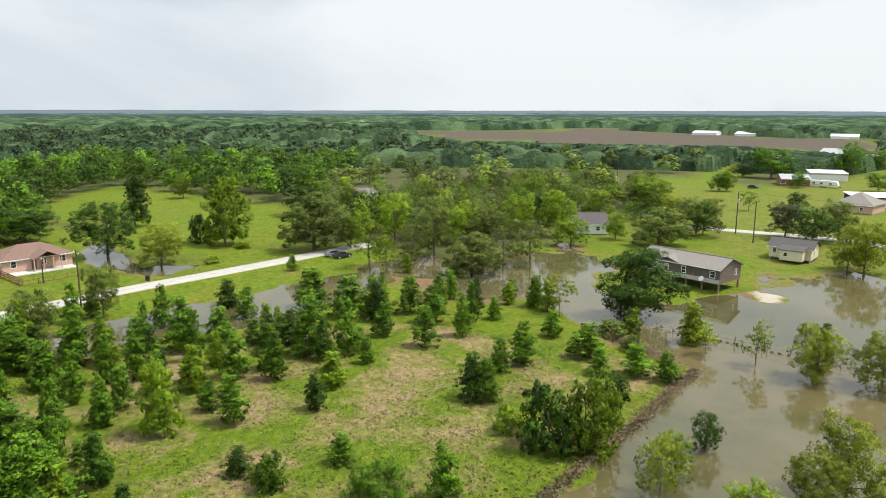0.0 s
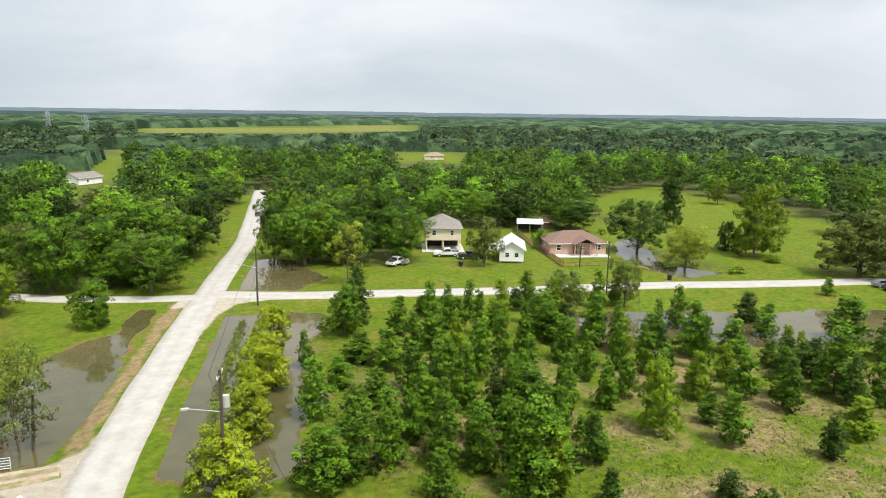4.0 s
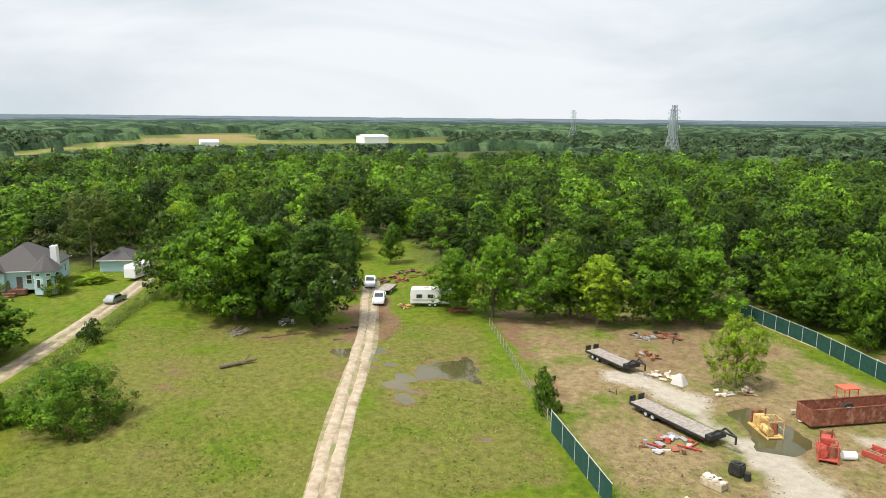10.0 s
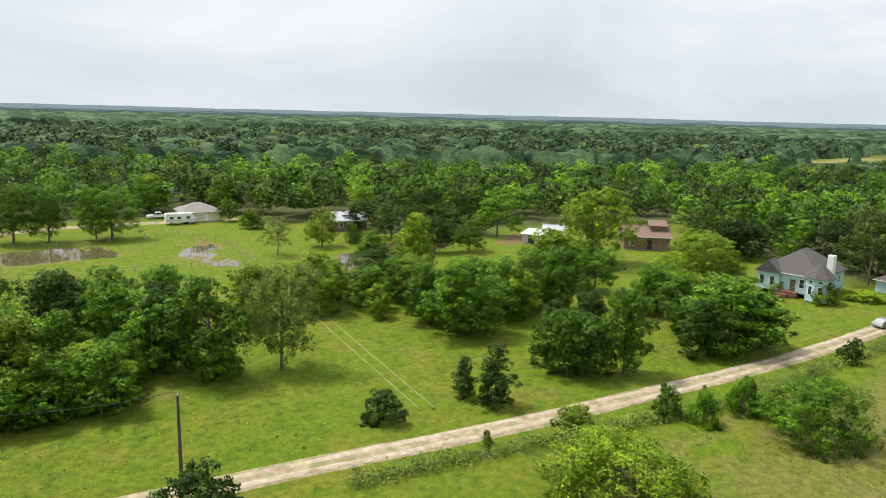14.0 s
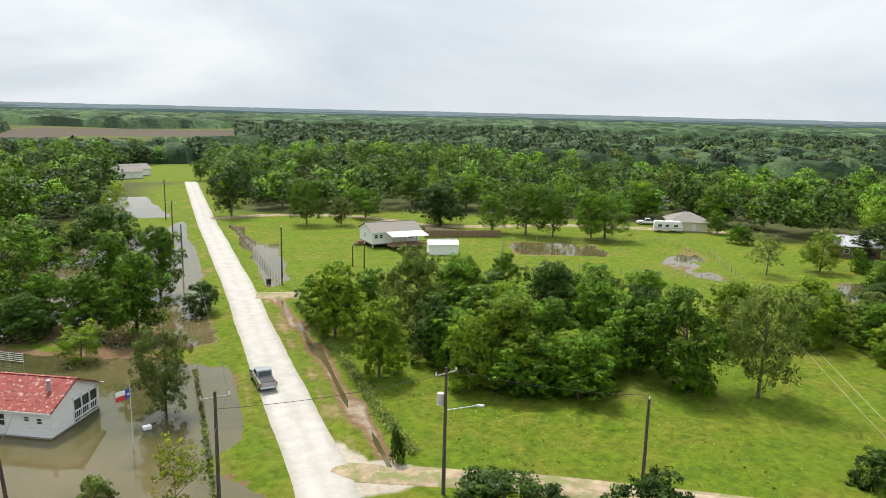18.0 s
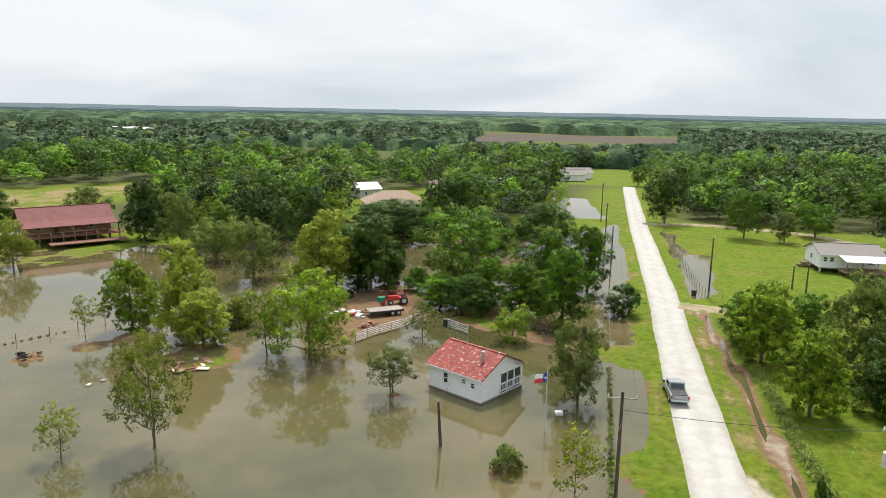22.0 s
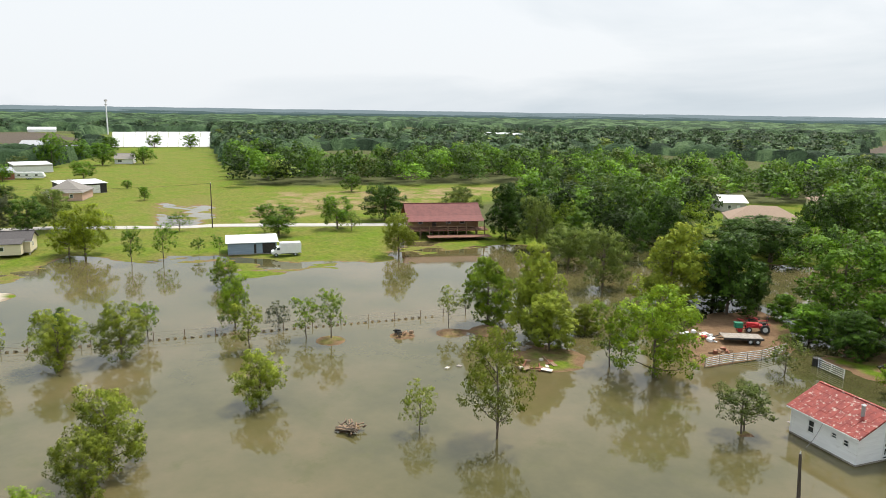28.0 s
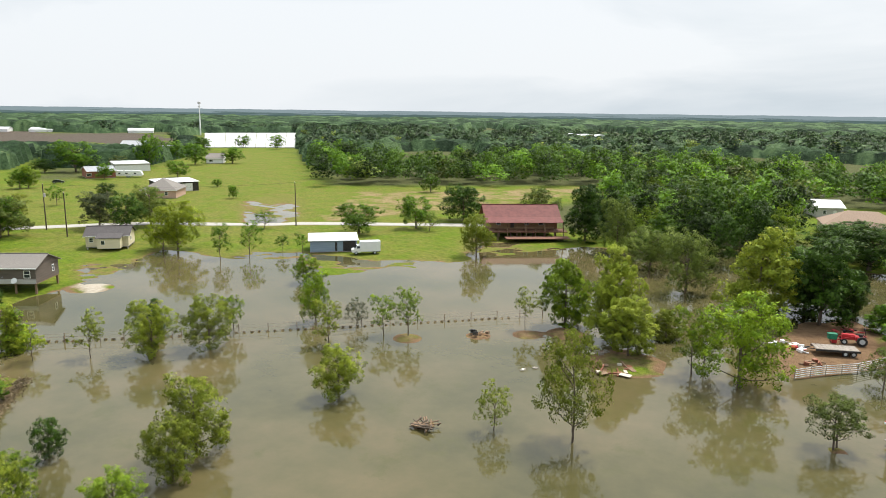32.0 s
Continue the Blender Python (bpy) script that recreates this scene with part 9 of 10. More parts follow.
m, ln = spot(-104.2, 32.7, -101.3, 39.0, 2.4)
caravan(m, "old white travel trailer among machinery", 7.4)
m, ln = spot(-113.0, -173.2, -119.7, -169.9, 2.5)
caravan(m, "cream and grey motor home parked on the drive", 7.6, motor=True)
m, ln = spot(-72.7, 148.0, -69.0, 153.4, 2.4)
caravan(m, "derelict pale trailer in the pasture", 7.0)
m, ln = spot(333.4, -97.5, 328.1, -106.2, 2.6)
caravan(m, "long white trailer home parked on grass", 12.0)

# ---- machine yard ----
m, ln = spot(-44.7, 52.6, -42.0, 63.4, 2.5)
waste_box(m, ln, 2.5, 1.7, "long rusty red open steel container")
m, ln = spot(-37.6, 56.6, -35.9, 60.7, 2.3)
waste_box(m, ln, 2.3, 2.0, "rusty red dump bin with yellow inside", yellow_paint)
tractor = thing("tractor", stand(-46.2, 59.6, 75), "orange-roofed tractor behind the container", "tractor")
part("canopy", Form().box(0, 0, 2.9, 1.9, 1.5, 0.12), orange_red, tractor)
for x in (-0.8, 0.8):
    for y in (-0.6, 0.6):
        part("post", Form().box(x, y, 2.0, 0.08, 0.08, 1.8), orange_red, tractor)
part("body", Form().box(0.6, 0, 1.1, 2.6, 0.9, 0.8), orange_red, tractor, "", 0.05)
for s in (-1, 1):
    wheel(tractor, -0.5, s * 0.85, 0.75, 0.4)
    wheel(tractor, 1.5, s * 0.7, 0.42, 0.3)
m, ln = spot(-56.1, 38.7, -46.2, 39.6, 2.4)
trailer(m, ln, "black gooseneck flatbed trailer with weathered deck", True)
m, ln = spot(-72.2, 44.5, -65.3, 45.0, 2.4)
trailer(m, ln, "black gooseneck trailer loaded with scrap timber", True)
scrap_heap(-70.5, 46.7, 1.8, 16, "stack of cable drums and timber on the trailer", [grey_wood, pallet_wood, rust], 3, 1.6)


def yard_machine(m, paint, label, tall):
    """A skid-mounted engine and pump with pipes and a guard frame."""
    root = thing("pump_unit", m, label, "machine")
    part("skid", Form().box(0, -0.8, 0.15, 4.0, 0.16, 0.25).box(0, 0.8, 0.15, 4.0, 0.16, 0.25).box(0, 0, 0.3, 3.9, 1.7, 0.08), paint, root)
    part("engine", Form().box(-0.9, 0, 0.9, 1.4, 1.1, 1.1), paint, root, "", 0.05)
    part("radiator", Form().box(-1.8, 0, 1.0, 0.25, 1.3, 1.4), rust, root)
    part("tank", Form().tube((0.3, -0.5, 0.8), (1.7, -0.5, 0.8), 0.42, None, 12), paint, root)
    part("pump", Form().tube((0.9, 0.4, 0.35), (0.9, 0.4, 1.5), 0.4, 0.3, 10), rust, root)
    fr = Form()
    for x in (0.2, 1.9):
        for y in (-0.8, 0.8):
            fr.bar((x, y, 0.3), (x, y, tall), 0.07)
    fr.bar((0.2, -0.8, tall), (1.9, -0.8, tall), 0.07).bar((0.2, 0.8, tall), (1.9, 0.8, tall), 0.07).bar((0.2, -0.8, tall), (0.2, 0.8, tall), 0.07).bar((1.9, -0.8, tall), (1.9, 0.8, tall), 0.07)
    fr.bar((0.2, -0.8, tall * 0.55), (1.9, -0.8, tall * 0.55), 0.06).bar((0.2, 0.8, tall * 0.55), (1.9, 0.8, tall * 0.55), 0.06)
    part("guard_frame", fr, paint, root)
    part("exhaust", Form().tube((-0.8, 0.3, 1.4), (-0.8, 0.3, 2.3), 0.08, None, 8), rust, root)
    return root


yard_machine(stand(-46.7, 48.4, -20, 0.05), yellow_paint, "worn yellow pump unit on a skid", 2.0)
yard_machine(stand(-40.2, 49.0, -50, 0.05), red_paint, "faded red pump unit on wheels", 1.7)
exc = thing("backhoe_arm", stand(-20.0, 42.7, 30), "bright red backhoe arm on the bank", "machine")
part("boom", Form().bar((-0.4, 0, 0.2), (0.9, 0, 2.6), 0.24), orange_red, exc)
part("stick", Form().bar((0.9, 0, 2.6), (1.5, 0, 0.5), 0.2), orange_red, exc)
part("base", Form().box(-0.8, 0, 0.25, 1.4, 1.2, 0.4).box(0, 0, 0.12, 0.4, 2.6, 0.2), orange_red, exc)
part("ram", Form().tube((0.0, 0, 1.4), (1.2, 0, 1.6), 0.06, None, 8), steel, exc)
part("bucket", Form().prism([(1.3, 0.5), (1.8, 0.5), (1.9, 0.1), (1.5, 0.0)], -0.35, 0.35), rust, exc)
frame_rack = thing("steel_rack", stand(-37.3, 53.3, 10), "low rusty red steel rack", "scrap")
for i in range(6):
    part("bar", Form().bar((-1.6 + i * 0.64, -1.0, 0.4), (-1.6 + i * 0.64, 1.0, 0.4), 0.09), red_paint, frame_rack)
part("side_beam", Form().box(0, -1.0, 0.3, 3.6, 0.15, 0.5).box(0, 1.0, 0.3, 3.6, 0.15, 0.5), red_paint, frame_rack)
scrap_heap(-28.9, 50.2, 2.6, 26, "tangled heap of rusty bars and timber", [rust, pallet_wood, yellow_paint, rust], 5, 2.4)
scrap_heap(-28.1, 45.2, 2.6, 24, "row of rusty plates and beams on gravel", [rust, red_paint, grey_wood, rust], 6, 2.6)
scrap_heap(-24.3, 43.1, 1.8, 12, "rusty plates and channel iron", [rust, red_paint], 7, 2.4)
scrap_heap(-47.6, 36.6, 2.4, 22, "heap of crumpled sheet metal and boards", [white_wall, grey_tin, rust, red_paint], 8, 1.8)
scrap_heap(-37.5, 29.7, 2.4, 24, "mixed heap of old machine parts", [rust, pallet_wood, red_paint, white_wall], 9, 1.0)
scrap_heap(-76.2, 57.3, 2.2, 16, "loose old steel parts on bare ground", [rust, grey_tin, black_steel], 10, 1.6)
scrap_heap(-74.9, 60.4, 2.4, 14, "loose old steel beams on bare ground", [rust, black_steel], 11, 2.2)
scrap_heap(-69.2, 52.0, 1.6, 12, "broken pallets and drums on bare ground", [rust, grey_wood], 12, 1.0)
scrap_heap(-62.5, 48.8, 1.5, 10, "pale boards stacked on gravel", [hay, pallet_wood], 13, 1.8)
scrap_heap(-55.3, 51.2, 1.2, 10, "small heap of timber and bags", [pallet_wood, hay], 14, 1.0)
scrap_heap(-47.2, 54.4, 1.4, 14, "pile of pale pipe and hose", [hay, pallet_wood, yellow_paint], 15, 1.3)
scrap_heap(-54.4, 54.2, 1.1, 12, "stack of timber crates", [grey_wood, pallet_wood, rust], 16, 1.0)
tent = thing("tarpaulin", stand(-59.7, 49.0), "grey tarpaulin draped over a frame", "tarpaulin")
part("cover", Form().box(0, 0, 0.6, 1.8, 1.6, 1.3, 0.3, None, 0.35), grey_wall, tent, "", 0.08)
bin_ = thing("water_tank", stand(-40.8, 38.2, 20), "black plastic water tank", "tank")
part("body", Form().box(0, 0, 0.6, 1.2, 1.1, 1.1), black_steel, bin_, "", 0.12)
part("lid", Form().tube((0, 0, 1.15), (0, 0, 1.25), 0.28, None, 12), black_steel, bin_)
barrel(-39.7, 38.3, black_steel, "black drum beside the water tank", 0.28, 0.7)
crate = thing("crate", stand(-40.1, 34.8, 15), "pale open crate of bags", "crate")
part("tray", Form().box(0, 0, 0.35, 2.0, 1.1, 0.6), pallet_wood, crate)
for i in range(6):
    part("bag", Form().box(-0.75 + i * 0.3, 0.1 * (-1) ** i, 0.75, 0.5, 0.8, 0.25, 0.2 * i), hay, crate, "", 0.08)
tyre(-31.7, 45.6, 0.75, "large black tyre lying flat")
barrel(-32.1, 48.9, hay, "pale drum lying on the grass", 0.35, 1.1, True, 15)
barrel(-33.3, 49.2, black_steel, "black drum lying on grass", 0.25, 0.6, True, 40)
barrel(-22.5, 45.4, surface("blue_plastic", (0.02, 0.1, 0.4), (0.03, 0.14, 0.5), 2, 0.5, bump=0), "blue plastic drum on grass", 0.25, 0.5, True)
barrel(-38.8, 50.1, trim_white, "white tank lying beside the red pump", 0.4, 1.2, True, 60)
gatepipe = thing("steel_goalpost", stand(-60.5, 39.9, 20), "small bent steel frame on grass", "scrap")
part("frame", Form().bar((-0.5, 0, 0), (-0.5, 0, 0.5), 0.06).bar((0.5, 0, 0), (0.5, 0, 0.7), 0.06).bar((-0.5, 0, 0.15), (0.5, 0, 0.15), 0.06), black_steel, gatepipe)
m, ln = spot(-22.2, 57.6, -13.5, 53.6, 0.7)
pipes = thing("pipe_stack", m @ pose(0, 0, 0.3), "long pale pipes half sunk in the pond", "pipes")
for i in range(4):
    part("pipe", Form().tube((-ln / 2, -0.4 + i * 0.27, 0.1 + 0.05 * (i % 2)), (ln / 2 - i * 0.4, -0.4 + i * 0.27, 0.1), 0.12, None, 8), [pallet_wood, rust, hay, grey_wood][i], pipes)
scrap_heap(-19.9, 52.4, 0.6, 6, "small snag of branches in the pond", [black_steel, grey_wood], 17, 0.8)
# old machinery at the end of the drive
scrap_heap(-123.7, 36.4, 3.0, 24, "rusty farm machinery parts under the trees", [rust, black_steel, red_paint], 18, 2.0)
scrap_heap(-127.3, 42.5, 3.5, 26, "dark machinery and beams under the trees", [rust, black_steel, rust], 19, 2.6)
scrap_heap(-104.7, 31.9, 1.6, 14, "orange wheel and rusty implement", [yellow_paint, rust], 20, 1.2)
scrap_heap(-98.9, 38.8, 2.0, 16, "heap of rusty pipe beside the trailer", [rust, rust, red_paint], 21, 1.6)
scrap_heap(-119.0, 27.1, 2.0, 16, "tools and drums under the trees", [rust, white_wall, yellow_paint], 22, 1.2)
m, ln = spot(-111.8, 31.0, -118.2, 35.8, 2.2)
trailer(m, 5.0, "flat trailer hitched behind the white pickup", False)
scrap_heap(-103.5, 11.8, 1.3, 8, "white scrap in the shallow puddle", [white_wall, grey_tin], 23, 1.2)
log = thing("fallen_log", stand(-87.0, 2.5, 100), "fallen dead log on the pasture", "log")
part("trunk", Form().tube((-2.6, 0, 0.25), (2.2, 0.2, 0.35), 0.28, 0.16, 8).tube((0.4, 0, 0.3), (1.8, 1.2, 0.9), 0.1, 0.03, 6).tube((-0.6, 0, 0.3), (0.2, -1.3, 0.7), 0.09, 0.03, 6), bark, log)
brush = thing("brush_pile", stand(-100.5, 4.0), "grey heap of dead branches", "branches")
rb = random.Random(4)
for i in range(26):
    a = rb.uniform(0, 6.28)
    part("branch", Form().tube((rb.uniform(-1.4, 1.4), rb.uniform(-1, 1), 0.1), (rb.uniform(-1.4, 1.4) + math.cos(a) * 1.6, rb.uniform(-1, 1) + math.sin(a) * 1.2, rb.uniform(0.3, 1.2)), 0.06, 0.02, 5), grey_wood, brush)

# ---- flooded yard with red tractor ----
trailer(stand(36.6, -107.6, 40, 0.05), 5.2, "grey utility trailer on the muddy bank", False)
greenbox = thing("green_bin", stand(38.5, -111.1, 40, 0.9), "green plastic bin on the trailer", "bin")
part("body", Form().box(0, 0, 0.35, 1.1, 0.8, 0.7), green_plastic, greenbox, "", 0.08)
part("lid", Form().box(0, 0, 0.74, 1.15, 0.85, 0.08), green_plastic, greenbox)
rt = thing("tractor", stand(36.7, -114.1, 30), "red farm tractor with front loader", "tractor")
part("bonnet", Form().box(0.9, 0, 1.0, 1.6, 0.75, 0.7), tractor_red, rt, "", 0.06)
part("seat_deck", Form().box(-0.5, 0, 0.9, 1.2, 1.1, 0.5), tractor_red, rt, "", 0.04)
part("seat", Form().box(-0.6, 0, 1.3, 0.5, 0.5, 0.35), black_steel, rt, "", 0.06)
part("loader", Form().bar((0.2, -0.6, 1.3), (2.4, -0.6, 0.5), 0.12).bar((0.2, 0.6, 1.3), (2.4, 0.6, 0.5), 0.12).box(2.6, 0, 0.4, 0.6, 1.7, 0.6), tractor_red, rt)
part("roll_bar", Form().bar((-1.0, -0.5, 1.0), (-1.0, -0.5, 2.3), 0.07).bar((-1.0, 0.5, 1.0), (-1.0, 0.5, 2.3), 0.07).bar((-1.0, -0.5, 2.3), (-1.0, 0.5, 2.3), 0.07), black_steel, rt)
for s in (-1, 1):
    wheel(rt, -0.7, s * 0.75, 0.65, 0.35)
    wheel(rt, 1.4, s * 0.62, 0.4, 0.25)
scrap_heap(39.0, -117.8, 2.4, 22, "red and rusty implements on muddy ground", [tractor_red, rust, black_steel], 24, 1.6)
scrap_heap(40.1, -105.7, 1.2, 12, "old motorbike parts and white scrap", [black_steel, white_wall, tractor_red], 25, 1.0)
scrap_heap(43.0, -105.8, 2.0, 14, "pale boards and sheets on mud", [white_wall, hay], 26, 1.8)
scrap_heap(36.7, -101.5, 1.4, 12, "brown machine parts by the rail fence", [rust, wood_wall], 27, 1.2)
fence_run([(35.9, -95.0), (34.2, -99.3), (32.2, -103.4), (30.9, -108.4)], 2.2, 1.3, "grey tubular rail fence at the water's edge", 5, steel, grey_wood, "rail_fence", 0.05)
tube_gate(24.4, -104.6, 150, 4.0, 1.3, "grey tubular gate in flood water")
barrel(26.5, -106.3, black_steel, "black tank standing in flood water", 0.55, 1.1)
fence_run([(14.3, -109.0), (10.3, -108.0), (6.5, -107.2), (4.0, -104.5)], 0.35, 1.5, "dark board fence under the trees", 2, wood_wall, wood_wall, "board_fence", 0.06)
fl = thing("flagpole", stand(7.9, -76.2), "metal flagpole with red, white and blue flag", "flagpole")
part("pole", Form().tube((0, 0, -0.5), (0, 0, 6.6), 0.05, 0.035, 8), steel, fl)
fd = (Vector((10.7, -84.6)) - Vector((9.5, -85.6))).normalized()
fa = math.atan2(fd.y, fd.x)
cloth = part("flag", Form().box(0.0, 0.0, 0.0, 0.01, 0.01, 0.01), flag_white, fl)
cloth.matrix_basis = pose(0, 0, 0, 0, 0, math.degrees(fa))


def flag_piece(x0, x1, z0, z1, mat, name, lift=0.0):
    f = Form()
    n = 8
    for i in range(n + 1):
        x = x0 + (x1 - x0) * i / n
        y = 0.13 * math.sin(x * 4.5) * min(1, x)
        for z in (z0, z1):
            f.v.append((x, y - 0.006 - lift, z - 0.1 * x))
        for z in (z0, z1):
            f.v.append((x, y + 0.006 + lift, z - 0.1 * x))
    for i in range(n):
        a, b = i * 4, i * 4 + 4
        f.f += [(a, b, b + 1, a + 1), (a + 2, a + 3, b + 3, b + 2), (a + 1, b + 1, b + 3, a + 3), (a, a + 2, b + 2, b)]
    f.f += [(0, 1, 3, 2), (n * 4, n * 4 + 2, n * 4 + 3, n * 4 + 1)]
    return part(name, f, mat, cloth)


flag_piece(0.05, 0.5, 5.5, 6.4, flag_blue, "blue_band")
flag_piece(0.5, 1.4, 5.95, 6.4, flag_white, "white_band")
flag_piece(0.5, 1.4, 5.5, 5.95, flag_red, "red_band")
star = Form()
for lift in (-0.13, 0.13):
    b = len(star.v)
    star.v.append((0.27, lift, 5.92))
    for i in range(10):
        a, rr_ = math.pi / 2 + i * math.pi / 5, (0.19, 0.08)[i % 2]
        star.v.append((0.27 + math.cos(a) * rr_, lift, 5.92 + math.sin(a) * rr_))
    for i in range(10):
        star.f.append((b, b + 1 + i, b + 1 + (i + 1) % 10))
part("star", star, flag_white, cloth)
crate2 = thing("floating_box", stand(7.1, -80.6, 20, 0.3), "white box floating on the flood", "box")
part("shell", Form().box(0, 0, 0.2, 0.8, 0.6, 0.35), trim_white, crate2, "", 0.04)
raft = thing("debris_island", stand(52.1, -52.3, 10, 0.05), "matted debris and a broken pallet above water", "debris")
part("pallet", Form().box(0.2, 0.3, 0.2, 1.5, 0.9, 0.1, 0.3), wood_wall, raft)
for k in range(26):
    rk = random.Random(k)
    part("stick", Form().tube((rk.uniform(-1.6, 1.2), rk.uniform(-1.3, 0.9), rk.uniform(-0.1, 0.3)), (rk.uniform(-1.6, 1.2), rk.uniform(-1.3, 0.9), rk.uniform(0.1, 0.6)), rk.uniform(0.04, 0.1), None, 5), (wood_wall, bark, bark)[k % 3], raft)
scrap_heap(57.4, -72.2, 1.2, 6, "broken timber jetty pieces", [grey_wood, hay], 28, 2.0)
scrap_heap(50.6, -80.0, 2.6, 18, "heap of broken boards on a wooded islet", [wood_wall, hay, rust], 29, 2.2)
scrap_heap(57.1, -83.7, 2.0, 10, "pale boards among the islet trees", [hay, grey_wood], 30, 2.2)
scrap_heap(70.8, -76.0, 1.6, 10, "dark snags on a grassy islet", [black_steel, wood_wall], 31, 1.0)
fence_run([(107.1, -20.2), (103.5, -27.3), (98.5, -37.1), (93.6, -46.9), (88.3, -57.5), (84.2, -65.7), (80.7, -73.2), (75.5, -84.2), (71.8, -90.2)], 4.2, 1.15, "wire fence with timber posts standing in flood water", 3, grey_wood, wood_wall)
fence_run([(104.8, -22.3), (101.4, -30.4), (96.1, -38.0), (92.9, -46.4)], 4.2, 0.9, "half-drowned wire fence caught with weed", 2, wood_wall, grey_wood)
# wire fences on land
fence_run([(-55.3, 28.4), (-66.8, 32.1), (-79.8, 36.4), (-89.5, 39.4)], 2.0, 1.3, "wire fence with timber posts beside the pasture", 3, grey_wood, grey_wood)
fence_run([(-55.1, -142.1), (-76.3, -130.6), (-95.8, -118.8), (-107.2, -143.4), (-105.7, -157.9), (-67.1, -168.6), (-55.1, -142.1)], 2.6, 1.3, "wire paddock fence with thin posts", 3, grey_wood, grey_wood)
fence_run([(-4.3, -202.4), (-7.0, -175.4), (-9.6, -145.4), (-10.9, -135.2), (-13.2, -135.9)], 2.4, 1.3, "wire fence with grey posts beside the ditch", 3, grey_wood, grey_wood)
fence_run([(125.6, 130.8), (117.1, 115.8), (111.3, 103.8), (106.0, 93.5)], 2.4, 1.4, "red-brown timber rail fence between gardens", 4, deck_wood, deck_wood, "rail_fence", 0.08)
fence_run([(106.0, 93.5), (116.3, 89.3), (120.4, 79.3)], 3.0, 1.0, "low timber fence before the brick bungalow", 2, deck_wood, deck_wood, "rail_fence", 0.06)
fence_run([(-10.6, 77.2), (-6.3, 71.6), (-1.9, 67.7), (2.1, 64.8)], 2.2, 1.0, "old wire fence overgrown with dry weeds", 2, grey_wood, wood_wall)
fence_run([(-38.7, 88.6), (-24.0, 80.2), (-10.5, 76.1)], 2.2, 1.0, "old wire fence overgrown with weeds", 2, grey_wood, wood_wall)
fence_run([(-51.3, -182.9), (-59.5, -176.9), (-68.4, -174.1)], 2.0, 1.5, "low timber corral wall", 6, pallet_wood, wood_wall, "rail_fence", 0.16)
fence_run([(-100.9, 196.3), (-75.8, 174.2), (-53.4, 157.7)], 6.0, 1.2, "pasture fence with brush along it", 2, grey_wood, wood_wall)
screen_fence([(-79.1, 79.3), (-62.8, 76.2), (-46.5, 71.1), (-33.2, 65.7), (-24.1, 61.2), (-15.6, 57.0), (-9.4, 53.7), (-3.5, 50.4), (-1.5, 49.3), (-1.4, 48.0), (-6.0, 40.1)], "chain-link fence hung with dark green screen cloth")
screen_fence([(-54.8, 27.9), (-45.4, 25.6), (-40.6, 24.4)], "chain-link fence hung with dark green screen cloth")
tube_gate(0.8, 59.8, math.degrees(math.atan2(-1, 3)), 4.6, 1.3, "silver tubular farm gate")
tyre(6.1, 67.7, 0.62, "old tyre lying in the flooded corner")
mb = thing("mailbox", stand(3.0, 50.4, -60), "white mailbox on a white post", "mailbox")
part("post", Form().box(0, 0, 0.55, 0.12, 0.12, 1.2), trim_white, mb)
part("box", Form().prism([(-0.3, 1.1), (0.3, 1.1), (0.3, 1.35), (0.15, 1.45), (-0.15, 1.45), (-0.3, 1.35)], -0.12, 0.12), trim_white, mb)
for x, y in ((115.3, 73.7), (88.1, 105.7), (-8.7, -137.5)):
    b = thing("wheelie_bin", stand(x, y, 20), "black bin standing by the road", "bin", "roadside bins")
    part("body", Form().box(0, 0, 0.5, 0.6, 0.65, 1.0, 0, None, 1.12), black_steel, b)
    part("lid", Form().box(0, 0, 1.04, 0.72, 0.78, 0.08), black_steel, b)

# ---- poles and lines ----
utility_pole(-16.8, -61.2, 10.9, "tall utility pole with transformer and street lamp", lamp=150, tank=-30, arm=20)
utility_pole(-33.7, -58.3, 7.6, "plain utility pole on the grass", arm=None)
utility_pole(0.6, -61.7, 10.8, "tall utility pole in the flooded verge", arm=10)
utility_pole(16.6, -70.2, 4.6, "short service pole standing in flood water", lean=0.35)
utility_pole(-10.9, -135.6, 10.4, "utility pole beside the lawn ditch")
utility_pole(-27.7, -145.6, 5.0, "short pole on the lawn")
utility_pole(-25.7, -147.2, 4.4, "short pole on the lawn")
utility_pole(12.6, -215.8, 11.0, "utility pole beside the flooded road", arm=10)
utility_pole(9.3, -183.4, 9.5, "utility pole beside the flooded road", arm=10)
utility_pole(6.5, -159.5, 8.0, "utility pole standing in the ditch")
utility_pole(17.2, 43.7, 11.4, "utility pole with transformer and street lamp", lamp=170, tank=-20, arm=60)
utility_pole(41.3, 99.2, 10.0, "utility pole at the junction", lamp=160)
utility_pole(-7.0, 79.0, 7.0, "thin pole on the grass with a lamp", lean=0.4)
utility_pole(5.0, 62.5, 6.2, "leaning timber pole beside the willow", lean=0.5)
utility_pole(96.2, 72.8, 9.7, "utility pole beside the side road", arm=60)
utility_pole(108.8, 91.5, 4.6, "short thin pole before the bungalow")
utility_pole(198.8, -46.0, 11.5, "utility pole beside the far lane", tank=200)
utility_pole(185.6, -48.0, 10.5, "utility pole beside the far lane")
utility_pole(170.2, -100.0, 11.5, "utility pole beside the far lane")
utility_pole(316.0, -16.1, 11.0, "utility pole along the far lane")


def span(p, q, sag=0.6, k=1):
    for o in ((0,) if k == 1 else (-0.9, 0.9)):
        wire((p[0] + o, p[1], p[2]), (q[0] + o, q[1], q[2]), sag)


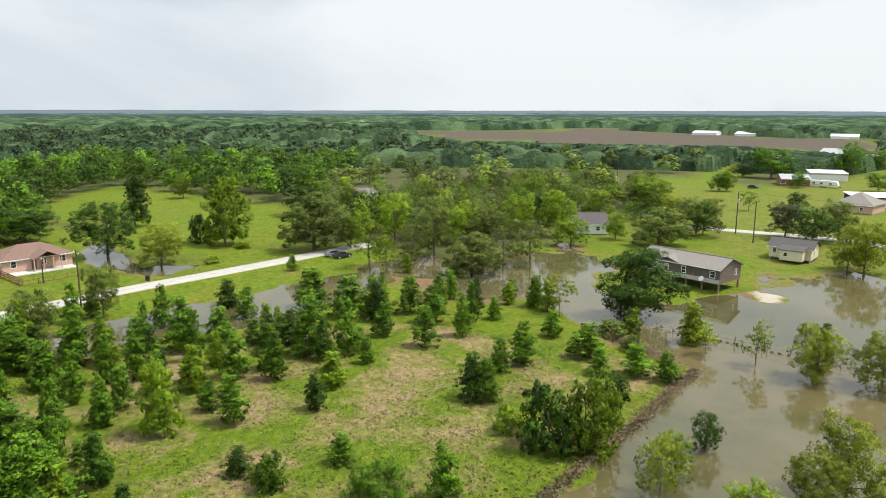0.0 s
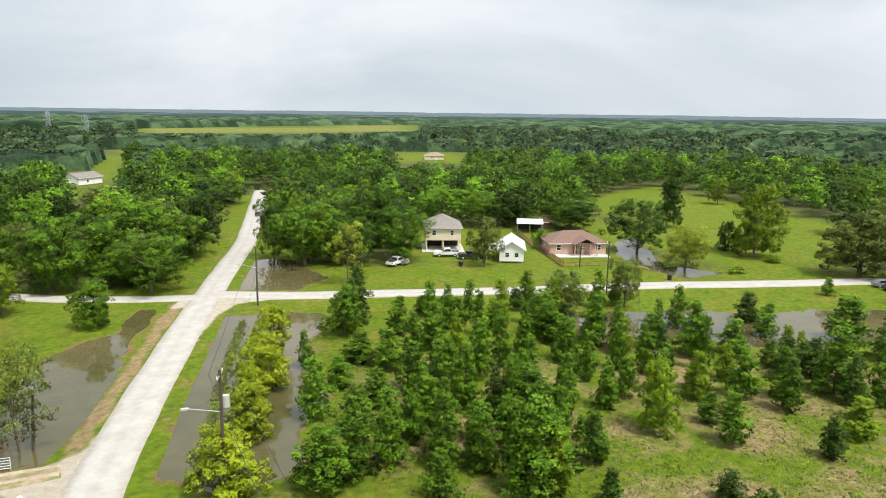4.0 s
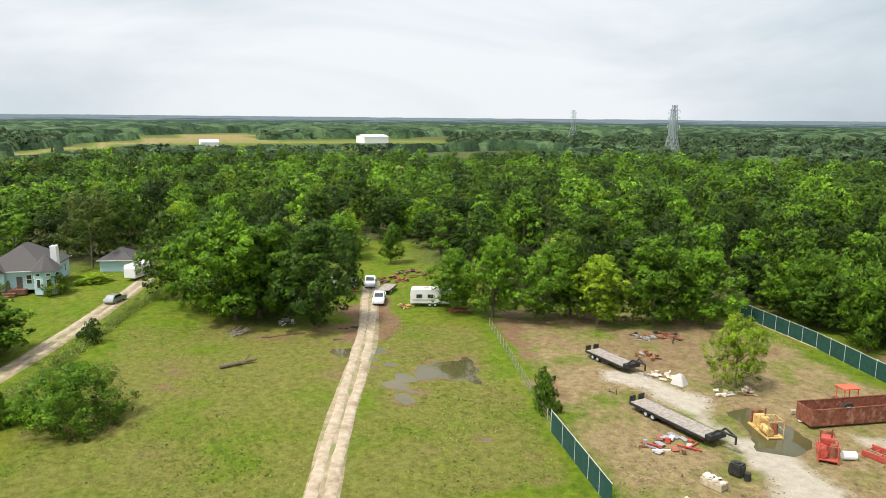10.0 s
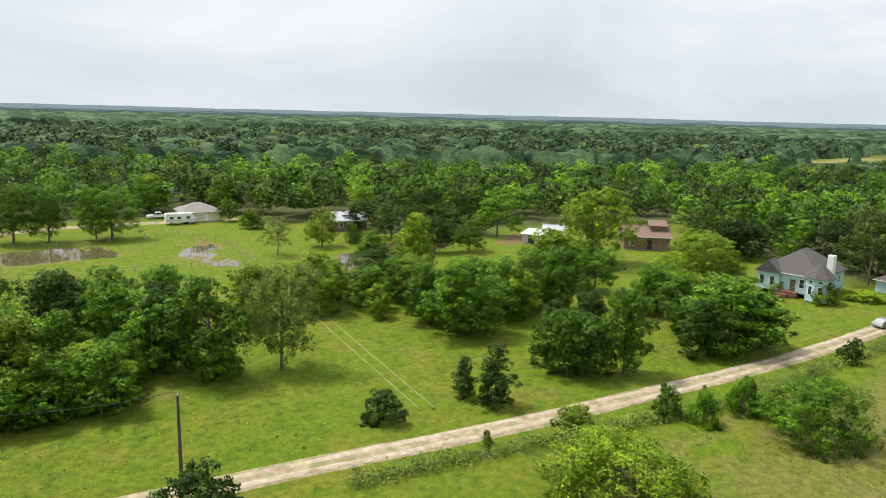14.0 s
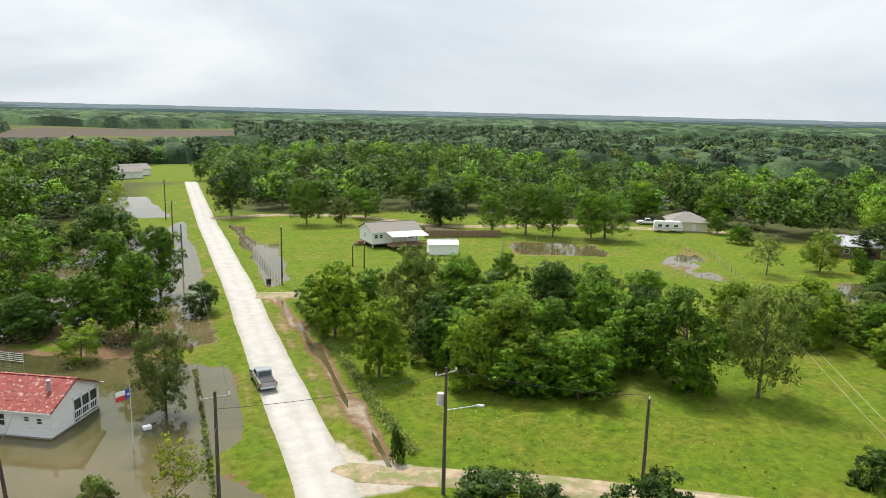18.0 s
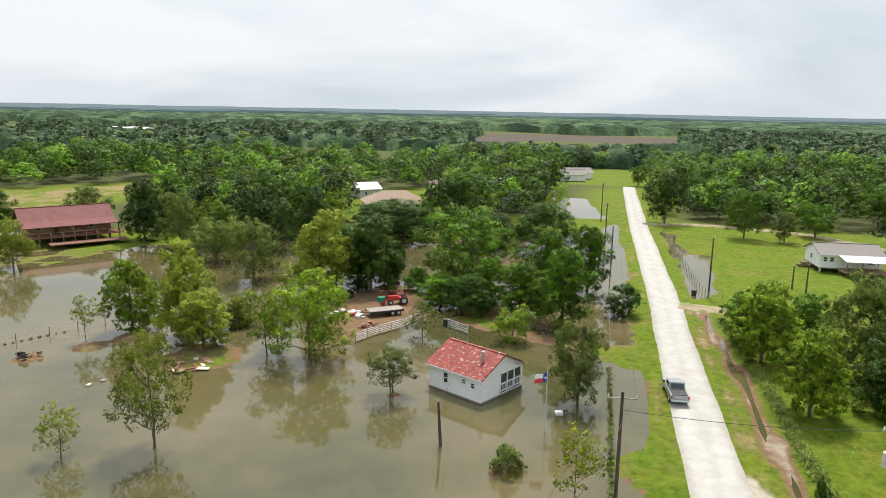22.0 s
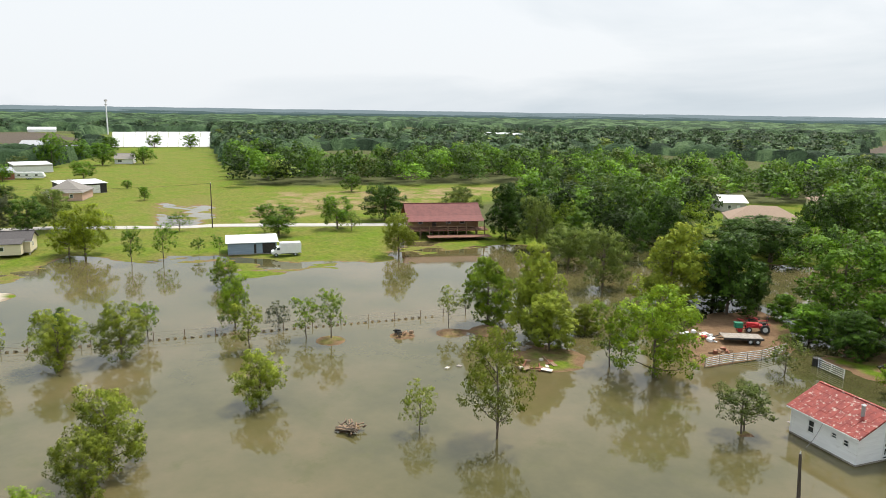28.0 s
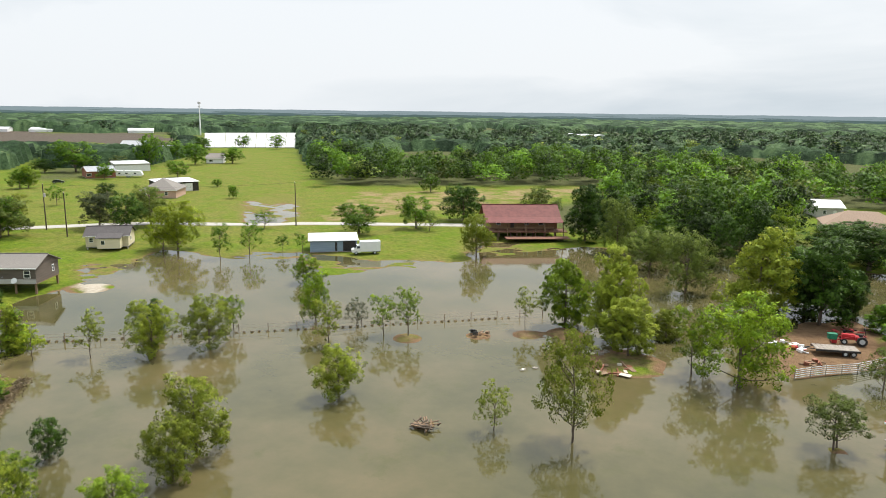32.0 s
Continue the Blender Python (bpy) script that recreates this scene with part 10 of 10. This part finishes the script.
span((-16.8, -61.2, 11.1), (-33.7, -58.3, 8.2), 0.5)
span((0.6, -61.7, 10.9), (6.5, -159.5, 8.5), 0.9, 2)
span((0.6, -61.7, 10.6), (17.2, 43.7, 11.3), 1.4, 2)
span((6.5, -159.5, 8.3), (9.3, -183.4, 9.6), 0.5, 2)
span((0.6, -61.7, 9.4), (-16.8, -61.2, 10.6), 0.4)
span((17.2, 43.7, 11.2), (41.3, 99.2, 10.2), 0.7, 2)
span((16.6, -70.2, 5.0), (18.7, -82.2, 2.6), 0.3)
span((198.8, -46.0, 11.7), (170.2, -100.0, 11.7), 1.0)
lattice_tower(-84.5, 139.5, 30, 30.0, "grey steel lattice transmission tower on concrete feet")
lattice_tower(-31.8, 359.5, 15, 30.5, "grey steel lattice transmission tower beyond the pasture")
for tx_, ty_, th_ in ((39.4, 834.0, 29), (-439.7, 388.0, 39), (-362.0, 319.0, 40), (-710.8, 482.0, 41), (106.2, 897.0, 27), (147.3, 915.0, 24)):
    lattice_tower(tx_, ty_, 10, th_, "distant grey lattice transmission tower")
for s in (-4.6, 4.6):
    for z in (18.6, 22.2, 25.8):
        wire((-84.5 + s * 0.87, 139.5 + s * 0.5, z), (-31.8 + s, 359.5, z), 4.0, "high-voltage line between towers")
        wire((-84.5 + s * 0.87, 139.5 + s * 0.5, z), (-362.0 + s * 0.5, 319.0 + s, z + 5), 5.0, "high-voltage line between towers")
mast = thing("cell_mast", stand(813.8, -314.4), "tall slim pale communication mast", "mast")
part("shaft", Form().tube((0, 0, 0), (0, 0, 38), 0.8, 0.5, 10), trim_white, mast)
part("antenna_ring", Form().tube((0, 0, 35.5), (0, 0, 37.5), 1.8, None, 8).tube((0, 0, 31.5), (0, 0, 32.5), 1.4, None, 8), grey_wall, mast)
for x, y, h in ((-2520.9, -1390.3, 62), (-4276.5, -1497.2, 58), (1807.8, 4057.4, 50)):
    mm = thing("radio_mast", stand(x, y), "thin distant radio mast above the woods", "mast")
    part("lattice", Form().tube((0, 0, 0), (0, 0, h), 0.9, 0.5, 4).tube((0, 0, h * 0.5), (0, 0, h * 0.5 + 1.5), 2.4, None, 8), steel, mm)
